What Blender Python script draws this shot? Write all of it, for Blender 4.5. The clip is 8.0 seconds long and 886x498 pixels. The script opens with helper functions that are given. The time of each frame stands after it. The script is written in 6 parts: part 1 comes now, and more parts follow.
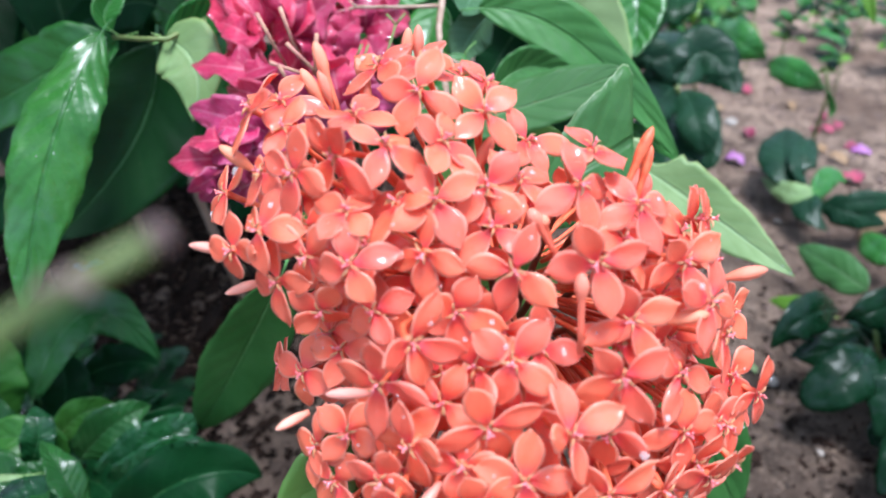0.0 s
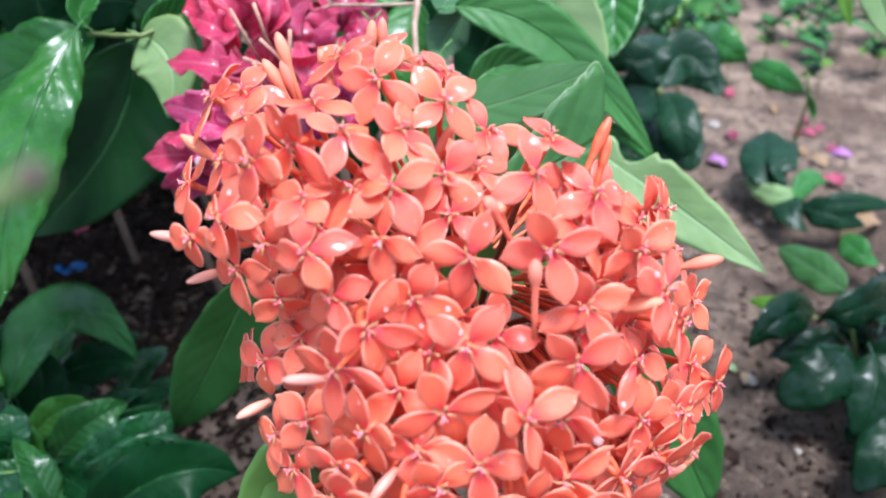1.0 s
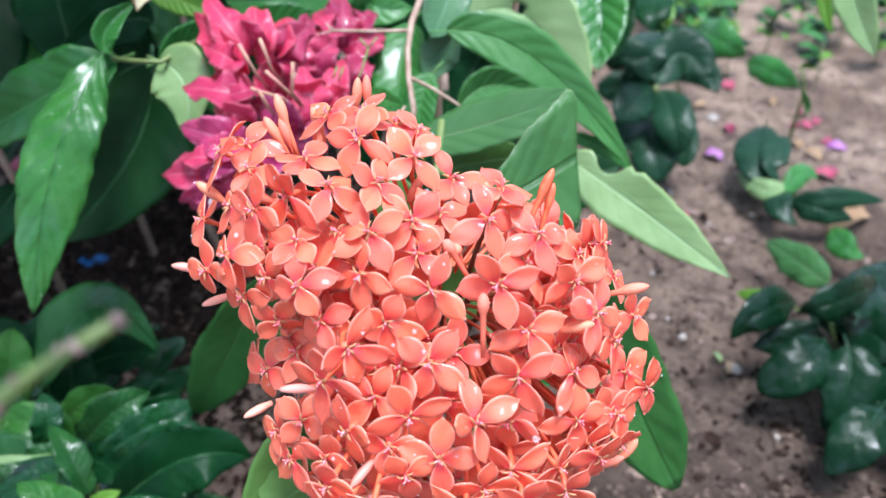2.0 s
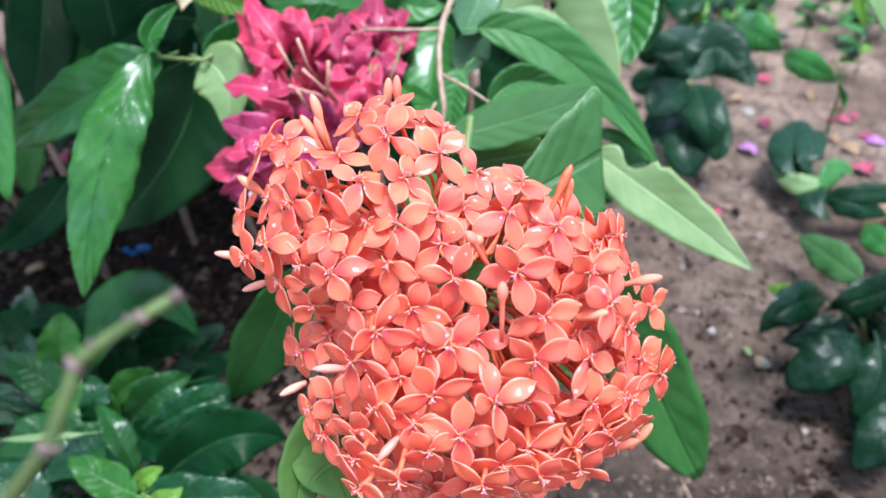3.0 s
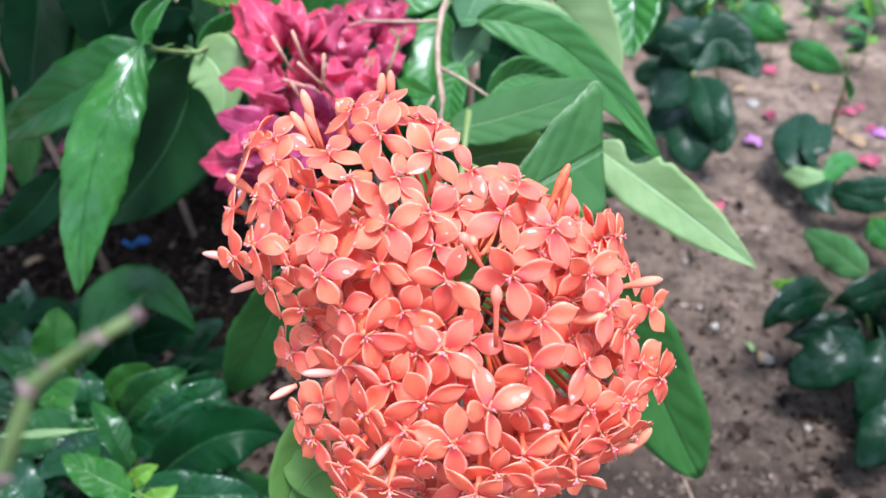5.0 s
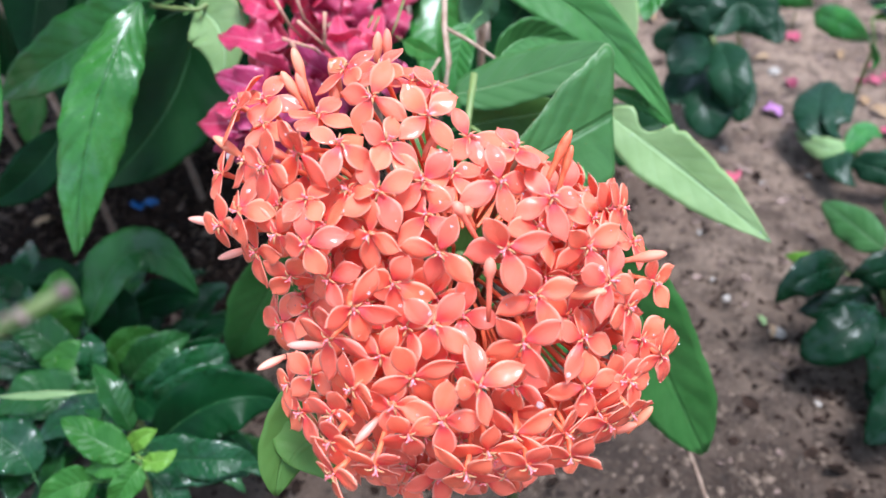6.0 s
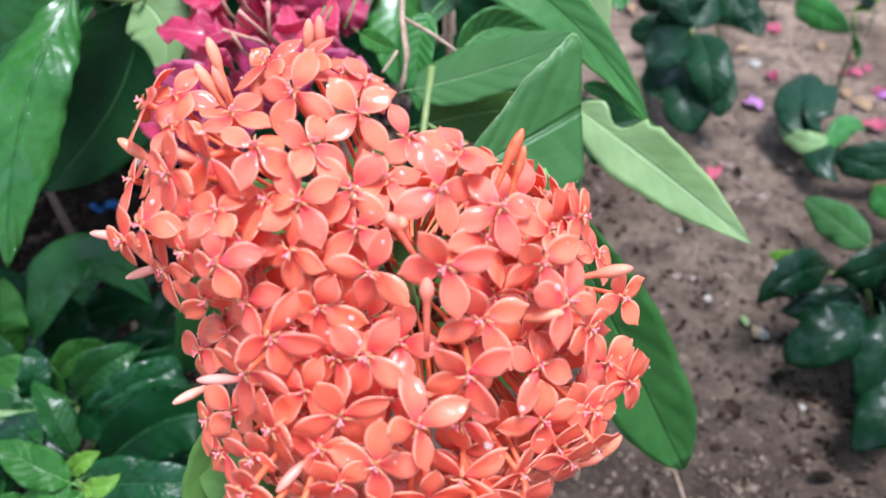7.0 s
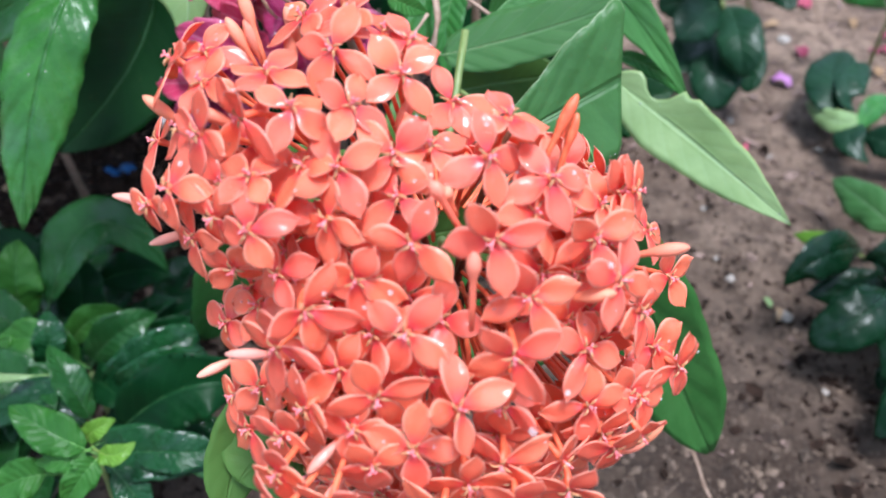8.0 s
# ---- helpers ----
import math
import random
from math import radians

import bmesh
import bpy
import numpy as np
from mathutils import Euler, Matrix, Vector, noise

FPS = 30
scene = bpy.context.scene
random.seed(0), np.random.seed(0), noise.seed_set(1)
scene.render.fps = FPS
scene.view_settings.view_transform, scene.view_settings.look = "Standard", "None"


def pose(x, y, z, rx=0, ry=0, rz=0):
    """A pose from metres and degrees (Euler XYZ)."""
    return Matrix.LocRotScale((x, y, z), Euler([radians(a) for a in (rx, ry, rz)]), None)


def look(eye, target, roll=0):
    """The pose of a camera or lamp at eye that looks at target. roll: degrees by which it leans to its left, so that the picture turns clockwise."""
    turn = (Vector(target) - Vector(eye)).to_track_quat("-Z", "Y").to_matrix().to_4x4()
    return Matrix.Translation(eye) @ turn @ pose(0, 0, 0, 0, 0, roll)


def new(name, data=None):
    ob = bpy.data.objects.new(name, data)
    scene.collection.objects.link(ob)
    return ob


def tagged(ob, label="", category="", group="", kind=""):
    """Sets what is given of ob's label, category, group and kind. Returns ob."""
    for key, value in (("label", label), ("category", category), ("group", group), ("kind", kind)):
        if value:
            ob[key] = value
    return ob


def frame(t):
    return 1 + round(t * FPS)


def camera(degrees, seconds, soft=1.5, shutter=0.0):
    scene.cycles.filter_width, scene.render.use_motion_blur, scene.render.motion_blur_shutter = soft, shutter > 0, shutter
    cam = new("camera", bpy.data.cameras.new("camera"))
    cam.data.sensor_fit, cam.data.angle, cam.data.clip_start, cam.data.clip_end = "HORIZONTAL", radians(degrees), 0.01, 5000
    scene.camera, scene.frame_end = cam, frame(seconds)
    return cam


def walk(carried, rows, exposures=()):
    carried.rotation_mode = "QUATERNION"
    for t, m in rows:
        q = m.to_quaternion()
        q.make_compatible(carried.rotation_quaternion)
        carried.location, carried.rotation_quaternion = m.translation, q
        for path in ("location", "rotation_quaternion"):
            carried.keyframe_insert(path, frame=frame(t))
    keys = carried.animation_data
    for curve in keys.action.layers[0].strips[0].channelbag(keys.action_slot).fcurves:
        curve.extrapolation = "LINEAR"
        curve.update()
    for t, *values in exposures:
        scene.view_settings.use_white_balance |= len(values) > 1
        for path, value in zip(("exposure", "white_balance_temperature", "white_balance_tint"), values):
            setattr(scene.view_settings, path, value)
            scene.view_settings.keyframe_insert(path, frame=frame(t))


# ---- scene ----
cam = camera(60.0, 8.0, 1.6)
SKY, SUN = 0.100, 3.4
cam.data.dof.use_dof = True
cam.data.dof.focus_distance = 0.285
cam.data.dof.aperture_fstop = 10.0
PATH = [
    (0, (0.006, 0.003, 0.588), (-0.045, 1.63, -0.574), -1.7),
    (0.5, (0.008, -0.002, 0.59), (-0.051, 1.631, -0.563), -1.7),
    (1, (0.015, -0.001, 0.585), (-0.01, 1.633, -0.568), -1.1),
    (1.5, (0.021, -0.01, 0.603), (-0.036, 1.62, -0.554), -2.3),
    (1.7, (0.026, -0.018, 0.614), (-0.025, 1.598, -0.563), -1.9),
    (3, (0.036, -0.042, 0.635), (-0.117, 1.546, -0.571), -3.4),
    (3.5, (0.039, -0.045, 0.638), (-0.152, 1.55, -0.552), -3.5),
    (4, (0.041, -0.048, 0.645), (-0.136, 1.539, -0.559), -3.9),
    (4.5, (0.042, -0.037, 0.645), (-0.109, 1.547, -0.566), -4.0),
    (5, (0.039, -0.033, 0.633), (-0.123, 1.539, -0.592), -3.5),
    (5.2, (0.038, -0.032, 0.631), (-0.161, 1.516, -0.619), -3.7),
    (6.3, (0.05, -0.014, 0.622), (-0.144, 1.498, -0.672), -3.4),
    (6.5, (0.053, -0.007, 0.618), (-0.13, 1.519, -0.661), -3.2),
    (7, (0.057, 0.008, 0.609), (-0.104, 1.517, -0.694), -3.3),
    (7.5, (0.05, 0.016, 0.603), (-0.129, 1.484, -0.744), -2.7),
    (8, (0.046, 0.018, 0.6), (-0.138, 1.477, -0.756), -2.6),
]
walk(cam, [(t, look(eye, target, roll)) for t, eye, target, roll in PATH], [(0, 0.82, 5620, 10), (1.5, 0.90, 5620, 10), (3.0, 0.98, 5620, 10), (5.0, 1.0, 5620, 10), (6.5, 0.90, 5660, 10), (8.0, 0.76, 5700, 10)])

# ---- light ----
world = bpy.data.worlds.new("overcast_sky")
scene.world = world
world.use_nodes = True
wn, wl = world.node_tree.nodes, world.node_tree.links
sky = wn.new("ShaderNodeTexSky")
sky.sky_type = 'NISHITA'
sky.sun_disc = False
sky.sun_elevation = radians(79)
sky.sun_rotation = radians(124)
sky.air_density, sky.dust_density, sky.ozone_density = 1.0, 4.0, 1.0
cloud = wn.new("ShaderNodeMix")
cloud.data_type = 'RGBA'
cloud.inputs[0].default_value = 0.6
cloud.inputs[7].default_value = (6.5, 7.9, 9.4, 1)
wl.new(sky.outputs[0], cloud.inputs[6])
wl.new(cloud.outputs[2], wn["Background"].inputs[0])
wn["Background"].inputs[1].default_value = SKY

sun_data = bpy.data.lights.new("sun", 'SUN')
sun_data.energy = SUN
sun_data.angle = radians(20)
sun_data.color = (1.0, 0.97, 0.94)
sun = new("sun", sun_data)
sun.matrix_world = look((0.32, -0.02, 2.25), (0.0, 0.2, 0.3))


# ---- materials ----
def material(name):
    m = bpy.data.materials.new(name)
    m.use_nodes = True
    return m, m.node_tree.nodes, m.node_tree.links, m.node_tree.nodes["Principled BSDF"]


def math_node(nodes, links, op, a, b=None, clamp=False):
    n = nodes.new("ShaderNodeMath")
    n.operation, n.use_clamp = op, clamp
    for i, v in enumerate((a, b)):
        if v is None:
            continue
        if isinstance(v, (int, float)):
            n.inputs[i].default_value = v
        else:
            links.new(v, n.inputs[i])
    return n.outputs[0]


def mixed(nodes, links, fac, a, b):
    n = nodes.new("ShaderNodeMix")
    n.data_type = 'RGBA'
    for i, v in ((0, fac), (6, a), (7, b)):
        if isinstance(v, (int, float)):
            n.inputs[i].default_value = v
        elif isinstance(v, tuple):
            n.inputs[i].default_value = (*v, 1)
        else:
            links.new(v, n.inputs[i])
    return n.outputs[2]


def noise_node(nodes, links, scale, detail=4, rough=0.6, coord=None):
    n = nodes.new("ShaderNodeTexNoise")
    n.inputs["Scale"].default_value, n.inputs["Detail"].default_value, n.inputs["Roughness"].default_value = scale, detail, rough
    if coord is None:
        coord = nodes.new("ShaderNodeTexCoord").outputs["Object"]
    links.new(coord, n.inputs["Vector"])
    return n.outputs["Fac"]


def ramp(nodes, links, fac, lo, hi):
    n = nodes.new("ShaderNodeMapRange")
    n.interpolation_type = 'SMOOTHSTEP'
    n.inputs[1].default_value, n.inputs[2].default_value = lo, hi
    links.new(fac, n.inputs[0])
    return n.outputs[0]


def relief(nodes, links, bsdf, height, strength, distance):
    n = nodes.new("ShaderNodeBump")
    n.inputs["Strength"].default_value, n.inputs["Distance"].default_value = strength, distance
    links.new(height, n.inputs["Height"])
    links.new(n.outputs[0], bsdf.inputs["Normal"])
    return n.outputs[0]


def see_through(nodes, links, bsdf, colour, amount, normal=None):
    """Thin tissue: part of the light passes through it."""
    tr = nodes.new("ShaderNodeBsdfTranslucent")
    if isinstance(colour, tuple):
        tr.inputs[0].default_value = (*colour, 1)
    else:
        links.new(colour, tr.inputs[0])
    if normal is not None:
        links.new(normal, tr.inputs["Normal"])
    mx = nodes.new("ShaderNodeMixShader")
    mx.inputs[0].default_value = amount
    links.new(bsdf.outputs[0], mx.inputs[1])
    links.new(tr.outputs[0], mx.inputs[2])
    links.new(mx.outputs[0], nodes["Material Output"].inputs[0])


def leaf_material(name, dark, light, vein, gloss=0.35, wet=0.0, through_it=0.25, veins=9.0, edge=None, ribbing=1.0, shine=0.30, blister=0.8, deep=0.0014, edge_from=0.8, ripple=0.35):
    m, n, l, p = material(name)
    uv = n.new("ShaderNodeUVMap")
    sep = n.new("ShaderNodeSeparateXYZ")
    l.new(uv.outputs[0], sep.inputs[0])
    s, v = sep.outputs[0], sep.outputs[1]
    across = math_node(n, l, 'ABSOLUTE', math_node(n, l, 'MULTIPLY', math_node(n, l, 'SUBTRACT', v, 0.5), 2.0))
    wob = math_node(n, l, 'MULTIPLY', noise_node(n, l, 25.0), 0.5)
    phase = math_node(n, l, 'ADD', math_node(n, l, 'SUBTRACT', math_node(n, l, 'MULTIPLY', s, veins), math_node(n, l, 'MULTIPLY', across, 1.7)), wob)
    saw = math_node(n, l, 'PINGPONG', phase, 0.5)
    side = math_node(n, l, 'SUBTRACT', 1.0, ramp(n, l, saw, 0.0, 0.07))
    mid = math_node(n, l, 'SUBTRACT', 1.0, ramp(n, l, across, 0.02, 0.09))
    lines = math_node(n, l, 'MAXIMUM', mid, math_node(n, l, 'MULTIPLY', side, 0.45), True)
    info = n.new("ShaderNodeObjectInfo")
    patch = ramp(n, l, noise_node(n, l, 22.0, 5), 0.3, 0.72)
    fac = math_node(n, l, 'ADD', math_node(n, l, 'MULTIPLY', patch, 0.65), math_node(n, l, 'MULTIPLY', info.outputs["Random"], 0.35), True)
    col = mixed(n, l, fac, dark, light)
    col = mixed(n, l, math_node(n, l, 'MULTIPLY', lines, 0.45), col, vein)
    if edge:
        col = mixed(n, l, math_node(n, l, 'MULTIPLY', ramp(n, l, across, edge_from, 1.0), 0.7), col, edge)
    spots = ramp(n, l, noise_node(n, l, 260.0, 2), 0.72, 0.78)
    col = mixed(n, l, math_node(n, l, 'MULTIPLY', spots, 0.25), col, (0.16, 0.13, 0.05))
    l.new(col, p.inputs["Base Color"])
    l.new(math_node(n, l, 'ADD', math_node(n, l, 'MULTIPLY', noise_node(n, l, 70.0), 0.22), gloss - 0.08), p.inputs["Roughness"])
    p.inputs["Specular IOR Level"].default_value = shine
    film = ramp(n, l, noise_node(n, l, 38.0, 4), 0.45, 0.62)
    l.new(math_node(n, l, 'MULTIPLY', film, min(1.0, 1.5 * wet)), p.inputs["Coat Weight"])
    p.inputs["Coat Roughness"].default_value = 0.10 if ripple > 0.5 else 0.22
    pillow = math_node(n, l, 'SUBTRACT', math_node(n, l, 'ADD', math_node(n, l, 'MULTIPLY', ramp(n, l, saw, 0.0, 0.42), 0.42 * ribbing), math_node(n, l, 'MULTIPLY', noise_node(n, l, 70.0, 5, 0.55), blister)), math_node(n, l, 'MULTIPLY', mid, 0.8))
    nm = relief(n, l, p, pillow, 0.55, deep)
    wavy = n.new("ShaderNodeBump")
    wavy.inputs["Strength"].default_value, wavy.inputs["Distance"].default_value = ripple, 0.6 * deep
    l.new(noise_node(n, l, 48.0, 3, 0.5), wavy.inputs["Height"])
    l.new(wavy.outputs[0], p.inputs["Coat Normal"])
    see_through(n, l, p, mixed(n, l, 0.4, col, (0.12, 0.30, 0.02)), through_it, nm)
    return m


def tissue(name, base, tip, rim, gloss=0.4, through_it=0.25, coat=0.0, spot=0.0, inner=None, glow=None, film=0.0, vary=0.16, crease=0.0, shine=0.5, rimmed=0.85, veined=0.0):
    """Petals and bracts: a colour that runs along the petal, a pale rim, faint streaks."""
    m, n, l, p = material(name)
    uv = n.new("ShaderNodeUVMap")
    sep = n.new("ShaderNodeSeparateXYZ")
    l.new(uv.outputs[0], sep.inputs[0])
    s, v = sep.outputs[0], sep.outputs[1]
    across = math_node(n, l, 'ABSOLUTE', math_node(n, l, 'MULTIPLY', math_node(n, l, 'SUBTRACT', v, 0.5), 2.0))
    info = n.new("ShaderNodeObjectInfo")
    here = n.new("ShaderNodeNewGeometry").outputs["Position"]
    soft = noise_node(n, l, 180.0, 4, 0.6, here)
    col = mixed(n, l, ramp(n, l, math_node(n, l, 'ADD', s, math_node(n, l, 'MULTIPLY', soft, 0.3)), 0.1, 0.8), base, tip)
    if inner:
        col = mixed(n, l, math_node(n, l, 'SUBTRACT', 1.0, ramp(n, l, s, 0.0, 0.34)), col, inner)
    edge = math_node(n, l, 'MAXIMUM', ramp(n, l, across, 0.72, 1.0), ramp(n, l, s, 0.90, 1.0))
    col = mixed(n, l, math_node(n, l, 'MULTIPLY', edge, rimmed), col, rim)
    if veined:
        wander = math_node(n, l, 'MULTIPLY', soft, 0.4)
        branch = math_node(n, l, 'PINGPONG', math_node(n, l, 'ADD', math_node(n, l, 'SUBTRACT', math_node(n, l, 'MULTIPLY', s, 6.0), math_node(n, l, 'MULTIPLY', across, 2.2)), wander), 0.5)
        rib = math_node(n, l, 'SUBTRACT', 1.0, ramp(n, l, across, 0.02, 0.10))
        net = math_node(n, l, 'MAXIMUM', rib, math_node(n, l, 'MULTIPLY', math_node(n, l, 'SUBTRACT', 1.0, ramp(n, l, branch, 0.0, 0.10)), 0.5))
        col = mixed(n, l, math_node(n, l, 'MULTIPLY', net, veined), col, rim)
    hue = n.new("ShaderNodeHueSaturation")
    l.new(col, hue.inputs["Color"])
    l.new(math_node(n, l, 'ADD', math_node(n, l, 'MULTIPLY', info.outputs["Random"], 0.012), 0.493), hue.inputs["Hue"])
    l.new(math_node(n, l, 'ADD', math_node(n, l, 'MULTIPLY', info.outputs["Random"], vary), 1.0 - vary / 2), hue.inputs["Value"])
    col = hue.outputs[0]
    if spot:
        col = mixed(n, l, math_node(n, l, 'MULTIPLY', ramp(n, l, noise_node(n, l, 420.0, 2, 0.6, here), 0.68, 0.74), spot), col, (0.95, 0.62, 0.5))
    l.new(col, p.inputs["Base Color"])
    l.new(math_node(n, l, 'ADD', math_node(n, l, 'MULTIPLY', soft, 0.3), gloss - 0.13), p.inputs["Roughness"])
    p.inputs["Specular IOR Level"].default_value = shine
    if coat:
        wet = ramp(n, l, noise_node(n, l, 170.0, 4, 0.6, here), 0.47, 0.53)
        l.new(math_node(n, l, 'ADD', math_node(n, l, 'MULTIPLY', wet, coat), film, True), p.inputs["Coat Weight"])
    p.inputs["Coat Roughness"].default_value = 0.06
    streak = n.new("ShaderNodeTexWave")
    streak.bands_direction = 'Y'
    streak.inputs["Scale"].default_value, streak.inputs["Distortion"].default_value = 5.0, 2.0
    l.new(uv.outputs[0], streak.inputs["Vector"])
    nm = relief(n, l, p, math_node(n, l, 'ADD', math_node(n, l, 'MULTIPLY', streak.outputs["Fac"], 0.3), math_node(n, l, 'ADD', soft, math_node(n, l, 'MULTIPLY', noise_node(n, l, 600.0, 3, 0.6, here), 0.5))), 0.4, 0.0008)
    if coat:
        ripple = n.new("ShaderNodeBump")
        ripple.inputs["Strength"].default_value, ripple.inputs["Distance"].default_value = 0.5, 0.0011
        l.new(noise_node(n, l, 150.0, 3, 0.5, here), ripple.inputs["Height"])
        l.new(ripple.outputs[0], p.inputs["Coat Normal"])
    if crease:
        folds = n.new("ShaderNodeBump")
        folds.inputs["Strength"].default_value, folds.inputs["Distance"].default_value = 0.8, crease
        l.new(noise_node(n, l, 75.0, 3, 0.55, here), folds.inputs["Height"])
        l.new(nm, folds.inputs["Normal"])
        nm = folds.outputs[0]
        l.new(nm, p.inputs["Normal"])
    see_through(n, l, p, glow or col, through_it, nm)
    return m


def rough_material(name, a, b, scale, gloss=0.6, bump=0.3, size=0.001, c=None, coat=0.0, shine=0.5):
    m, n, l, p = material(name)
    big, fine = noise_node(n, l, scale, 5), noise_node(n, l, scale * 7, 4)
    col = mixed(n, l, ramp(n, l, big, 0.32, 0.68), a, b)
    if c:
        col = mixed(n, l, ramp(n, l, fine, 0.58, 0.7), col, c)
    l.new(col, p.inputs["Base Color"])
    l.new(math_node(n, l, 'ADD', math_node(n, l, 'MULTIPLY', fine, 0.25), gloss - 0.12), p.inputs["Roughness"])
    p.inputs["Coat Weight"].default_value = coat
    p.inputs["Specular IOR Level"].default_value = shine
    relief(n, l, p, math_node(n, l, 'ADD', big, math_node(n, l, 'MULTIPLY', fine, 0.5)), bump, size)
    return m


PETAL = tissue("coral_petal", (1.0, 0.120, 0.061), (1.0, 0.240, 0.134), (1.0, 0.50, 0.36), 0.38, 0.36, 1.0, 0.14, (0.95, 0.10, 0.115), (1.0, 0.155, 0.05), film=0.1, shine=0.4)
TUBE = rough_material("coral_tube", (0.74, 0.10, 0.04), (0.82, 0.19, 0.08), 300, 0.45, 0.1)
THROAT = rough_material("pink_throat", (0.90, 0.16, 0.19), (0.95, 0.40, 0.42), 500, 0.3, 0.2, coat=0.6)
STAMEN = rough_material("tan_stamen", (0.45, 0.20, 0.07), (0.75, 0.42, 0.25), 700, 0.6, 0.2)
BUD = tissue("apricot_bud", (0.90, 0.20, 0.10), (0.93, 0.30, 0.18), (0.96, 0.46, 0.34), 0.4, 0.12, 0.2)
PALE_BUD = tissue("pale_bud", (0.93, 0.27, 0.18), (0.95, 0.42, 0.31), (0.97, 0.58, 0.47), 0.4, 0.12, 0.2)
BRANCHLET = rough_material("red_branchlet", (0.20, 0.045, 0.02), (0.10, 0.05, 0.02), 150, 0.6, 0.3)
BRACT = tissue("magenta_bract", (0.60, 0.027, 0.120), (0.70, 0.060, 0.165), (0.88, 0.36, 0.46), 0.42, 0.50, 0.8, 0.12, vary=0.5, crease=0.003, rimmed=0.3, veined=0.4)
BRACT_PURPLE = tissue("purple_bract", (0.58, 0.030, 0.165), (0.68, 0.070, 0.225), (0.86, 0.40, 0.54), 0.42, 0.50, 0.8, 0.12, vary=0.45, crease=0.003, rimmed=0.3, veined=0.4)
BRACT_FADED = tissue("faded_bract", (0.38, 0.040, 0.095), (0.47, 0.085, 0.145), (0.60, 0.24, 0.30), 0.6, 0.3, vary=0.6, crease=0.004, rimmed=0.3)
BRACT_LILAC = tissue("lilac_bract", (0.36, 0.11, 0.34), (0.46, 0.20, 0.46), (0.60, 0.36, 0.60), 0.6, 0.3, vary=0.4, crease=0.004, rimmed=0.3)
PINK_STALK = rough_material("pink_stalk", (0.42, 0.16, 0.14), (0.55, 0.32, 0.2), 200, 0.55, 0.2)
LEAF_MID = leaf_material("leaf_mid_green", (0.0260, 0.1360, 0.0230), (0.0640, 0.2320, 0.0440), (0.07229, 0.2349, 0.06778), 0.36, 0.42, ribbing=1.2, blister=1.4)
LEAF_LIGHT = leaf_material("leaf_light_green", (0.185, 0.300, 0.105), (0.300, 0.420, 0.190), (0.31, 0.45, 0.25), 0.45, 0.25, ribbing=0.3, blister=0.7, shine=0.22, edge=(0.34, 0.44, 0.14), edge_from=0.93)
LEAF_GREY = leaf_material("leaf_underside", (0.045, 0.134, 0.034), (0.073, 0.183, 0.054), (0.1272, 0.2305, 0.1033), 0.45, 0.1, veins=6.0, blister=0.5)
# near-black green: leaf colour with the plants' inner shade put into it
LEAF_DARK_SHADED = leaf_material("leaf_dark_shaded_green", (0.0025, 0.0205, 0.0060), (0.0080, 0.0500, 0.0125), (0.0160, 0.0720, 0.0220), 0.36, 0.05, 0.08, ribbing=0.4, shine=0.10)
LEAF_HERB = leaf_material("leaf_herb", (0.005, 0.039, 0.012), (0.018, 0.092, 0.025), (0.038, 0.130, 0.042), 0.22, 0.62, 0.18, 11.0, ribbing=0.3, blister=2.0, deep=0.004, ripple=0.9, shine=0.36)
LEAF_WEED = leaf_material("leaf_weed", (0.0020, 0.0125, 0.0046), (0.0050, 0.026, 0.0090), (0.0085, 0.036, 0.014), 0.24, 0.30, 0.06, 6.0, ribbing=0.3, blister=1.3, deep=0.0026, shine=0.12, ripple=0.7)
LEAF_YOUNG = leaf_material("leaf_young", (0.03, 0.135, 0.017), (0.065, 0.215, 0.03), (0.0816, 0.2244, 0.0612), 0.42, 0.15, 0.3, 8.0, ribbing=0.7, blister=1.6, deep=0.002)
LEAF_FOLD = leaf_material("leaf_folded", (0.042, 0.130, 0.031), (0.068, 0.182, 0.047), (0.03888, 0.1026, 0.03024), 0.40, 0.12, veins=5.0, edge=(0.34, 0.44, 0.24), edge_from=0.965, ribbing=0.8, blister=1.2, deep=0.0022)
LEAF_DULL = leaf_material("leaf_dull_green", (0.0046, 0.0255, 0.0110), (0.0115, 0.0490, 0.0195), (0.02016, 0.0576, 0.03024), 0.4, 0.12, 0.12, ribbing=0.8, blister=0.8, deep=0.002, shine=0.2)
LEAF_FRESH = leaf_material("leaf_fresh_green", (0.0612, 0.135, 0.0252), (0.0945, 0.1935, 0.0405), (0.117, 0.225, 0.0585), 0.46, 0.15, ribbing=0.35, shine=0.2)
LEAF_WET = leaf_material("leaf_wet_green", (0.0260, 0.1280, 0.0215), (0.0630, 0.2180, 0.0400), (0.02788, 0.1115, 0.02788), 0.26, 1.0, ribbing=1.4, blister=1.5, deep=0.0024, shine=0.4)
LEAF_ARCH = leaf_material("leaf_herb_pale", (0.011, 0.066, 0.014), (0.032, 0.125, 0.026), (0.05, 0.135, 0.045), 0.30, 0.4, 0.25, 10.0, ribbing=0.5, blister=1.6, deep=0.0032, ripple=0.8, shine=0.3)
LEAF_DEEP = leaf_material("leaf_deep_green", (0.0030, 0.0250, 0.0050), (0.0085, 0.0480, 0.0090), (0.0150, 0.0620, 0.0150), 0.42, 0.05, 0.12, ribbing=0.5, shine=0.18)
LEAF_PALE = leaf_material("leaf_pale_green", (0.06141, 0.1517, 0.06141), (0.1084, 0.224, 0.1011), (0.13, 0.2529, 0.1373), 0.4, 0.4, 0.25, ribbing=0.5)
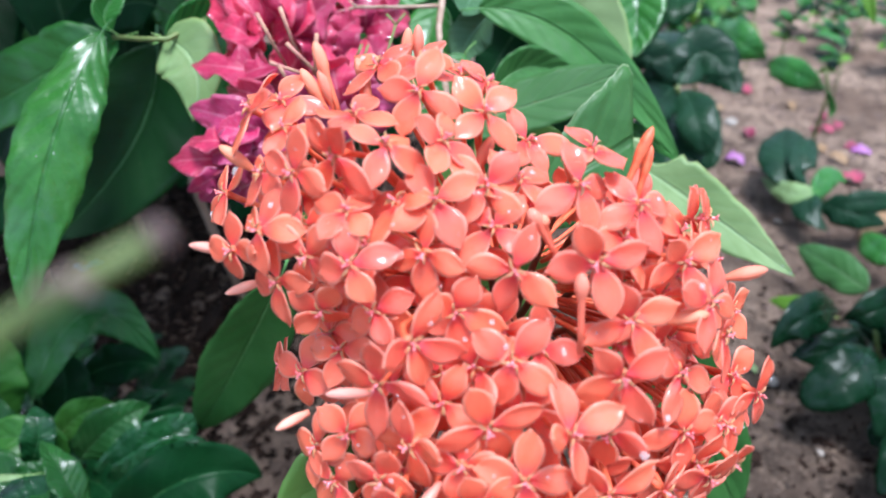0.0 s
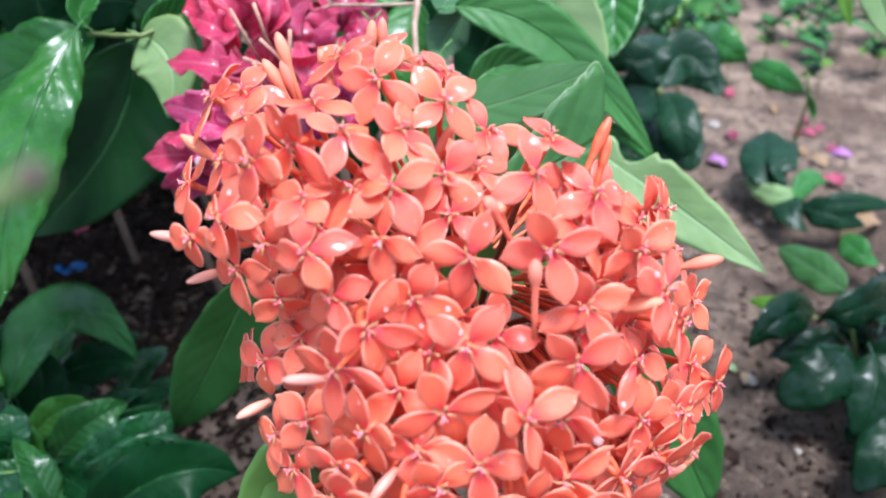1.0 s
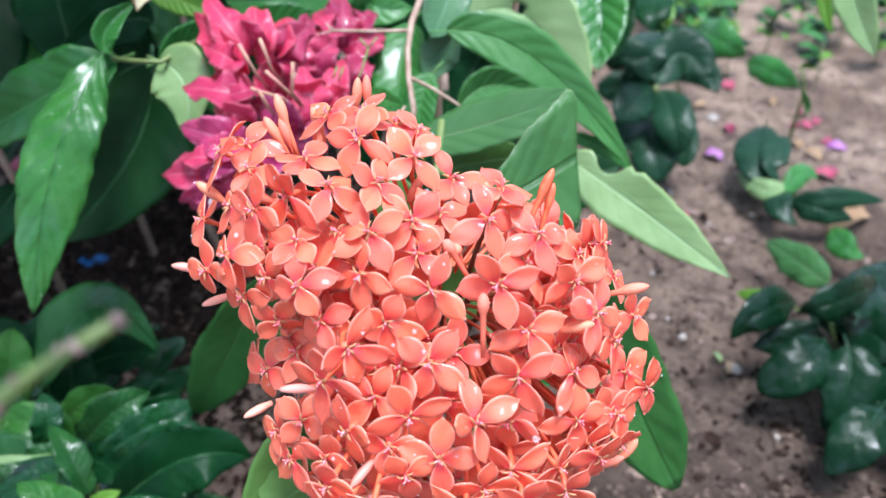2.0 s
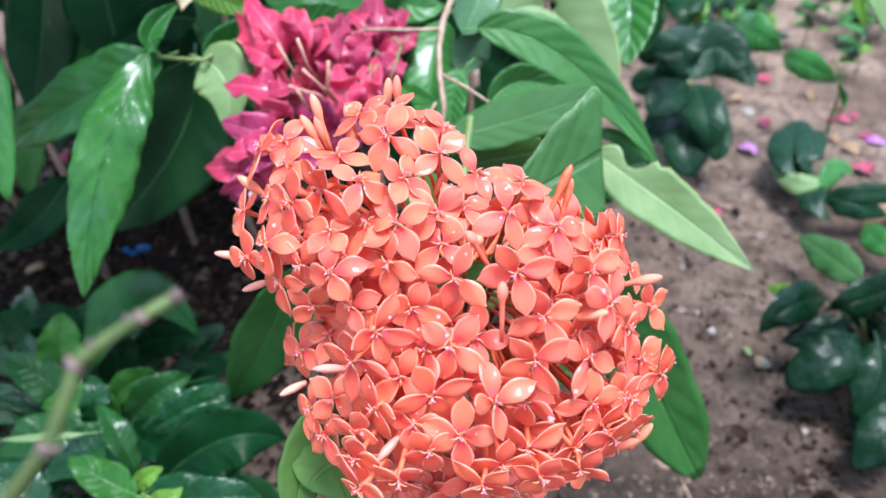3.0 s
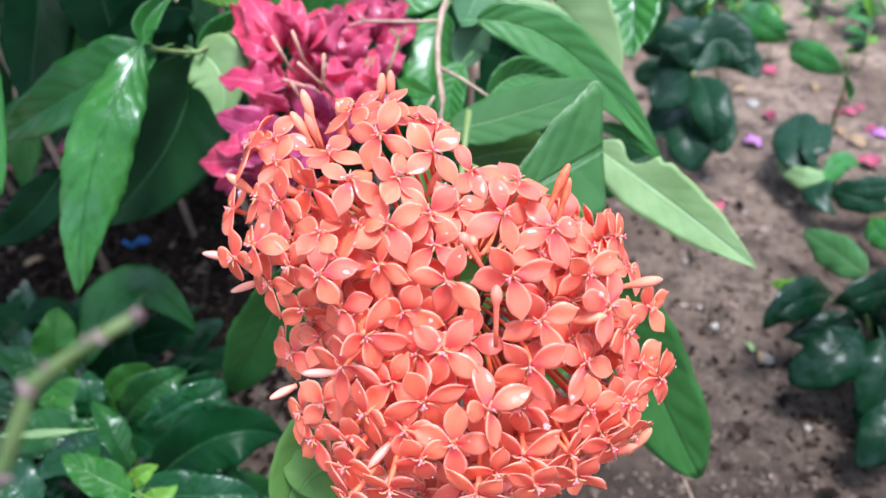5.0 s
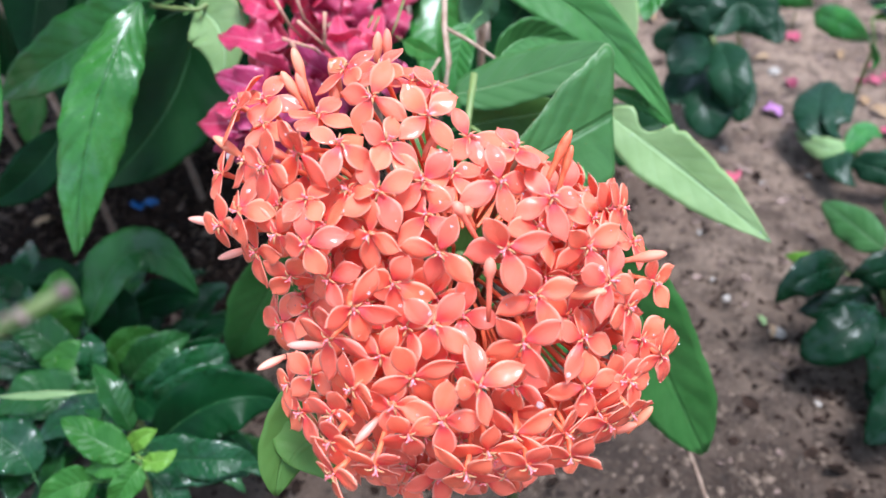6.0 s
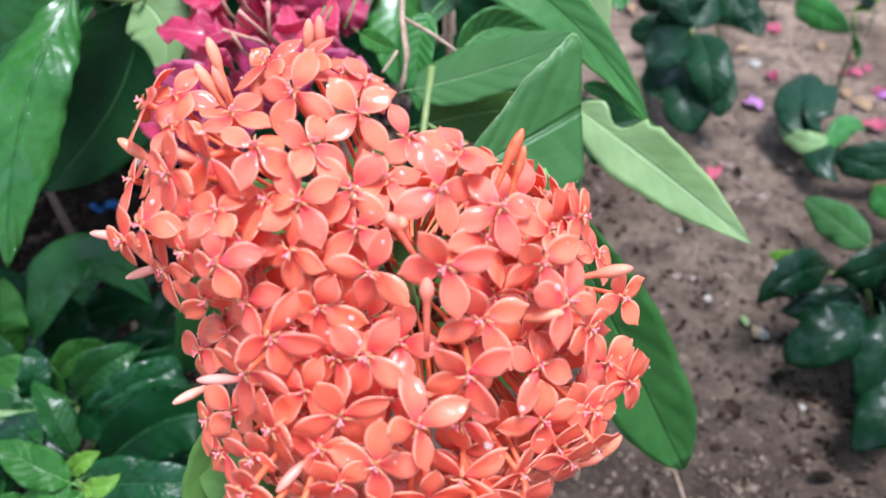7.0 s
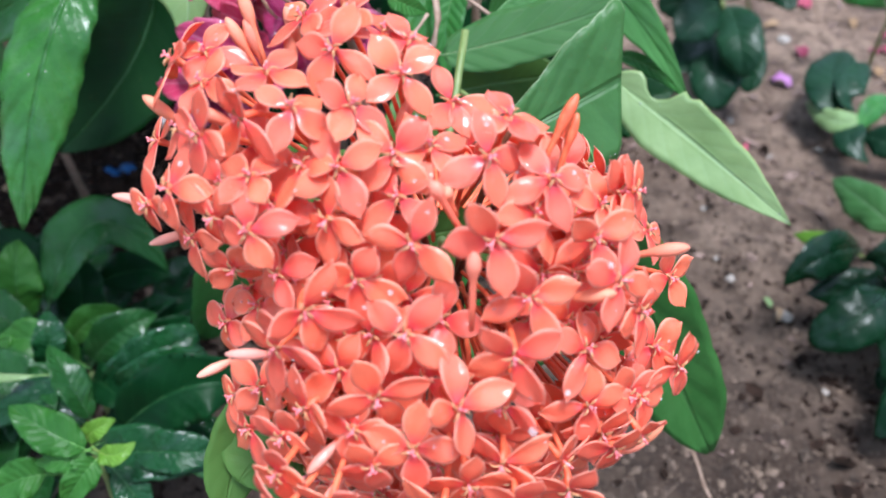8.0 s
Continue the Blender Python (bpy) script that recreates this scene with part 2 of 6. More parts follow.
LEAF_BRIGHT = leaf_material("leaf_bright_green", (0.04041, 0.1506, 0.02939), (0.07715, 0.2278, 0.05511), (0.05144, 0.1617, 0.03674), 0.42, 0.25, 0.3, 8.0, ribbing=0.7, deep=0.002)
LEAF_LIME = leaf_material("leaf_lime", (0.10, 0.24, 0.02), (0.16, 0.33, 0.035), (0.22, 0.38, 0.08), 0.4, 0.2, 0.3)
LEAF_DRY = leaf_material("leaf_dry", (0.28, 0.17, 0.09), (0.45, 0.30, 0.18), (0.30, 0.18, 0.10), 0.7, 0.0, 0.1)
STEM = rough_material("green_stem", (0.13, 0.20, 0.05), (0.20, 0.24, 0.08), 90, 0.5, 0.25)
WOOD = rough_material("pale_twig_bark", (0.30, 0.19, 0.13), (0.46, 0.33, 0.25), 160, 0.65, 0.4, 0.0008)
STICK = rough_material("cut_green_stem", (0.055, 0.088, 0.020), (0.105, 0.145, 0.036), 120, 0.55, 0.35, 0.0006, (0.14, 0.085, 0.055))
NODE = rough_material("stem_node", (0.085, 0.050, 0.048), (0.20, 0.135, 0.12), 300, 0.7, 0.4, 0.0005)
STONE = rough_material("pale_stone", (0.25, 0.21, 0.18), (0.42, 0.38, 0.34), 90, 0.7, 0.4)
BLUE = rough_material("blue_plastic", (0.012, 0.09, 0.30), (0.025, 0.16, 0.45), 120, 0.35, 0.3)
CREAM = tissue("cream_withered", (0.62, 0.55, 0.25), (0.70, 0.62, 0.40), (0.55, 0.33, 0.18), 0.6, 0.25)
WATER, _n, _l, _p = material("water")
_p.inputs["Roughness"].default_value = 0.03
_p.inputs["IOR"].default_value = 1.33
_p.inputs["Base Color"].default_value = (0.95, 0.95, 0.95, 1)
_clear = _n.new("ShaderNodeBsdfTransparent")
_film = _n.new("ShaderNodeMixShader")
_film.inputs[0].default_value = 0.22
_l.new(_clear.outputs[0], _film.inputs[1])
_l.new(_p.outputs[0], _film.inputs[2])
_l.new(_film.outputs[0], _n["Material Output"].inputs[0])
# leaf mould made near-black so its colour carries the shrub's shade too
MOULD_SHADED = rough_material("shade_dark_leaf_mould", (0.008, 0.005, 0.0035), (0.030, 0.017, 0.012), 90, 0.8, 0.4, shine=0.08)
FLAKE = rough_material("brown_flake", (0.06, 0.035, 0.025), (0.24, 0.16, 0.13), 55, 0.8, 0.4)
CRUMB = rough_material("soil_crumb", (0.055, 0.036, 0.026), (0.20, 0.14, 0.10), 60, 0.9, 0.5)


def soil():
    m, n, l, p = material("sandy_soil")
    obj = n.new("ShaderNodeTexCoord").outputs["Object"]
    wide = noise_node(n, l, 4.5, 6, 0.65, obj)
    mid = noise_node(n, l, 26.0, 6, 0.7, obj)
    grain = noise_node(n, l, 420.0, 4, 0.7, obj)
    col = mixed(n, l, ramp(n, l, wide, 0.35, 0.65), (0.115, 0.069, 0.047), (0.345, 0.24, 0.178))
    col = mixed(n, l, math_node(n, l, 'MULTIPLY', ramp(n, l, mid, 0.45, 0.60), 0.8), col, (0.078, 0.047, 0.034))
    col = mixed(n, l, math_node(n, l, 'MULTIPLY', ramp(n, l, grain, 0.45, 0.75), 0.45), col, (0.42, 0.335, 0.265))
    col = mixed(n, l, math_node(n, l, 'MULTIPLY', ramp(n, l, noise_node(n, l, 85.0, 5, 0.7, obj), 0.56, 0.66), 0.75), col, (0.03, 0.022, 0.018))
    # near soil is darkened in its colour, standing in for shade; lighter further off
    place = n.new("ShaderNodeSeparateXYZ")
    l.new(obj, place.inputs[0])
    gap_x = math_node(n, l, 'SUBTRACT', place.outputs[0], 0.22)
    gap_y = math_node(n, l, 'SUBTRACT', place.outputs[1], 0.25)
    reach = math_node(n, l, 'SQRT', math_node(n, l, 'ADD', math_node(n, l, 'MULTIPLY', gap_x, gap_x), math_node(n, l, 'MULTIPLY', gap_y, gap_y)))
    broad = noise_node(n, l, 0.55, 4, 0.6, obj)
    lit_far = ramp(n, l, math_node(n, l, 'ADD', math_node(n, l, 'ADD', reach, math_node(n, l, 'MULTIPLY', wide, 0.5)), math_node(n, l, 'MULTIPLY', math_node(n, l, 'SUBTRACT', broad, 0.5), -2.2)), 0.45, 1.35)
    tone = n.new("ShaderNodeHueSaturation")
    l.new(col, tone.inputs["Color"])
    l.new(math_node(n, l, 'ADD', math_node(n, l, 'MULTIPLY', lit_far, 0.90), 0.43), tone.inputs["Value"])
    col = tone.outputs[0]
    l.new(col, p.inputs["Base Color"])
    p.inputs["Roughness"].default_value = 0.85
    p.inputs["Specular IOR Level"].default_value = 0.25
    relief(n, l, p, math_node(n, l, 'ADD', math_node(n, l, 'MULTIPLY', mid, 2.0), math_node(n, l, 'ADD', grain, noise_node(n, l, 90.0, 4, 0.6, obj))), 1.0, 0.006)
    return m


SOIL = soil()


# ---- building blocks ----
def thing(name, at, label, category, group=""):
    ob = new(name)
    ob.location = at
    ob.empty_display_size = 0.02
    bpy.context.view_layer.update()
    return tagged(ob, label, category, group)


def link_part(name, mesh, mat, parent, label="", local=None):
    ob = new(name, mesh)
    if mat is not None and not mesh.materials:
        mesh.materials.append(mat)
    if parent is not None:
        ob.parent = parent
    if local is not None:
        ob.matrix_basis = local
    elif parent is not None and parent.type == 'EMPTY':
        ob.matrix_parent_inverse = Matrix.Translation(-parent.location)
    if label:
        ob["label"] = label
    return ob


def finish(bm, name, smooth=True):
    bmesh.ops.recalc_face_normals(bm, faces=bm.faces)
    mesh = bpy.data.meshes.new(name)
    bm.to_mesh(mesh)
    bm.free()
    if smooth:
        for f in mesh.polygons:
            f.use_smooth = True
    return mesh


def sharp_rim(mesh, count):
    """Flat-shades the last faces, the walls along a blade's margin."""
    for f in mesh.polygons[len(mesh.polygons) - count:]:
        f.use_smooth = False
    return mesh


def bend(a, b, c, t):
    """Point and direction on the curve that runs from a through b to c."""
    k = 2 * b - (a + c) / 2
    return (1 - t) ** 2 * a + 2 * t * (1 - t) * k + t * t * c, (2 * (1 - t) * (k - a) + 2 * t * (c - k)).normalized()


def tube_into(bm, pts, radii, sides=7, uv=None):
    """A closed tube round a line of points."""
    rings = []
    n = len(pts)
    ref = Vector((0.3, 0.5, 0.81))
    for i, p in enumerate(pts):
        d = (pts[min(i + 1, n - 1)] - pts[max(i - 1, 0)]).normalized()
        x = d.cross(ref).normalized()
        y = d.cross(x)
        rings.append([bm.verts.new(p + radii[i] * (math.cos(a) * x + math.sin(a) * y)) for a in (2 * math.pi * k / sides for k in range(sides))])
    for i, (r, q) in enumerate(zip(rings, rings[1:])):
        for k in range(sides):
            f = bm.faces.new((r[k], r[(k + 1) % sides], q[(k + 1) % sides], q[k]))
            if uv is not None:
                for lp, (a, b) in zip(f.loops, ((i, k), (i, k + 1), (i + 1, k + 1), (i + 1, k))):
                    lp[uv].uv = (a / (n - 1), 0.5 + 0.3 * math.sin(6.283 * b / sides))
    bm.faces.new(rings[0][::-1])
    bm.faces.new(rings[-1])


def tube(name, pts, radii, mat, parent, label="", sides=7):
    bm = bmesh.new()
    tube_into(bm, [Vector(p) for p in pts], radii, sides)
    return link_part(name, finish(bm, name), mat, parent, label)


def blade(name, a, b, c, width, face, fold=14.0, wave=0.06, quilt=0.03, shape=(0.55, 0.85), seed=0, cup=0.0, nu=27, nv=5, thick=0.00035, curl=0.0, bite=(), skew=0.0, holes=(), lobes=0.035):
    """A leaf blade along the curve a-b-c: two halves that rise from the midrib, waved margins, swelling between the side veins."""
    a, b, c, face = Vector(a), Vector(b), Vector(c), Vector(face)
    rng = random.Random(seed * 7 + 3)
    al, be = shape
    peak = (al / (al + be)) ** al * (be / (al + be)) ** be
    ph = [rng.uniform(0, 6.28) for _ in range(4)]
    k1, k2 = rng.uniform(1.6, 2.6), rng.uniform(3.2, 4.6)
    bm = bmesh.new()
    uv = bm.loops.layers.uv.new("UVMap")
    top, bot, co = {}, {}, {}
    for i in range(nu + 1):
        s = i / nu
        p, d = bend(a, b, c, s)
        side = d.cross(face).normalized()
        nrm = side.cross(d).normalized()
        ss = min(max(s, 0.004), 0.996)
        w = 0.5 * width * (ss ** al * (1 - ss) ** be) / peak
        tw = curl * (s - 0.4)
        side, nrm = math.cos(tw) * side + math.sin(tw) * nrm, math.cos(tw) * nrm - math.sin(tw) * side
        for j in range(-nv, nv + 1):
            v = j / nv
            h = 0 if v < 0 else 1
            ww = w * (1 + (0.035 * math.sin(17 * s + ph[h]) + lobes * (abs(math.sin(math.pi * 9 * s + ph[h])) - 0.6)) * abs(v))
            for s0, s1, hh, depth_in in bite:
                if h == hh and s0 < s < s1:
                    ww *= 1 - depth_in * math.sin(math.pi * (s - s0) / (s1 - s0)) ** 0.6
            lift = abs(v) * math.sin(radians(fold)) * ww - cup * v * v * w
            lift += wave * w * v * v * (math.sin(6.283 * k1 * s + ph[h]) + 0.6 * math.sin(6.283 * k2 * s + ph[2 + h]))
            lift += quilt * w * abs(math.sin(math.pi * (9 * s - 1.7 * abs(v)))) * min(1, 3 * abs(v)) * (1 - 0.6 * abs(v))
            q = p + side * (v * ww * math.cos(radians(fold))) + d * (skew * v * ww) + nrm * lift
            top[i, j] = bm.verts.new(q)
            bot[i, j] = bm.verts.new(q - nrm * thick)
            co[i, j] = (s, 0.5 + v / 2)
    eaten = {(i, j) for i in range(nu) for j in range(-nv, nv) for hs, hv, rs_, rv in holes if ((i + 0.5) / nu - hs) ** 2 / rs_ ** 2 + ((j + 0.5) / nv - hv) ** 2 / rv ** 2 < 1}
    walls = []
    for i in range(nu):
        for j in range(-nv, nv):
            ks = ((i, j), (i + 1, j), (i + 1, j + 1), (i, j + 1))
            if (i, j) in eaten:
                walls += [e for e, nb in (((ks[0], ks[1]), (i, j - 1)), ((ks[1], ks[2]), (i + 1, j)), ((ks[2], ks[3]), (i, j + 1)), ((ks[3], ks[0]), (i - 1, j))) if nb not in eaten]
                continue
            for layer, order in ((top, ks), (bot, ks[::-1])):
                f = bm.faces.new([layer[k] for k in order])
                for lp, k in zip(f.loops, order):
                    lp[uv].uv = co[k]
    rim = [(i, -nv) for i in range(nu + 1)] + [(nu, j) for j in range(-nv + 1, nv + 1)] + [(i, nv) for i in range(nu - 1, -1, -1)] + [(0, j) for j in range(nv - 1, -nv, -1)]
    for k, q in walls + list(zip(rim, rim[1:] + rim[:1])):
        f = bm.faces.new((top[k], bot[k], bot[q], top[q]))
        for lp, e in zip(f.loops, (k, k, q, q)):
            lp[uv].uv = co[e]
    return sharp_rim(finish(bm, name), len(walls) + len(rim))


LEAF_COUNT = [0]


def leaf(parent, mat, a, b, c, width, face, fold=14.0, wave=0.06, label="", rib=True, petiole=0.012, name="leaf", **kw):
    """A leaf with its midrib and stalk, as a part of a plant."""
    LEAF_COUNT[0] += 1
    mesh = blade(name, a, b, c, width, face, fold, wave, seed=LEAF_COUNT[0], **kw)
    ob = link_part(name, mesh, mat, parent, label)
    if rib:
        va, vb, vc, up = Vector(a), Vector(b), Vector(c), Vector(face).normalized()
        pts = []
        d0 = bend(va, vb, vc, 0)[1]
        if petiole:
            pts += [va - d0 * petiole - up * petiole * 0.25, va - d0 * petiole * 0.5]
        pts += [bend(va, vb, vc, s)[0] - up * 0.0002 for s in (0.0, 0.15, 0.3, 0.45, 0.6, 0.75, 0.9)]
        r0 = max(0.0006, width * 0.016)
        n = len(pts)
        tube("midrib", pts, [r0 * (1 - 0.8 * i / (n - 1)) for i in range(n)], RIB[mat.name], ob, sides=5)
    return ob


RIB = {}
for base_mat, colour in ((LEAF_MID, (0.12, 0.26, 0.06)), (LEAF_LIGHT, (0.26, 0.42, 0.14)), (LEAF_GREY, (0.15, 0.24, 0.10)), (LEAF_DARK_SHADED, (0.03, 0.09, 0.02)),
                         (LEAF_FRESH, (0.16, 0.33, 0.10)), (LEAF_FOLD, (0.11, 0.22, 0.08)), (LEAF_DULL, (0.05, 0.13, 0.06)), (LEAF_WET, (0.05, 0.16, 0.045)), (LEAF_ARCH, (0.07, 0.18, 0.06)), (LEAF_DEEP, (0.04, 0.12, 0.04)), (LEAF_HERB, (0.06, 0.17, 0.05)), (LEAF_WEED, (0.02, 0.07, 0.035)), (LEAF_PALE, (0.15, 0.30, 0.16)), (LEAF_BRIGHT, (0.13, 0.33, 0.09)), (LEAF_YOUNG, (0.16, 0.36, 0.08)), (LEAF_LIME, (0.30, 0.42, 0.08)), (LEAF_DRY, (0.25, 0.15, 0.08))):
    RIB[base_mat.name] = rough_material(base_mat.name + "_rib", tuple(0.85 * v for v in colour), tuple(1.15 * v for v in colour), 200, 0.45, 0.1)


# ---- ground ----
def swell(x, y):
    h = 0.010 * (noise.noise(Vector((x * 3.1, y * 3.1, 0.3)))) + 0.006 * noise.noise(Vector((x * 11, y * 11, 1.7)))
    h += 0.0035 * noise.noise(Vector((x * 37, y * 37, 5.1))) + 0.002 * noise.noise(Vector((x * 95, y * 95, 9.1)))
    return h * max(0.15, min(1, 3.5 - 0.8 * math.hypot(x, y - 0.6)))


def build_ground():
    n = 210
    def spread(u, mid):
        return mid + 0.9 * u + 60 * math.copysign(abs(u) ** 7, u) + 900 * math.copysign(max(0, abs(u) - 0.9) ** 2, u) * 10
    xs = [spread(2 * i / n - 1, 0.05) for i in range(n + 1)]
    ys = [spread(2 * i / n - 1, 0.75) for i in range(n + 1)]
    verts = [(x, y, swell(x, y)) for y in ys for x in xs]
    faces = [(j * (n + 1) + i, j * (n + 1) + i + 1, (j + 1) * (n + 1) + i + 1, (j + 1) * (n + 1) + i) for j in range(n) for i in range(n)]
    mesh = bpy.data.meshes.new("ground")
    mesh.from_pydata(verts, [], faces)
    for f in mesh.polygons:
        f.use_smooth = True
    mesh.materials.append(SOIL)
    return tagged(new("ground", mesh), "sandy brown garden soil with dark damp crumbs", "ground", kind="structure")


build_ground()


def crumbs():
    """Loose soil, grit and bits of litter."""
    rng = random.Random(5)
    verts, faces = [], []
    for k in range(16000):
        x, y = (rng.uniform(-0.75, 1.05), rng.uniform(0.1, 2.0)) if k < 5200 else (rng.gauss(0.28, 0.2), rng.gauss(0.45, 0.2))
        r = 0.0011 * math.exp(rng.gauss(0, 0.55))
        z = swell(x, y) + r * 0.25
        o = len(verts)
        sx, sy, sz = (rng.uniform(0.7, 1.5) * r for _ in range(3))
        a = rng.uniform(0, 3.14)
        for px, py, pz in ((1, 0, 0), (0.1, 1, 0.1), (-1, 0.1, 0), (0, -1, 0.1), (0.1, 0.1, 0.8), (0, 0, -0.8)):
            qx, qy = px * sx * rng.uniform(0.7, 1.2), py * sy * rng.uniform(0.7, 1.2)
            verts.append((x + qx * math.cos(a) - qy * math.sin(a), y + qx * math.sin(a) + qy * math.cos(a), z + pz * sz))
        for f in ((0, 1, 4), (1, 2, 4), (2, 3, 4), (3, 0, 4), (1, 0, 5), (2, 1, 5), (3, 2, 5), (0, 3, 5)):
            faces.append(tuple(o + k for k in f))
    mesh = bpy.data.meshes.new("soil_crumbs")
    mesh.from_pydata(verts, [], faces)
    mesh.materials.append(CRUMB)
    tagged(new("soil_crumbs", mesh), "dark and pale crumbs of loose soil", "soil", kind="stuff")


crumbs()

# ---- coral ixora flower head ----
CORE = Vector((0.020, 0.222, 0.415))
HEAD = thing("ixora_flower_head", CORE, "large round coral-orange ixora flower head with open florets and buds", "flower")


def way(az, el):
    a, e = radians(az), radians(el)
    return Vector((math.cos(e) * math.sin(a), -math.cos(e) * math.cos(a), math.sin(e)))


def petal_mesh(seed):
    """One ovate petal of unit length in the x direction, slightly cupped, its tip bent back."""
    rng = random.Random(seed)
    bm = bmesh.new()
    uv = bm.loops.layers.uv.new("UVMap")
    nu, nv = 14, 3
    hook, cup, skew, wide = rng.uniform(0.06, 0.20), rng.uniform(-0.12, 0.10), rng.uniform(-0.05, 0.05), rng.uniform(0.27, 0.31)
    top, bot, co = {}, {}, {}
    for i in range(nu + 1):
        s = i / nu
        ss = min(max(s, 0.0), 0.997)
        w = wide * max(0.0, 1 - abs((ss - 0.55) / 0.45 if ss > 0.55 else (0.55 - ss) / 0.585) ** 2.0) ** (0.80 if ss > 0.55 else 1.12)
        w = max(w, 0.025 if s > 0.5 else 0.06)
        zc = 0.10 * s - hook * s * s + 0.03 * math.sin(3 * s + seed)
        for j in range(-nv, nv + 1):
            v = j / nv
            p = Vector((0.07 + 0.93 * s - (0.05 * v * v * s), skew * math.sin(math.pi * s) + v * w, zc + cup * w * v * v * 1.3 + 0.02 * math.sin(5 * s + 3 * v + seed)))
            top[i, j] = bm.verts.new(p)
            bot[i, j] = bm.verts.new(p - Vector((0, 0, 0.022)))
            co[i, j] = (s, 0.5 + v / 2)
    for i in range(nu):
        for j in range(-nv, nv):
            ks = ((i, j), (i + 1, j), (i + 1, j + 1), (i, j + 1))
            for layer, order in ((top, ks), (bot, ks[::-1])):
                f = bm.faces.new([layer[k] for k in order])
                for lp, k in zip(f.loops, order):
                    lp[uv].uv = co[k]
    rim = [(i, -nv) for i in range(nu + 1)] + [(nu, j) for j in range(-nv + 1, nv + 1)] + [(i, nv) for i in range(nu - 1, -1, -1)] + [(0, j) for j in range(nv - 1, -nv, -1)]
    for k, q in zip(rim, rim[1:] + rim[:1]):
        f = bm.faces.new((top[k], bot[k], bot[q], top[q]))
        for lp, e in zip(f.loops, (k, k, q, q)):
            lp[uv].uv = co[e]
    return sharp_rim(finish(bm, "petal"), len(rim))


PETALS = [petal_mesh(s) for s in range(9)]


def stigma_mesh():
    bm = bmesh.new()
    tube_into(bm, [Vector((0, 0, z)) for z in (-0.001, 0.001, 0.002, 0.0027)], [0.00045, 0.0004, 0.0006, 0.00025], 6)
    for sgn in (-1, 1):
        tube_into(bm, [Vector((0, 0, 0.0022)), Vector((sgn * 0.0006, 0.0002, 0.0031)), Vector((sgn * 0.0013, 0.0003, 0.0034))], [0.00035, 0.0004, 0.0002], 5)
    return finish(bm, "stigma")


def stamen_mesh():
    bm = bmesh.new()
    tube_into(bm, [Vector((0.0006, 0, 0.0008)), Vector((0.0014, 0.0002, 0.0014)), Vector((0.0024, 0, 0.0016)), Vector((0.0036, -0.0004, 0.0013))], [0.00025, 0.00042, 0.00036, 0.0001], 5)
    return finish(bm, "stamen")


STIGMA, STAMEN_MESH = stigma_mesh(), stamen_mesh()
FL = random.Random(41)


OUTER = []


def floret(az, el, reach, naz, nel, *petals):
    """A floret: its tube rises from the core; four petals (turn, lift, length in mm), the stigma and four stamens sit on the tube's mouth."""
    at = CORE + reach * way(az, el)
    OUTER.append((way(az, el), reach))
    nrm = way(naz, nel)
    e1 = Vector((0, 0, 1)).cross(nrm).normalized()
    e2 = nrm.cross(e1)
    inner = CORE + (at - CORE) * 0.35
    k = at - nrm * 0.018
    pts = [(1 - t) ** 2 * at + 2 * t * (1 - t) * k + t * t * inner for t in (0.0, 0.12, 0.3, 0.5, 0.75, 1.0)]
    bm = bmesh.new()
    tube_into(bm, pts, [0.00145, 0.001, 0.0009, 0.0008, 0.0008, 0.0007], 7)
    body = link_part("floret", finish(bm, "floret"), TUBE, HEAD)
    m = Matrix((e1, e2, nrm)).transposed().to_4x4()
    m.translation = at
    tone = FL.random()
    for turned, lift, length in petals:
        turn = pose(0, 0, 0, 0, 0, turned) @ pose(0, 0, 0, FL.gauss(0, 5), 2 - lift, 0)
        sz = 0.001 * length
        link_part("petal", FL.choice(PETALS), PETAL, body, "", m @ turn @ Matrix.Diagonal((sz, 0.0142 * FL.uniform(0.9, 1.08), sz, 1)))
    link_part("stigma", STIGMA, THROAT, body, "", m @ pose(0, 0, 0, FL.gauss(0, 8), FL.gauss(0, 8), FL.uniform(0, 360)))
    for q in range(4):
        link_part("stamen", STAMEN_MESH, STAMEN if tone < 0.45 else THROAT, body, "", m @ pose(0, 0, 0, 0, FL.gauss(-4, 6), petals[q][0] + 45 + FL.gauss(0, 9)))
    return body


def spread_petals(spin, length):
    """Four petals at even turns, each a little off."""
    return [(spin + 90 * q + FL.gauss(0, 5), FL.gauss(3, 9), 1000 * length * FL.uniform(0.92, 1.05)) for q in range(4)]


floret(-88.0, 47.0, 0.1013, -3, 68, (73, 2, 13.6), (160, -7, 13.0), (270, 12, 13.3), (359, -7, 14.5))
floret(-85.7, 43.5, 0.1073, -81, 33, (49, 3, 15.0), (139, -8, 15.3), (231, -1, 15.4), (315, 3, 16.3))
floret(-76.9, 46.6, 0.0986, -44, 57, (14, -14, 13.3), (108, 1, 12.3), (205, -20, 12.7), (295, 12, 12.1))
floret(-99.7, 63.8, 0.0908, -64, 64, (9, 8, 14.2), (100, -4, 13.4), (193, 2, 14.2), (277, 2, 14.2))
floret(-96.2, 73.1, 0.0882, -69, 72, (26, 10, 13.6), (126, -2, 13.0), (226, 5, 13.9), (307, 9, 13.6))
floret(-90.3, 80.3, 0.0815, 100, 80, (13, -1, 14.2), (103, 8, 14.2), (192, -1, 14.0), (282, -7, 13.5))
floret(-61.3, 84.6, 0.0801, 68, 65, (56, -3, 13.3), (153, -5, 13.6), (239, 3, 13.3), (321, -18, 13.3))
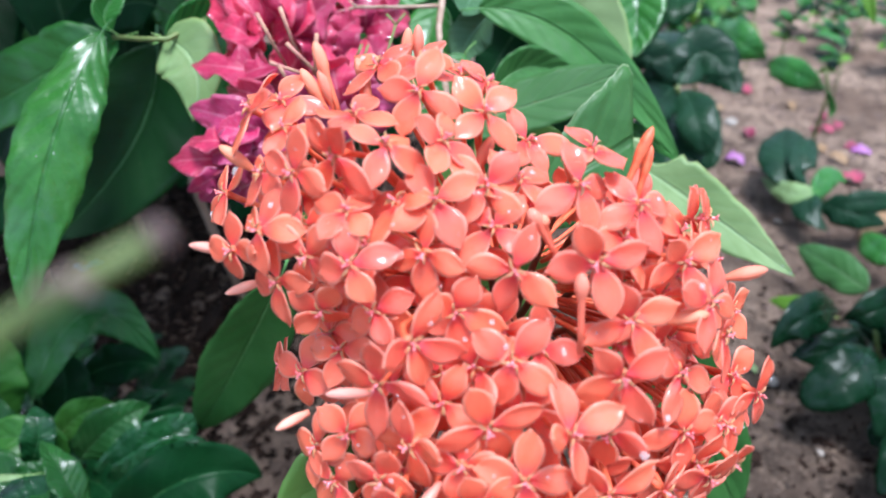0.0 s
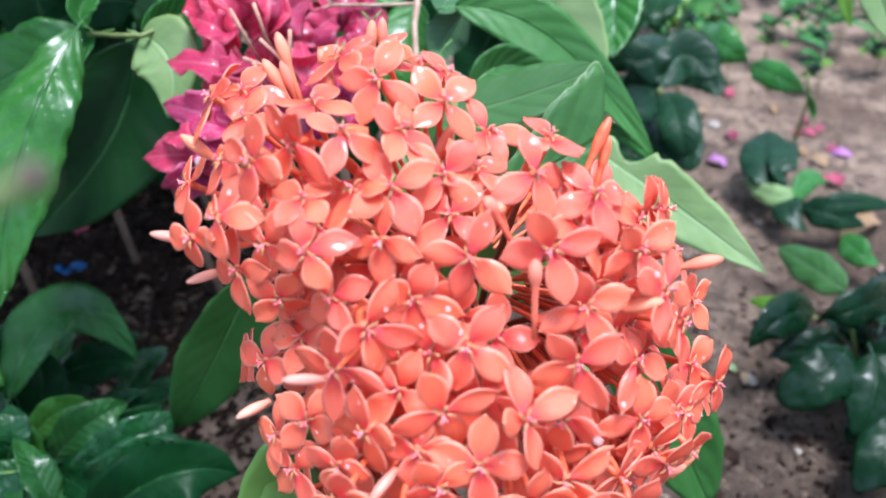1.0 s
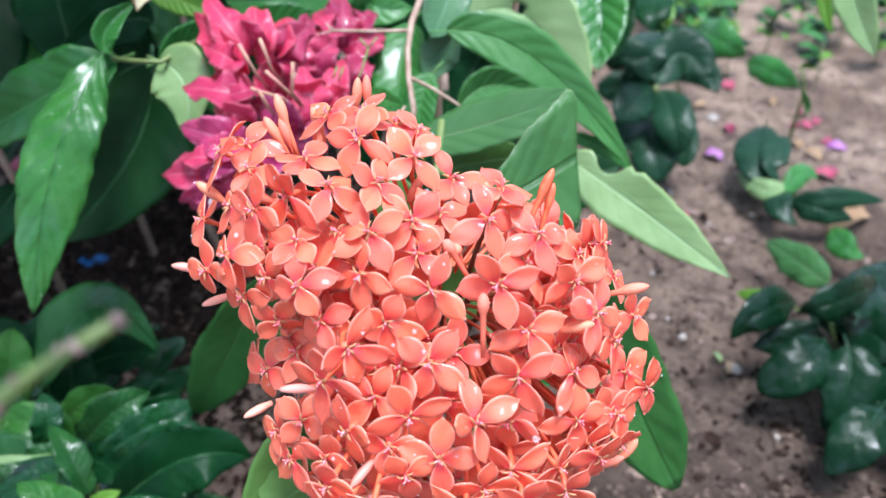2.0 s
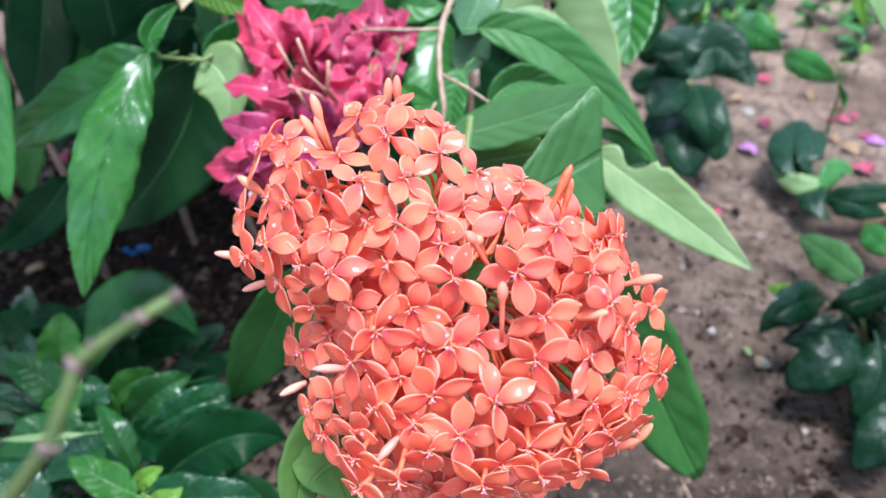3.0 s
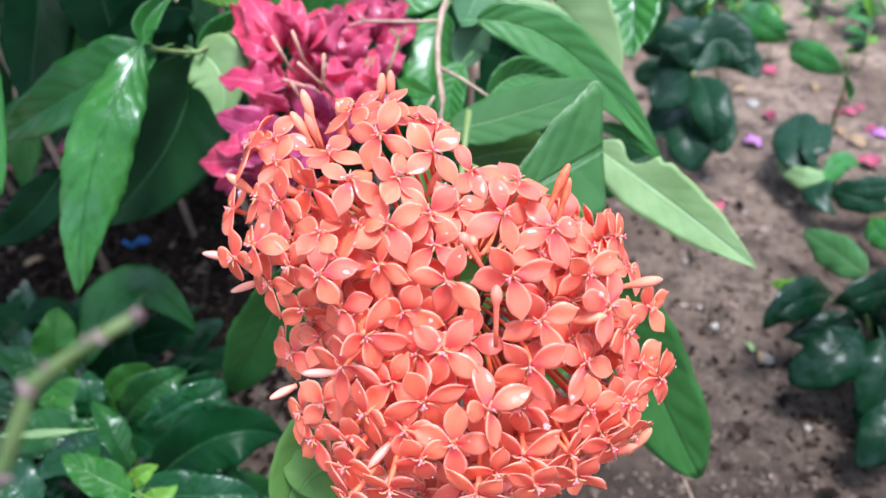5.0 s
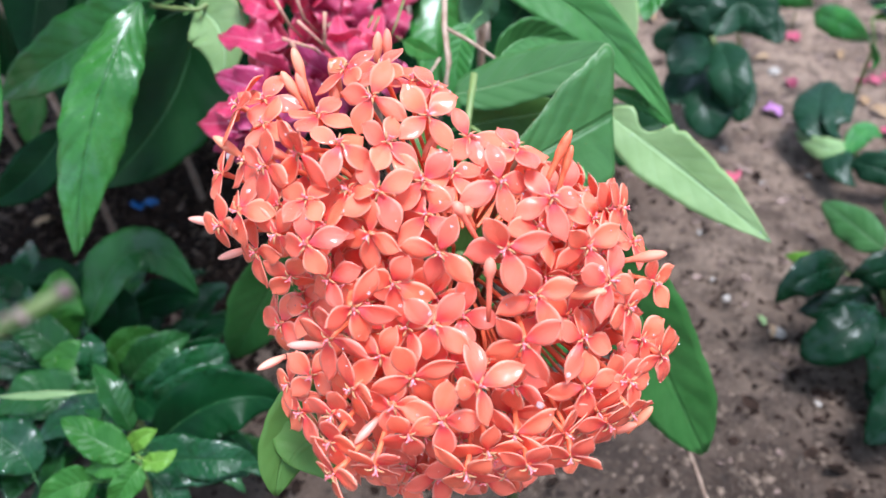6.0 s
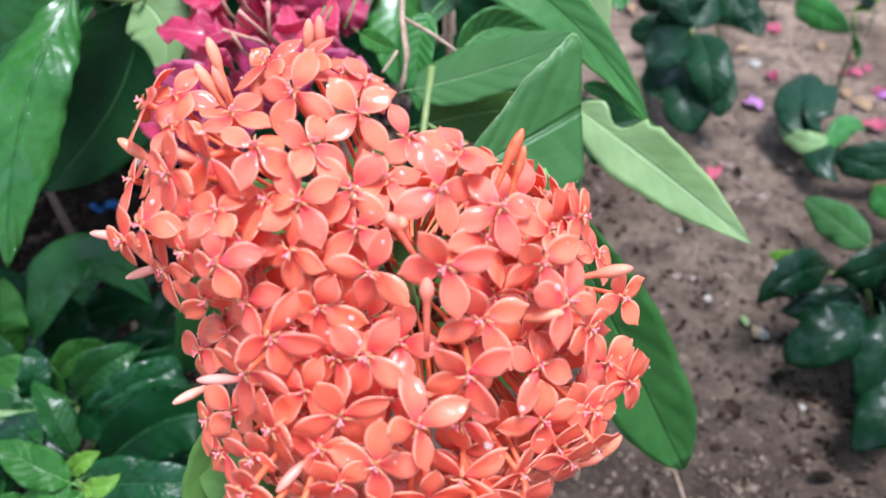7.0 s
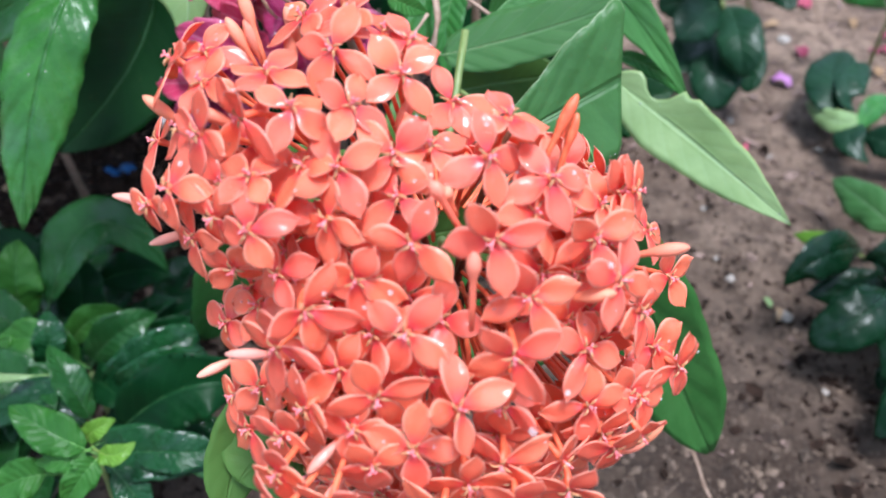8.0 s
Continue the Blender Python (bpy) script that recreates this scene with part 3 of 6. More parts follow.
floret(-62.1, 70.3, 0.0875, -15, 40, (78, -3, 14.3), (180, -9, 13.9), (258, 2, 14.7), (336, -9, 15.1))
floret(-23.3, 76.7, 0.0787, 21, 49, (26, -2, 13.5), (116, 6, 13.9), (210, 11, 13.6), (294, -1, 14.8))
floret(-66.5, 58.1, 0.0917, 66, 86, (93, -6, 13.1), (184, 10, 13.6), (272, 4, 13.9), (3, 4, 13.8))
floret(-47.1, 57.5, 0.0887, 41, 61, (10, -23, 12.7), (117, -6, 12.1), (224, -8, 13.6), (301, -6, 14.3))
floret(-54.2, 50.9, 0.0945, -37, 5, (58, 21, 14.8), (151, -2, 14.2), (247, 18, 15.7), (326, 1, 16.0))
floret(-32.5, 64.1, 0.0831, 52, 44, (31, -6, 12.1), (129, 21, 11.8), (213, 11, 12.4), (295, 6, 13.3))
floret(-26.2, 52.9, 0.0801, -5, 43, (31, 8, 13.9), (128, -7, 13.6), (216, 3, 14.8), (300, 2, 15.4))
floret(-10.4, 59.3, 0.0750, -1, 42, (47, 2, 13.0), (142, 4, 13.9), (228, 4, 14.6), (312, -3, 14.5))
floret(-7.1, 50.9, 0.0714, -9, 50, (54, 2, 13.5), (144, -5, 14.1), (234, 3, 14.5), (324, 10, 13.9))
floret(3.5, 62.9, 0.0706, 54, 66, (76, -0, 13.5), (166, -0, 13.2), (257, 5, 13.6), (345, -4, 13.3))
floret(25.9, 57.1, 0.0769, 31, 35, (87, -1, 13.5), (191, -8, 15.7), (265, 7, 14.6), (338, -18, 13.6))
floret(43.9, 63.9, 0.0760, 88, 72, (33, 1, 13.1), (134, -3, 13.3), (213, 11, 13.3), (290, -7, 13.6))
floret(33.0, 80.5, 0.0640, 40, 54, (324, 11, 16.6), (86, 7, 12.5), (209, 12, 13.0), (265, 13, 12.7))
floret(43.0, 48.3, 0.0779, 25, 53, (354, -18, 13.6), (109, -9, 13.6), (188, -7, 15.1), (270, -4, 15.7))
floret(57.5, 36.8, 0.0738, 72, 54, (23, 2, 13.6), (131, 16, 13.3), (206, 13, 13.6), (281, 12, 15.1))
floret(65.0, 36.4, 0.0753, 62, 11, (25, -3, 13.3), (108, 8, 14.2), (205, 11, 13.4), (303, 3, 13.9))
floret(69.9, 33.6, 0.0774, 69, 23, (4, -2, 12.7), (104, 9, 12.7), (189, -3, 12.2), (279, -6, 12.8))
floret(46.3, 33.9, 0.0795, 18, 19, (26, 5, 13.1), (132, 29, 13.3), (204, 7, 13.6), (282, 23, 16.3))
floret(47.0, 24.5, 0.0831, 44, 27, (51, 1, 14.4), (141, 1, 13.8), (233, 3, 15.1), (321, -1, 14.5))
floret(81.4, -1.4, 0.0801, 35, 24, (8, -5, 12.8), (101, 19, 12.7), (181, 6, 12.7), (284, 11, 13.3))
floret(76.5, 17.4, 0.0729, 72, 34, (44, -6, 12.2), (134, -5, 12.1), (215, 11, 11.8), (315, -1, 12.7))
floret(19.8, 40.9, 0.0821, -3, 18, (15, -6, 15.1), (121, 29, 13.9), (194, 2, 14.2), (286, 20, 16.0))
floret(26.4, 28.0, 0.0785, 7, 28, (15, 6, 14.0), (110, 30, 13.6), (203, 4, 14.8), (296, 13, 17.2))
floret(19.7, 20.0, 0.0856, -2, 13, (34, 2, 14.1), (129, 22, 14.2), (211, 1, 14.5), (302, 20, 16.0))
floret(37.9, 11.3, 0.0784, 49, 38, (41, -22, 13.3), (128, 10, 13.9), (219, -7, 16.3), (311, 6, 13.5))
floret(36.4, 43.3, 0.0713, 62, 45, (63, 1, 13.8), (153, 9, 14.5), (248, 0, 15.4), (333, 1, 14.5))
floret(-58.3, 33.5, 0.0994, -37, 37, (21, -19, 14.5), (96, -10, 14.5), (172, -25, 13.6), (290, -10, 13.3))
floret(-63.1, 27.2, 0.1009, -37, 18, (18, 7, 11.8), (106, -1, 11.6), (196, 4, 11.6), (265, -14, 11.5))
floret(-86.3, 25.8, 0.1015, -69, 37, (75, 5, 14.8), (163, 0, 14.1), (253, -6, 14.2), (342, 6, 14.8))
floret(-71.5, 38.9, 0.0978, -67, 39, (8, -2, 12.3), (98, -1, 11.9), (191, -2, 12.4), (269, -1, 11.8))
floret(-57.1, 44.7, 0.0996, -39, 24, (89, 11, 13.3), (179, 2, 13.5), (270, -1, 13.9), (358, 6, 14.2))
floret(-43.6, 44.0, 0.0899, -26, 71, (88, -26, 11.5), (176, 0, 11.8), (252, -0, 11.1), (330, 7, 11.5))
floret(-36.6, 36.1, 0.0907, -5, 37, (19, -10, 14.5), (99, 0, 12.6), (193, -29, 11.8), (304, -3, 11.7))
floret(-49.1, 33.6, 0.0900, -31, 11, (61, -0, 13.6), (156, 2, 13.5), (250, -7, 13.6), (336, -4, 12.8))
floret(-56.5, 24.9, 0.0891, -40, 20, (20, 4, 14.2), (114, 3, 13.5), (208, -3, 13.9), (295, 2, 13.9))
floret(-25.6, 42.6, 0.0762, -35, 23, (359, 5, 13.9), (105, -0, 13.2), (213, 1, 13.6), (284, 1, 13.9))
floret(-0.4, 41.4, 0.0766, -13, 19, (74, 1, 13.6), (181, 9, 13.9), (255, -3, 13.6), (325, 5, 15.1))
floret(-38.6, 50.1, 0.0799, -70, 54, (46, -1, 12.9), (164, -11, 12.4), (224, -4, 13.0), (300, -1, 15.4))
floret(-14.7, 32.2, 0.0748, 1, 20, (61, 12, 11.8), (154, 38, 11.5), (283, 7, 12.4), (339, 6, 15.4))
floret(-33.6, 28.2, 0.0789, -24, 33, (35, -8, 12.7), (130, 11, 11.7), (225, -18, 11.8), (323, 24, 11.5))
floret(-20.9, 26.8, 0.0873, 35, 10, (46, 6, 15.7), (172, 33, 13.9), (276, 12, 14.2), (332, 24, 16.9))
floret(-25.9, 17.9, 0.0878, -23, 10, (354, 2, 16.0), (93, 16, 15.4), (181, -8, 15.2), (275, 15, 16.3))
floret(-52.7, 3.5, 0.0803, -33, 29, (88, -14, 13.9), (182, -4, 12.9), (278, -15, 13.0), (4, 11, 13.0))
floret(-44.6, 13.1, 0.0737, -28, 48, (19, 7, 12.1), (132, -26, 11.5), (195, -1, 11.5), (277, 8, 12.1))
floret(-8.6, 21.4, 0.0767, -46, 41, (64, 6, 13.9), (150, -0, 13.2), (240, -10, 13.3), (328, 8, 13.6))
floret(-0.9, 24.3, 0.0802, -7, 29, (53, 2, 14.5), (150, 1, 13.5), (255, -2, 13.9), (326, 5, 14.7))
floret(8.6, 12.4, 0.0897, 43, 42, (71, 1, 16.3), (156, 33, 13.9), (261, 1, 13.6), (357, 24, 16.9))
floret(-5.3, 14.0, 0.0885, 9, 6, (17, 1, 15.7), (109, 2, 14.3), (198, 2, 15.4), (290, -3, 14.8))
floret(-14.4, 14.9, 0.0820, -19, 36, (69, 18, 13.3), (155, 4, 13.5), (241, 14, 15.1), (336, 10, 13.3))
floret(1.0, 5.0, 0.0923, -1, 32, (85, 4, 14.2), (166, 3, 14.6), (272, -4, 13.9), (4, 3, 13.9))
floret(35.6, -0.3, 0.0842, 24, 20, (85, 4, 14.2), (178, -4, 14.8), (266, -0, 14.2), (359, -6, 14.2))
floret(59.5, -2.7, 0.0825, 34, 31, (12, -1, 13.6), (103, -1, 13.0), (192, 4, 13.6), (283, 3, 13.6))
floret(53.5, 12.4, 0.0805, 60, 14, (72, 7, 14.2), (163, 7, 14.8), (247, 4, 15.1), (342, -0, 14.8))
floret(46.8, -5.5, 0.0855, 31, 9, (8, 1, 13.6), (100, 5, 13.9), (188, 3, 13.5), (275, -2, 13.9))
floret(59.6, -5.0, 0.0915, 40, 7, (81, 8, 14.5), (178, 4, 14.2), (275, 7, 14.2), (358, -10, 13.7))
floret(44.5, -8.8, 0.0959, 30, -11, (98, 9, 11.8), (182, -11, 11.9), (272, -5, 11.4), (345, -2, 11.5))
floret(38.0, -8.1, 0.0889, 22, -6, (69, 7, 14.2), (166, -7, 13.4), (264, 4, 13.9), (346, -4, 14.1))
floret(16.0, -2.1, 0.0911, -8, 6, (32, -15, 16.3), (133, 4, 13.9), (233, -23, 13.9), (318, 5, 14.5))
floret(9.7, -2.9, 0.0952, 16, -4, (79, -1, 13.1), (169, -4, 13.4), (259, -1, 13.6), (348, 1, 13.3))
floret(28.1, -7.7, 0.0915, 46, -10, (85, -1, 13.6), (175, -8, 13.4), (265, -0, 13.9), (354, -1, 13.9))
floret(-41.1, -5.0, 0.0887, -49, 25, (20, -0, 12.8), (107, 3, 13.0), (204, -3, 13.3), (290, 7, 13.3))
floret(-33.9, 1.6, 0.0851, -11, 27, (56, -5, 12.0), (146, 5, 11.9), (233, 5, 12.1), (347, 28, 11.5))
floret(-34.7, -8.0, 0.0927, -36, 19, (63, -3, 13.2), (165, 6, 13.0), (244, -1, 13.6), (329, 12, 14.2))
floret(-18.2, 9.0, 0.0910, -37, 6, (23, 14, 13.6), (113, -1, 13.4), (204, -2, 13.9), (294, 2, 13.9))
floret(-9.5, 6.9, 0.0907, -8, 23, (86, 1, 11.4), (187, -13, 11.5), (263, 2, 11.8), (356, -0, 11.9))
floret(17.5, 7.6, 0.0834, -28, 7, (88, -2, 12.5), (178, 3, 12.1), (271, -1, 12.7), (0, 13, 12.4))
floret(-47.2, 23.1, 0.0809, -5, 7, (63, 16, 11.5), (148, 7, 11.1), (225, 6, 11.8), (303, -35, 11.5))
floret(-51.4, 13.5, 0.0717, -34, 13, (20, 3, 14.5), (125, -8, 14.0), (231, 1, 14.2), (305, 4, 13.6))
floret(-23.0, 1.1, 0.0939, -14, 13, (76, 8, 11.5), (166, 0, 10.9), (252, -1, 11.5), (12, 24, 11.5))
floret(-19.0, 2.4, 0.1054, -18, 13, (20, 15, 11.5), (85, 16, 11.5), (224, -1, 11.5), (290, -1, 11.2))
floret(-5.7, 2.5, 0.0958, 13, 7, (21, -2, 11.4), (115, 9, 11.8), (218, -8, 11.5), (280, 2, 11.8))
floret(26.8, -8.3, 0.0993, -1, -7, (62, 2, 13.6), (150, 7, 13.2), (240, -4, 13.6), (330, 4, 13.0))
floret(38.9, -9.8, 0.0938, 21, -8, (72, 9, 14.2), (167, 2, 13.5), (262, 6, 14.2), (347, -9, 13.9))
floret(49.1, -6.7, 0.0882, 44, 27, (70, -5, 11.6), (160, 1, 12.0), (265, -2, 11.5), (333, -2, 11.8))
floret(17.4, -6.2, 0.0997, 9, -3, (56, 1, 11.8), (146, -3, 11.9), (241, -2, 12.4), (321, -0, 12.4))
floret(5.4, -3.6, 0.1019, -9, -4, (52, 7, 14.2), (146, -6, 14.0), (242, 3, 14.2), (326, -11, 13.8))
floret(-10.5, -0.2, 0.1064, -3, -10, (42, 0, 12.1), (132, 1, 11.5), (227, -1, 12.1), (305, -3, 11.8))
floret(-16.8, -0.7, 0.1123, -40, 4, (28, 3, 14.2), (121, 10, 13.8), (215, -2, 13.9), (301, 12, 14.0))

VISIBLE = len(OUTER)
# florets of the far side, the underside and the layer below the outer ones
for k in range(34):
    az = 105 + 150 * ((k * 0.618) % 1.0)
    el = -30 + 40 * ((k * 0.377 + 0.13) % 1.0)
    floret(az, el, 0.062 + 0.006 * FL.random(), az + FL.gauss(0, 10), el + FL.gauss(6, 8), *spread_petals(FL.uniform(0, 90), 0.0135))
for k in range(58):
    az = -80 + 160 * ((k * 0.618) % 1.0)
    el = -17 - 29 * ((k * 0.377) % 1.0)
    floret(az, el, 0.080 + 0.010 * FL.random() + 0.0004 * max(0, -22 - el), az + FL.gauss(0, 12), el + 42 + FL.gauss(0, 8), *spread_petals(FL.uniform(0, 90), 0.0135))
for k in range(92):
    az = -88 + 172 * ((k * 0.618 + 0.31) % 1.0)
    el = -38 + 86 * ((k * 0.7549 + 0.2) % 1.0)
    if 2 < az < 34 and 26 < el < 62:
        continue
    near = sorted(OUTER[:VISIBLE], key=lambda o: -o[0].dot(way(az, el)))[:3]
    floret(az, el, min(o[1] for o in near) - 0.011 - 0.006 * FL.random(), 0.6 * az + FL.gauss(0, 12), 0.5 * el + 20 + FL.gauss(0, 10), *spread_petals(FL.uniform(0, 90), 0.0138))


def bud(a, b, head=0.0115, thick=0.0021, mat=None, name="bud"):
    """A closed bud from a to its tip b: slim tube, swollen pointed head."""
    a, b = Vector(a), Vector(b)
    d = (b - a)
    n = d.length
    d.normalize()
    bm = bmesh.new()
    uv = bm.loops.layers.uv.new("UVMap")
    start = max(0.0, n - head)
    zs = [0, start * 0.5, start] + [start + head * f for f in (0.12, 0.3, 0.5, 0.7, 0.86, 0.96, 1.0)]
    rs = [0.0008, 0.0009, 0.0011] + [thick * f for f in (0.68, 0.92, 1.0, 0.9, 0.66, 0.36, 0.08)]
    sag = d.cross(Vector((0, 0, 1))).cross(d) * -0.04
    tube_into(bm, [a + d * z - sag * z * (1 - z / max(n, 1e-6)) for z in zs], rs, 8, uv)
    return link_part(name, finish(bm, name), mat or BUD, HEAD)


bud((-0.0127, 0.2528, 0.4876), (-0.0114, 0.2565, 0.4988), 0.0115, 0.0021, BUD)
bud((-0.0085, 0.2536, 0.486), (-0.0082, 0.2586, 0.499), 0.0115, 0.0021, BUD)
bud((-0.0317, 0.2231, 0.4817), (-0.0393, 0.2337, 0.5031), 0.0115, 0.0021, BUD)
bud((-0.0351, 0.2239, 0.4818), (-0.0437, 0.229, 0.4961), 0.0115, 0.0021, BUD)
bud((-0.0334, 0.2247, 0.4821), (-0.0381, 0.2296, 0.4957), 0.0115, 0.0021, BUD)
bud((-0.0229, 0.2319, 0.4836), (-0.027, 0.2362, 0.4964), 0.0115, 0.0021, BUD)
bud((-0.0238, 0.2228, 0.4818), (-0.0237, 0.2243, 0.4904), 0.0115, 0.0021, BUD)
bud((-0.0617, 0.1914, 0.4527), (-0.0756, 0.1889, 0.4578), 0.0115, 0.0017, PALE_BUD)
bud((-0.0427, 0.1879, 0.456), (-0.0517, 0.1851, 0.4601), 0.0115, 0.0017, PALE_BUD)
bud((-0.0561, 0.189, 0.4436), (-0.0658, 0.183, 0.4437), 0.0115, 0.0017, PALE_BUD)
bud((0.0771, 0.1852, 0.4439), (0.0963, 0.1857, 0.4488), 0.0115, 0.0021, BUD)
bud((0.063, 0.1679, 0.444), (0.0744, 0.1669, 0.4478), 0.0115, 0.0021, BUD)
bud((0.0512, 0.1948, 0.4643), (0.062, 0.2069, 0.4854), 0.0130, 0.0019, TUBE)
bud((0.0575, 0.1985, 0.4614), (0.0626, 0.2074, 0.479), 0.0110, 0.0017, TUBE)
bud((0.0327, 0.1705, 0.463), (0.0237, 0.1757, 0.4775), 0.0060, 0.0021, BUD)
bud((0.0359, 0.1485, 0.4504), (0.0362, 0.158, 0.4693), 0.0070, 0.0021, BUD)
bud((-0.0186, 0.1478, 0.4373), (-0.0305, 0.1442, 0.4407), 0.0115, 0.0017, PALE_BUD)
bud((-0.042, 0.1656, 0.4106), (-0.0481, 0.1604, 0.4111), 0.0115, 0.0017, PALE_BUD)
bud((-0.0005, 0.1338, 0.4177), (-0.0063, 0.1265, 0.4155), 0.0115, 0.0017, PALE_BUD)
bud((0.0104, 0.2046, 0.4732), (0.0153, 0.2072, 0.4826), 0.0115, 0.0021, BUD)
bud((0.0401, 0.2084, 0.4663), (0.0385, 0.2107, 0.4761), 0.0115, 0.0021, BUD)
bud((-0.0564, 0.2091, 0.4697), (-0.0678, 0.2104, 0.4795), 0.0115, 0.0021, BUD)
bud((-0.038, 0.2017, 0.4758), (-0.0466, 0.2003, 0.4817), 0.0115, 0.0021, BUD)
bud((0.0006, 0.1293, 0.4073), (-0.0025, 0.123, 0.4061), 0.0115, 0.0017, PALE_BUD)
bud((0.0303, 0.175, 0.4663), (0.0269, 0.1763, 0.475), 0.0040, 0.0021, BUD)
bud((0.0905, 0.1726, 0.3636), (0.0997, 0.1773, 0.3751), 0.0115, 0.0021, BUD)
bud((0.082, 0.1664, 0.3718), (0.0921, 0.1666, 0.3774), 0.0115, 0.0021, BUD)

# branching stalks inside the head
for k in range(9):
    d = way(-80 + 20 * k * 1.05, 12 + 55 * ((k * 0.618) % 1))
    tube("branchlet", [CORE + Vector((0, 0.01, -0.06)), CORE - Vector((0, 0, 0.02)) + d * 0.015, CORE + d * 0.045, CORE + d * 0.058], [0.0016, 0.0014, 0.0011, 0.0008], BRANCHLET, HEAD)
tube("flower_stalk", [(0.03, 0.30, 0.22), (0.026, 0.262, 0.30), (0.02, 0.235, 0.36), CORE], [0.0028, 0.0026, 0.0024, 0.0018], STEM, HEAD, "green flower stalk", 9)


def drop_into(bm, at, up, r):
    """One flattened bead of water."""
    e1 = up.orthogonal().normalized()
    e2 = up.cross(e1)
    rows = []
    for lat in (0.0, 0.5, 0.9, 1.25):
        rows.append([bm.verts.new(at + r * (math.cos(lat) * (math.cos(a) * e1 + math.sin(a) * e2) + 0.75 * math.sin(lat) * up)) for a in (6.2832 * k / 8 for k in range(8))])
    top = bm.verts.new(at + r * 0.75 * up)
    for q, w in zip(rows, rows[1:]):
        for k in range(8):
            bm.faces.new((q[k], q[(k + 1) % 8], w[(k + 1) % 8], w[k]))
    for k in range(8):
        bm.faces.new((rows[-1][k], rows[-1][(k + 1) % 8], top))
    bm.faces.new(rows[0][::-1])


def drops_done(bm, name, label):
    mesh = finish(bm, name)
    mesh.materials.append(WATER)
    tagged(new(name, mesh), label, "water drops", kind="stuff")


def water_drops():
    """Rain drops that sit on petals."""
    rng = random.Random(3)
    bm = bmesh.new()
    petals = [o for o in HEAD.children_recursive if o.name.startswith("petal")]
    for _ in range(170):
        m = petals[int(rng.random() ** 1.2 * 340)].matrix_basis
        up = (m.to_3x3() @ Vector((0, 0, 1))).normalized()
        if up.z < 0.1:
            continue
        drop_into(bm, m @ Vector((rng.uniform(0.35, 0.9), rng.uniform(-0.14, 0.14), 0.06)), up, 0.0004 * math.exp(rng.gauss(0, 0.6)))
    drops_done(bm, "water_drops", "clear rain drops clinging to the coral petals")


def leaf_drops(leaves):
    """Rain drops that sit on broad leaves."""
    rng = random.Random(8)
    bm = bmesh.new()
    for ob in leaves:
        faces = [f for f in ob.data.polygons if f.normal.y < -0.2 or f.normal.z > 0.5]
        for _ in range(7):
            f = rng.choice(faces)
            drop_into(bm, Vector(f.center) + 0.0002 * Vector(f.normal), Vector(f.normal), 0.0004 * math.exp(rng.gauss(0, 0.4)))
    drops_done(bm, "leaf_drops", "clear rain drops on broad green leaves")


water_drops()

# ---- plants ----
IXORA = thing("ixora_shrub", (0.05, 0.34, 0.0), "ixora shrub with broad smooth green leaves under the flower head", "shrub")
BACK = thing("leafy_shrub", (-0.15, 0.72, 0.0), "leafy shrub with long wet green leaves and holes eaten in them", "shrub")
BOUG = thing("bougainvillea_branch", (-0.05, 0.5, 0.0), "bougainvillea branch with crumpled magenta bracts and a bare pale twig", "branch")
HERB = thing("garden_herb", (-0.32, 0.45, 0.0), "low herb with wet glossy dark green leaves on bare soil", "plant")
WEED_A = thing("weed", (0.42, 0.6, 0.0), "low weed with dark glossy rounded leaves on sandy soil", "weed", "weeds on the soil")
WEED_B = thing("weed", (0.48, 1.0, 0.0), "small weed with round dark and pale green leaves", "weed", "weeds on the soil")
WEED_C = thing("weed", (0.27, 1.02, 0.0), "upright weed with dull bluish green leaves", "weed", "weeds on the soil")
WEED_D = thing("weed", (0.5, 1.3, 0.0), "thin weed with few narrow green leaves", "weed", "weeds on the soil")
CUTSTEM = thing("cut_stem", (-0.15, -0.06, 0.0), "bare green cut stem with brown nodes and leaf scars", "stem")


def bract(parent, mat, a, b, c, width, face, fold, wave):
    """A papery ovate bract with a waved margin and a raised midvein."""
    LEAF_COUNT[0] += 1
    mesh = blade("bract", a, b, c, width, face, fold, wave, 0.07, (0.5, 0.85), LEAF_COUNT[0], cup=0.12, nu=16, nv=4, thick=0.0002, curl=0.5 * math.sin(LEAF_COUNT[0] * 1.7))
    return link_part("bract", mesh, mat, parent)


def fallen_bract(x, y, mat, size, seed):
    rng = random.Random(seed + 60)
    z = swell(x, y) + 0.003
    d = Vector((rng.uniform(-1, 1), rng.uniform(-1, 1), 0)).normalized() * size / 2
    p = Vector((x, y, z))
    mesh = blade("fallen_bract", p - d, p + Vector((0, 0, size * rng.uniform(0.08, 0.25))), p + d, size * rng.uniform(0.6, 0.85), (rng.uniform(-0.3, 0.3), rng.uniform(-0.5, 0.1), 1), 14, 0.2, 0.06, (0.42, 0.6), seed, nu=12, nv=3, thick=0.0002)
    ob = link_part("fallen_bract", mesh, BRACT_LILAC if mat is BRACT_PURPLE and seed % 4 == 2 else BRACT_FADED, None)
    tagged(ob, "fallen pink bougainvillea bract lying on the soil" if mat is BRACT else "faded purple bougainvillea bract lying on the soil", "petal", "fallen bracts")


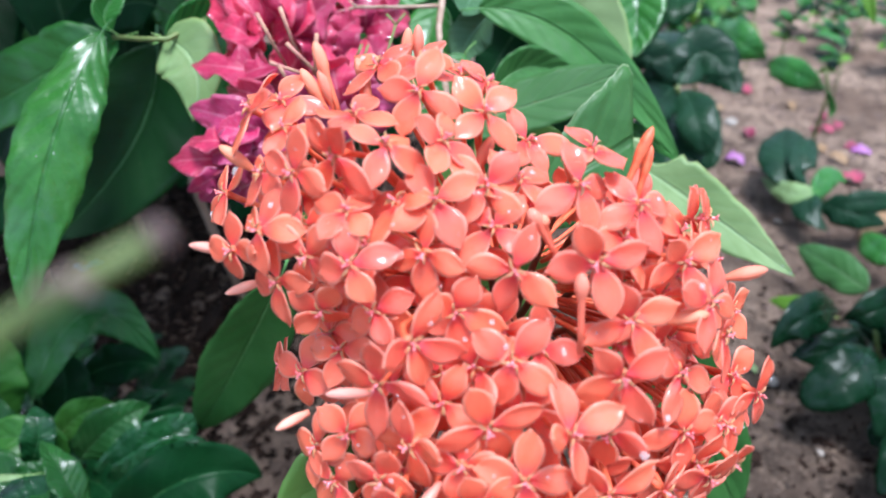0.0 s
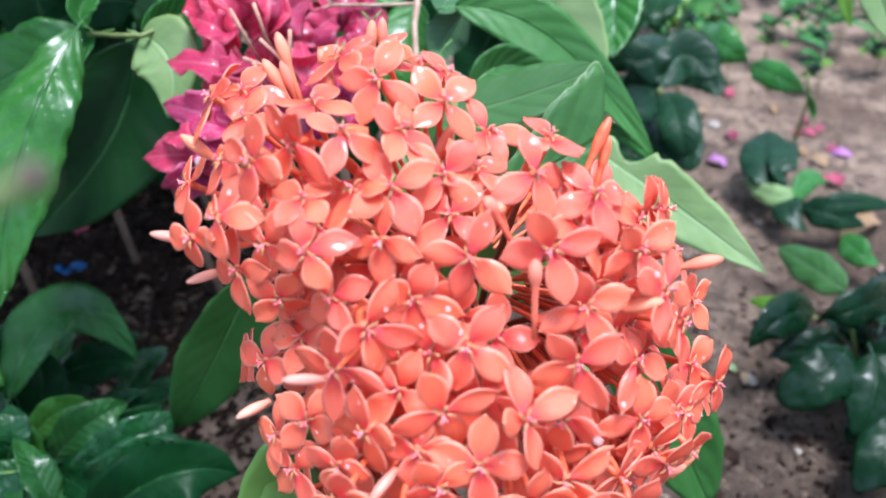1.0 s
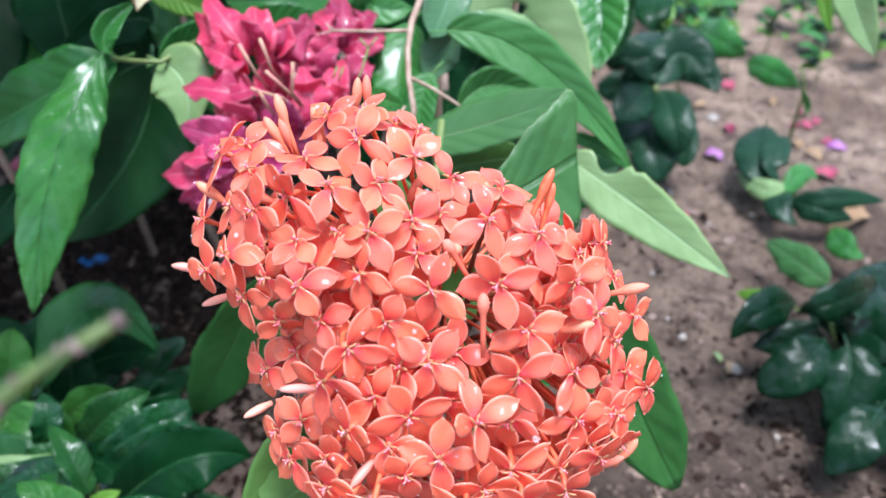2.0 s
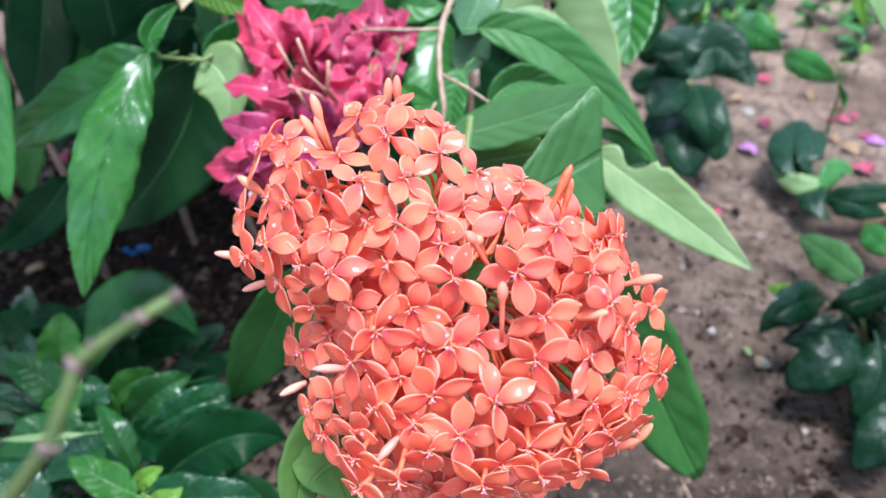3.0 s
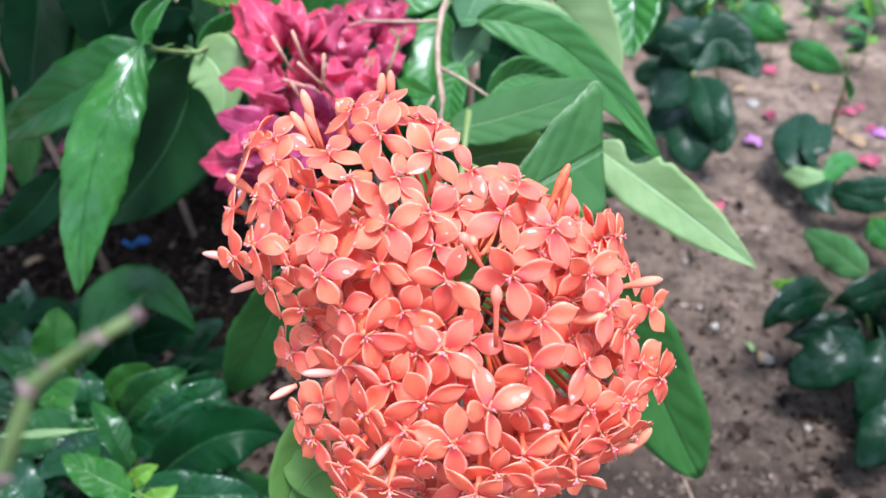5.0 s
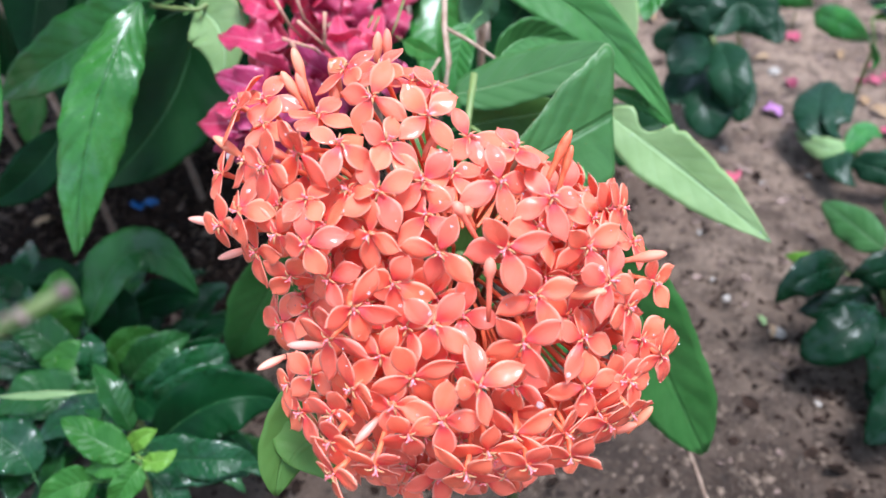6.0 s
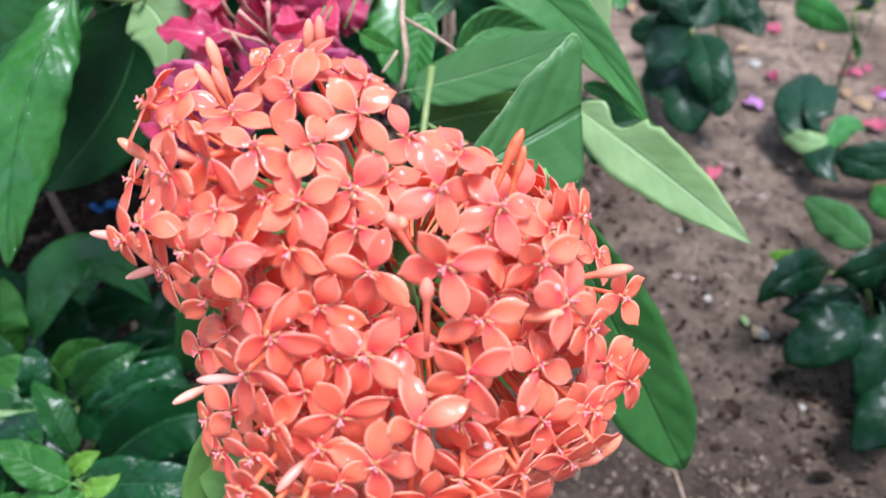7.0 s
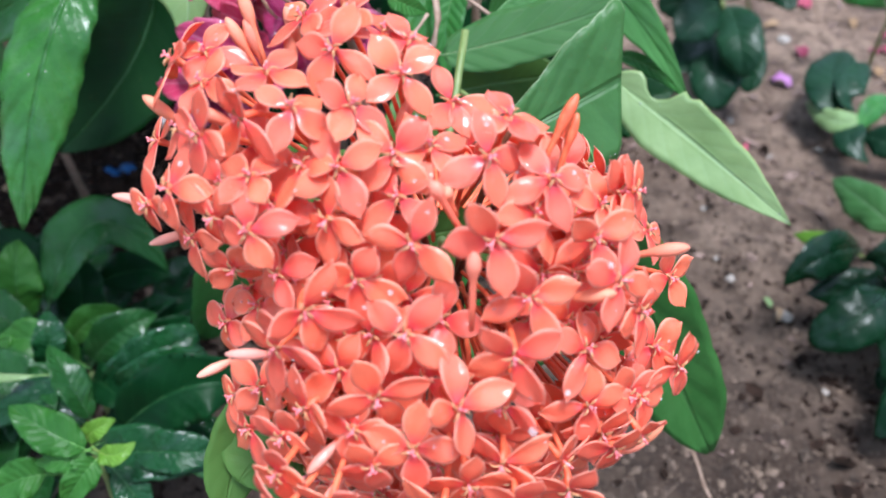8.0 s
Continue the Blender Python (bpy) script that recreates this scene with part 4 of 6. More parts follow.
def stone(x, y, size, seed):
    rng = random.Random(seed + 90)
    bm = bmesh.new()
    bmesh.ops.create_icosphere(bm, subdivisions=2, radius=size)
    sx, sy, sz = rng.uniform(0.8, 1.3), rng.uniform(0.7, 1.1), rng.uniform(0.5, 0.8)
    for v in bm.verts:
        k = 1 + 0.22 * noise.noise(v.co / size * 1.3 + Vector((seed * 3.1, 0, 0)))
        v.co = Vector((v.co.x * sx * k, v.co.y * sy * k, v.co.z * sz * k))
    ob = link_part("stone", finish(bm, "stone"), STONE, None)
    ob.matrix_basis = pose(x, y, swell(x, y) + size * 0.25, 0, 0, rng.uniform(0, 360))
    tagged(ob, "small pale stone half sunk in the soil", "stone", "stones on the soil")


def blue_scrap(x, y):
    bm = bmesh.new()
    bmesh.ops.create_grid(bm, x_segments=14, y_segments=8, size=0.5)
    for v in bm.verts:
        k = noise.noise(Vector((v.co.x * 4, v.co.y * 4, 2.2)))
        v.co = Vector((v.co.x * 0.034, v.co.y * 0.015 + 0.003 * k, 0.006 + 0.006 * k + 0.004 * math.sin(v.co.x * 9)))
    top = bm.faces[:]
    ext = bmesh.ops.extrude_face_region(bm, geom=top)
    for g in ext["geom"]:
        if isinstance(g, bmesh.types.BMVert):
            g.co.z += 0.0008
    ob = link_part("plastic_scrap", finish(bm, "plastic_scrap"), BLUE, None)
    ob.matrix_basis = pose(x, y, swell(x, y), 0, 0, 10)
    tagged(ob, "crumpled scrap of bright blue plastic on dark soil", "litter")


def litter_leaf(x, y, size, mat, seed):
    rng = random.Random(seed + 200)
    z = swell(x, y) + 0.004
    d = Vector((rng.uniform(-1, 1), rng.uniform(-1, 1), 0)).normalized() * size / 2
    p = Vector((x, y, z))
    mesh = blade("fallen_leaf", p - d, p + Vector((0, 0, size * rng.uniform(0.1, 0.25))), p + d, size * rng.uniform(0.35, 0.55), (rng.uniform(-0.4, 0.4), -0.3, 1), 18, 0.15, 0.05, (0.55, 0.8), seed, nu=12, nv=3)
    ob = link_part("fallen_leaf", mesh, mat, None)
    tagged(ob, "curled dry brown leaf lying on the soil" if mat is LEAF_DRY else "small pale green leaf lying on the soil", "leaf", "fallen leaves")


def straw(x0, y0, x1, y1, seed):
    n = 5
    pts = [Vector((x0 + (x1 - x0) * i / n, y0 + (y1 - y0) * i / n, 0)) for i in range(n + 1)]
    for i, p in enumerate(pts):
        p.z = swell(p.x, p.y) + 0.002 + 0.002 * math.sin(i * 1.3 + seed)
    ob = tube("straw", pts, [0.0011] * (n + 1), CRUMB if seed % 2 else WOOD, None)
    tagged(ob, "thin dry stalk lying on the soil", "stalk", "dry stalks")


leaf(IXORA, LEAF_FRESH, (-0.0209, 0.1666, 0.3578), (-0.036, 0.1628, 0.3629), (-0.047, 0.1525, 0.3591), 0.0444, (0.22, -0.31, 0.93), 10, 0.05, label="broad light green leaf below the flower head", shape=(0.55, 0.6))
leaf(IXORA, LEAF_FRESH, (-0.0085, 0.1891, 0.3527), (-0.0407, 0.1717, 0.3669), (-0.0535, 0.1469, 0.3443), 0.0351, (0.51, -0.66, 0.55), 10, 0.05, shape=(0.5, 0.7))
leaf(IXORA, LEAF_BRIGHT, (-0.0948, 0.3407, 0.3304), (-0.1367, 0.3617, 0.2477), (-0.1865, 0.3789, 0.1607), 0.0495, (0.00, -0.98, -0.22), 14, 0.05, label="mid green leaf hanging beside the flower head", shape=(0.7, 0.8))
leaf(IXORA, LEAF_BRIGHT, (0.0782, 0.2871, 0.404), (0.1175, 0.2993, 0.2995), (0.1704, 0.2919, 0.1841), 0.0519, (0.31, -0.95, 0.11), 12, 0.06, label="long green leaf behind the flower head", shape=(0.95, 0.6))
FOLDED = leaf(IXORA, LEAF_FOLD, (0.0271, 0.322, 0.3798), (0.0611, 0.343, 0.3892), (0.0963, 0.3662, 0.398), 0.0734, (0.37, -0.79, 0.49), 5, 0.025, label="folded grey-green leaf with raised veins", shape=(0.95, 0.1), skew=-0.45, quilt=0.0, petiole=0)
leaf(IXORA, LEAF_GREY, (0.0035, 0.3977, 0.3928), (0.0476, 0.3983, 0.4046), (0.0952, 0.3989, 0.4225), 0.0343, (-0.24, -0.60, 0.76), 6, 0.03, shape=(0.42, 0.5))
leaf(IXORA, LEAF_FRESH, (0.0094, 0.4034, 0.3665), (0.0439, 0.4099, 0.3707), (0.0706, 0.4136, 0.3722), 0.0345, (0.09, -0.84, 0.53), 6, 0.04)
leaf(IXORA, LEAF_FRESH, (-0.0173, 0.287, 0.3662), (-0.0384, 0.2799, 0.3925), (-0.0657, 0.2777, 0.4096), 0.0362, (0.50, -0.77, 0.40), 12, 0.05)
leaf(IXORA, LEAF_FRESH, (-0.0111, 0.2797, 0.3558), (-0.0388, 0.2615, 0.3685), (-0.0634, 0.2474, 0.3697), 0.0332, (0.52, -0.58, 0.63), 12, 0.05)
leaf(IXORA, LEAF_FRESH, (-0.0109, 0.2912, 0.3709), (-0.0021, 0.2928, 0.4049), (-0.0078, 0.3071, 0.4244), 0.0302, (0.09, -0.96, 0.28), 12, 0.05)
leaf(IXORA, LEAF_FRESH, (0.0016, 0.2842, 0.3601), (0.0334, 0.2821, 0.3699), (0.0643, 0.2875, 0.3731), 0.0371, (-0.09, -0.77, 0.63), 12, 0.05)
leaf(IXORA, LEAF_MID, (-0.005, 0.2723, 0.3454), (0.0236, 0.2553, 0.3361), (0.0543, 0.2494, 0.3245), 0.0371, (0.00, -0.67, 0.74), 12, 0.05)
leaf(IXORA, LEAF_MID, (0.0401, 0.2536, 0.3085), (0.0607, 0.2618, 0.3293), (0.0865, 0.2733, 0.3381), 0.0345, (-0.14, -0.71, 0.69), 12, 0.05)
HANGING = leaf(BACK, LEAF_WET, (-0.209, 0.4511, 0.4313), (-0.2293, 0.3866, 0.3825), (-0.2511, 0.3413, 0.3012), 0.0440, (0.29, -0.78, 0.56), -14, 0.13, label="bright green hanging leaf with pale sheen along the midrib", shape=(0.72, 0.85), quilt=0.05, nu=40, lobes=0.07)
leaf(BACK, LEAF_MID, (-0.2109, 0.4729, 0.4188), (-0.2666, 0.4574, 0.3973), (-0.3655, 0.4759, 0.3429), 0.0491, (-0.23, -0.87, 0.44), 12, 0.12, shape=(0.7, 0.9), nu=40, lobes=0.06, quilt=0.05)
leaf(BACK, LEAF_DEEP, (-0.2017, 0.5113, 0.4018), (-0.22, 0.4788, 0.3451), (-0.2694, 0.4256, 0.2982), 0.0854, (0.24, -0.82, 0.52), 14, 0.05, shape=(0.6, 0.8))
leaf(BACK, LEAF_MID, (-0.2096, 0.4661, 0.4263), (-0.2134, 0.475, 0.4384), (-0.1964, 0.4987, 0.4508), 0.0243, (0.55, -0.63, 0.55), 45, 0.05, petiole=0.006)
leaf(BACK, LEAF_LIGHT, (-0.1733, 0.4557, 0.4247), (-0.1539, 0.4411, 0.4113), (-0.1555, 0.4214, 0.3858), 0.0433, (-0.08, -0.77, 0.64), 12, 0.05, shape=(0.45, 0.9))
leaf(BACK, LEAF_MID, (-0.1733, 0.4562, 0.4253), (-0.1565, 0.485, 0.4279), (-0.1306, 0.5023, 0.4307), 0.0289, (0.72, -0.68, 0.09), 12, 0.05)
leaf(BACK, LEAF_LIME, (-0.1972, 0.524, 0.4509), (-0.1717, 0.5201, 0.4427), (-0.1463, 0.5157, 0.4338), 0.0214, (0.01, -0.89, 0.46), 12, 0.05)
leaf(BACK, LEAF_MID, (-0.3299, 0.434, 0.4977), (-0.3027, 0.3945, 0.4402), (-0.2844, 0.3571, 0.3707), 0.0440, (0.64, -0.54, 0.55), 12, 0.05)
leaf(BACK, LEAF_DARK_SHADED, (-0.3111, 0.466, 0.3232), (-0.3389, 0.4423, 0.2957), (-0.371, 0.4268, 0.2794), 0.0365, (0.33, -0.88, 0.34), 12, 0.05)
leaf(BACK, LEAF_BRIGHT, (0.0185, 0.4976, 0.4258), (0.0843, 0.4895, 0.4037), (0.1534, 0.4576, 0.3319), 0.0379, (0.09, -0.86, 0.50), 12, 0.07, label="long glossy green leaf arching over the folded leaf", shape=(0.62, 0.95), quilt=0.03)
leaf(BACK, LEAF_LIGHT, (0.0373, 0.5739, 0.4045), (0.0817, 0.5774, 0.4035), (0.1231, 0.5288, 0.3513), 0.0779, (-0.18, -0.88, 0.45), 12, 0.05, label="broad pale leaf with a small hole eaten in it", shape=(0.4, 0.6), nu=40, nv=10, holes=((0.4, -0.1, 0.045, 0.13),))
leaf(BACK, LEAF_BRIGHT, (0.0265, 0.4467, 0.388), (0.0487, 0.4684, 0.3971), (0.0836, 0.4752, 0.3851), 0.0304, (0.44, -0.85, 0.31), 25, 0.05)
leaf(BACK, LEAF_MID, (0.1076, 0.4721, 0.3533), (0.1294, 0.4737, 0.3445), (0.159, 0.4623, 0.3258), 0.0111, (0.05, -0.91, 0.41), 10, 0.05)
BITTEN = leaf(BACK, LEAF_LIGHT, (0.1012, 0.4468, 0.3524), (0.1506, 0.4134, 0.3289), (0.2056, 0.3721, 0.3011), 0.0422, (-0.25, -0.76, 0.59), 12, 0.06, label="pale green leaf with a bitten margin", quilt=0.015, shape=(0.6, 0.95), bite=((0.14, 0.33, 0, 0.72), (0.33, 0.4, 0, 0.15), (0.62, 0.67, 0, 0.12)))
leaf(BACK, LEAF_WET, (0.1467, 0.6714, 0.4357), (0.1483, 0.6252, 0.3916), (0.1412, 0.575, 0.3598), 0.0513, (-0.15, -0.61, 0.78), 20, 0.05, label="wet hanging leaf with a yellowed tip", shape=(0.6, 0.8))
leaf(BACK, LEAF_LIME, (0.3803, 0.746, 0.3886), (0.3826, 0.726, 0.3622), (0.3894, 0.7056, 0.3346), 0.0144, (-0.42, -0.76, 0.50), 14, 0.05)
leaf(BACK, LEAF_LIGHT, (0.3759, 0.7042, 0.417), (0.3881, 0.6735, 0.3754), (0.4055, 0.6463, 0.3375), 0.0361, (-0.45, -0.79, 0.41), 14, 0.05)
leaf(BACK, LEAF_PALE, (0.0283, 0.5691, 0.4487), (0.0156, 0.5274, 0.4288), (0.0081, 0.496, 0.4217), 0.0363, (0.32, -0.41, 0.86), 12, 0.05)
leaf(BACK, LEAF_PALE, (0.0263, 0.508, 0.4187), (0.0118, 0.5064, 0.4019), (0.0064, 0.4945, 0.3869), 0.0299, (-0.12, -0.88, 0.45), 14, 0.05)
leaf(BACK, LEAF_MID, (-0.0074, 0.5403, 0.4156), (-0.018, 0.5037, 0.3855), (-0.0113, 0.4501, 0.3641), 0.0413, (-0.12, -0.49, 0.86), 14, 0.05)
leaf(BACK, LEAF_MID, (0.0084, 0.4707, 0.4051), (-0, 0.4555, 0.3863), (0.0016, 0.4334, 0.3572), 0.0243, (-0.16, -0.77, 0.62), 14, 0.05)
leaf(BACK, LEAF_DARK_SHADED, (0.0504, 0.5925, 0.3776), (0.0356, 0.577, 0.3591), (0.0208, 0.5614, 0.3406), 0.0437, (0.13, -0.81, 0.58), 12, 0.05)
leaf(BACK, LEAF_MID, (-0.0362, 0.461, 0.3979), (-0.023, 0.4489, 0.397), (-0.0094, 0.4382, 0.3978), 0.0135, (-0.51, -0.61, 0.60), 10, 0.05)
leaf(BACK, LEAF_MID, (-0.0403, 0.5884, 0.4496), (-0.1044, 0.567, 0.4296), (-0.1545, 0.563, 0.4306), 0.0548, (0.16, -0.94, 0.32), 12, 0.06)
leaf(BACK, LEAF_MID, (-0.0747, 0.6302, 0.4425), (-0.0481, 0.5883, 0.4174), (-0.0106, 0.5874, 0.4115), 0.0424, (-0.25, -0.78, 0.57), 12, 0.06)
leaf(BACK, LEAF_MID, (-0.1458, 0.5468, 0.4083), (-0.1138, 0.5541, 0.4138), (-0.0773, 0.5587, 0.4154), 0.0320, (0.13, -0.93, 0.34), 12, 0.06)
leaf(BACK, LEAF_DARK_SHADED, (-0.3335, 0.6636, 0.4524), (-0.3189, 0.6206, 0.3943), (-0.2991, 0.5842, 0.3607), 0.0722, (0.38, -0.63, 0.68), 12, 0.05)
leaf(BACK, LEAF_DARK_SHADED, (-0.3917, 0.6876, 0.458), (-0.3807, 0.611, 0.3895), (-0.3795, 0.5463, 0.3377), 0.0670, (0.54, -0.52, 0.66), 12, 0.05)
leaf(BACK, LEAF_DARK_SHADED, (-0.2337, 0.6057, 0.3972), (-0.2637, 0.6041, 0.3989), (-0.3089, 0.5865, 0.3815), 0.0451, (0.18, -0.94, 0.29), 12, 0.05)
tube("stem", [(-0.2111, 0.4687, 0.4216), (-0.1913, 0.4594, 0.4235), (-0.1686, 0.4459, 0.4278), (-0.1565, 0.4838, 0.4263)], [0.0016, 0.0016, 0.0016, 0.0016], STEM, BACK, "pale green leaf stalk", 8)
tube("stem", [(0.017, 0.3792, 0.4164), (0.015, 0.3632, 0.404), (0.0133, 0.3402, 0.3907), (0.0108, 0.3138, 0.3812)], [0.0021, 0.0021, 0.0020, 0.0019], STEM, IXORA, "green ixora stem", 8)
tube("stem", [(0.0149, 0.3565, 0.3953), (0.023, 0.3543, 0.3913), (0.0366, 0.3519, 0.3865)], [0.0014, 0.0010, 0.0010], STEM, IXORA, "green ixora stem", 8)
bract(BOUG, BRACT, (-0.1086, 0.4444, 0.4316), (-0.119, 0.4444, 0.4526), (-0.1396, 0.4747, 0.4618), 0.0276, (0.29, -0.51, 0.81), 16, 0.3)
bract(BOUG, BRACT, (-0.1076, 0.4527, 0.4257), (-0.1041, 0.4521, 0.4443), (-0.1095, 0.4818, 0.4508), 0.0299, (0.02, -0.65, 0.76), 16, 0.3)
bract(BOUG, BRACT, (-0.1126, 0.436, 0.4211), (-0.1246, 0.4367, 0.4432), (-0.1472, 0.4672, 0.4529), 0.0242, (-0.31, -0.83, 0.47), 16, 0.3)
bract(BOUG, BRACT, (-0.1005, 0.4612, 0.4194), (-0.0846, 0.4585, 0.4338), (-0.0761, 0.4859, 0.4356), 0.0287, (0.57, -0.76, 0.30), 16, 0.3)
bract(BOUG, BRACT, (-0.1046, 0.4147, 0.417), (-0.1215, 0.4048, 0.4259), (-0.1492, 0.4235, 0.4208), 0.0268, (-0.02, -0.49, 0.87), 16, 0.3)
bract(BOUG, BRACT_PURPLE, (-0.1017, 0.3901, 0.3927), (-0.12, 0.383, 0.4055), (-0.1492, 0.4034, 0.4028), 0.0282, (-0.14, -0.87, 0.47), 16, 0.3)
bract(BOUG, BRACT, (-0.1201, 0.3844, 0.3793), (-0.1354, 0.3731, 0.3862), (-0.1624, 0.3883, 0.3764), 0.0252, (-0.11, -0.61, 0.78), 16, 0.3)
bract(BOUG, BRACT, (-0.0792, 0.4709, 0.3965), (-0.0739, 0.4731, 0.4185), (-0.0753, 0.5052, 0.4277), 0.0354, (0.25, -0.67, 0.70), 16, 0.3)
bract(BOUG, BRACT, (-0.0592, 0.5166, 0.4043), (-0.0573, 0.5176, 0.4251), (-0.061, 0.5493, 0.434), 0.0373, (0.33, -0.63, 0.71), 16, 0.3)
bract(BOUG, BRACT, (-0.0592, 0.5193, 0.4077), (-0.0417, 0.5111, 0.4147), (-0.0287, 0.5333, 0.4091), 0.0275, (0.33, -0.76, 0.56), 16, 0.3)
bract(BOUG, BRACT, (-0.0831, 0.4615, 0.4012), (-0.0831, 0.4614, 0.4209), (-0.0906, 0.491, 0.4275), 0.0293, (0.48, -0.51, 0.71), 16, 0.3)
bract(BOUG, BRACT_PURPLE, (-0.0757, 0.4016, 0.4045), (-0.0863, 0.3942, 0.416), (-0.1055, 0.4151, 0.4126), 0.0249, (-0.31, -0.89, 0.34), 16, 0.3)
bract(BOUG, BRACT, (-0.0651, 0.4187, 0.3925), (-0.0671, 0.42, 0.4142), (-0.076, 0.4501, 0.4217), 0.0259, (0.37, -0.56, 0.74), 16, 0.3)
bract(BOUG, BRACT, (-0.0651, 0.4489, 0.3825), (-0.0576, 0.4513, 0.4045), (-0.0559, 0.4828, 0.4125), 0.0256, (0.01, -0.66, 0.75), 16, 0.3)
bract(BOUG, BRACT_PURPLE, (-0.0516, 0.4229, 0.3963), (-0.0392, 0.4123, 0.4007), (-0.0317, 0.4299, 0.3898), 0.0207, (0.39, -0.89, 0.25), 16, 0.3)
bract(BOUG, BRACT_PURPLE, (-0.0933, 0.3981, 0.3855), (-0.1076, 0.3858, 0.3911), (-0.1318, 0.4006, 0.3805), 0.0271, (-0.14, -0.71, 0.69), 16, 0.3)
bract(BOUG, BRACT, (-0.0901, 0.4139, 0.3893), (-0.0747, 0.4116, 0.4042), (-0.0665, 0.4375, 0.4041), 0.0242, (0.49, -0.76, 0.43), 16, 0.3)
bract(BOUG, BRACT_PURPLE, (-0.1288, 0.3932, 0.367), (-0.1334, 0.3777, 0.3672), (-0.1491, 0.3881, 0.3498), 0.0242, (0.00, -0.96, 0.28), 16, 0.3)
bract(BOUG, BRACT, (-0.1198, 0.4318, 0.3999), (-0.1216, 0.4308, 0.4187), (-0.1337, 0.4588, 0.4237), 0.0282, (-0.01, -0.66, 0.75), 16, 0.3)
bract(BOUG, BRACT_PURPLE, (-0.1131, 0.3818, 0.3916), (-0.1201, 0.3685, 0.3947), (-0.138, 0.3818, 0.3813), 0.0197, (-0.20, -0.84, 0.50), 16, 0.3)
bract(BOUG, BRACT, (-0.0768, 0.4943, 0.4102), (-0.0865, 0.49, 0.4257), (-0.1037, 0.5159, 0.4287), 0.0266, (-0.12, -0.73, 0.68), 16, 0.3)
bract(BOUG, BRACT, (-0.0578, 0.4916, 0.3879), (-0.0473, 0.4876, 0.4011), (-0.0416, 0.513, 0.4007), 0.0270, (0.39, -0.67, 0.63), 16, 0.3)
bract(BOUG, BRACT_PURPLE, (-0.0826, 0.4049, 0.3767), (-0.0946, 0.3986, 0.3896), (-0.1155, 0.4196, 0.3867), 0.0311, (-0.20, -0.82, 0.53), 16, 0.3)
bract(BOUG, BRACT_PURPLE, (-0.0694, 0.4142, 0.3707), (-0.0743, 0.413, 0.3894), (-0.0865, 0.4395, 0.3927), 0.0317, (0.20, -0.56, 0.80), 16, 0.3)
bract(BOUG, BRACT, (-0.0531, 0.4446, 0.3754), (-0.0568, 0.4423, 0.3926), (-0.0664, 0.4685, 0.395), 0.0293, (-0.15, -0.68, 0.72), 16, 0.3)
bract(BOUG, BRACT, (-0.1055, 0.4542, 0.3944), (-0.0942, 0.4536, 0.4121), (-0.0908, 0.4822, 0.4161), 0.0329, (0.65, -0.65, 0.40), 16, 0.3)
bract(BOUG, BRACT_PURPLE, (-0.1087, 0.4003, 0.3573), (-0.1168, 0.3875, 0.3614), (-0.1348, 0.4007, 0.348), 0.0282, (-0.21, -0.80, 0.56), 16, 0.3)
bract(BOUG, BRACT_PURPLE, (-0.0369, 0.443, 0.3712), (-0.043, 0.4382, 0.3855), (-0.0542, 0.4616, 0.3845), 0.0256, (-0.12, -0.65, 0.75), 16, 0.3)
bract(BOUG, BRACT, (-0.0984, 0.4532, 0.4335), (-0.1083, 0.4471, 0.4466), (-0.1278, 0.4712, 0.4475), 0.0192, (-0.43, -0.88, 0.23), 16, 0.3)
bract(BOUG, BRACT, (-0.1133, 0.4314, 0.4316), (-0.1197, 0.4232, 0.4415), (-0.1366, 0.4446, 0.4385), 0.0203, (-0.13, -0.63, 0.76), 16, 0.3)
bract(BOUG, BRACT, (-0.0976, 0.4139, 0.4233), (-0.106, 0.4003, 0.4264), (-0.1242, 0.4152, 0.4152), 0.0183, (-0.27, -0.56, 0.79), 16, 0.3)
bract(BOUG, BRACT, (-0.0945, 0.4651, 0.4239), (-0.0903, 0.4612, 0.438), (-0.0942, 0.4874, 0.4398), 0.0215, (-0.23, -0.56, 0.79), 16, 0.3)
bract(BOUG, BRACT, (-0.0789, 0.4822, 0.4113), (-0.0662, 0.4766, 0.4221), (-0.0595, 0.5009, 0.4201), 0.0224, (0.54, -0.75, 0.38), 16, 0.3)
bract(BOUG, BRACT, (-0.0822, 0.4283, 0.4072), (-0.068, 0.4216, 0.4165), (-0.0606, 0.4438, 0.4115), 0.0207, (0.59, -0.80, -0.08), 16, 0.3)
bract(BOUG, BRACT, (-0.0983, 0.396, 0.4082), (-0.1073, 0.3876, 0.4181), (-0.1264, 0.4072, 0.4132), 0.0197, (-0.34, -0.93, 0.15), 16, 0.3)
bract(BOUG, BRACT_PURPLE, (-0.1079, 0.38, 0.3968), (-0.1148, 0.3709, 0.4055), (-0.1323, 0.389, 0.3984), 0.0179, (-0.19, -0.64, 0.74), 16, 0.3)
bract(BOUG, BRACT, (-0.1204, 0.3815, 0.392), (-0.1286, 0.3707, 0.3987), (-0.1483, 0.3869, 0.3893), 0.0164, (-0.16, -0.38, 0.91), 16, 0.3)
bract(BOUG, BRACT_PURPLE, (-0.126, 0.3754, 0.3764), (-0.1319, 0.3617, 0.3791), (-0.1494, 0.374, 0.3643), 0.0149, (0.12, -0.99, -0.12), 16, 0.3)
bract(BOUG, BRACT, (-0.067, 0.4472, 0.397), (-0.0548, 0.4382, 0.4035), (-0.0484, 0.4579, 0.3954), 0.0215, (0.49, -0.82, 0.28), 16, 0.3)
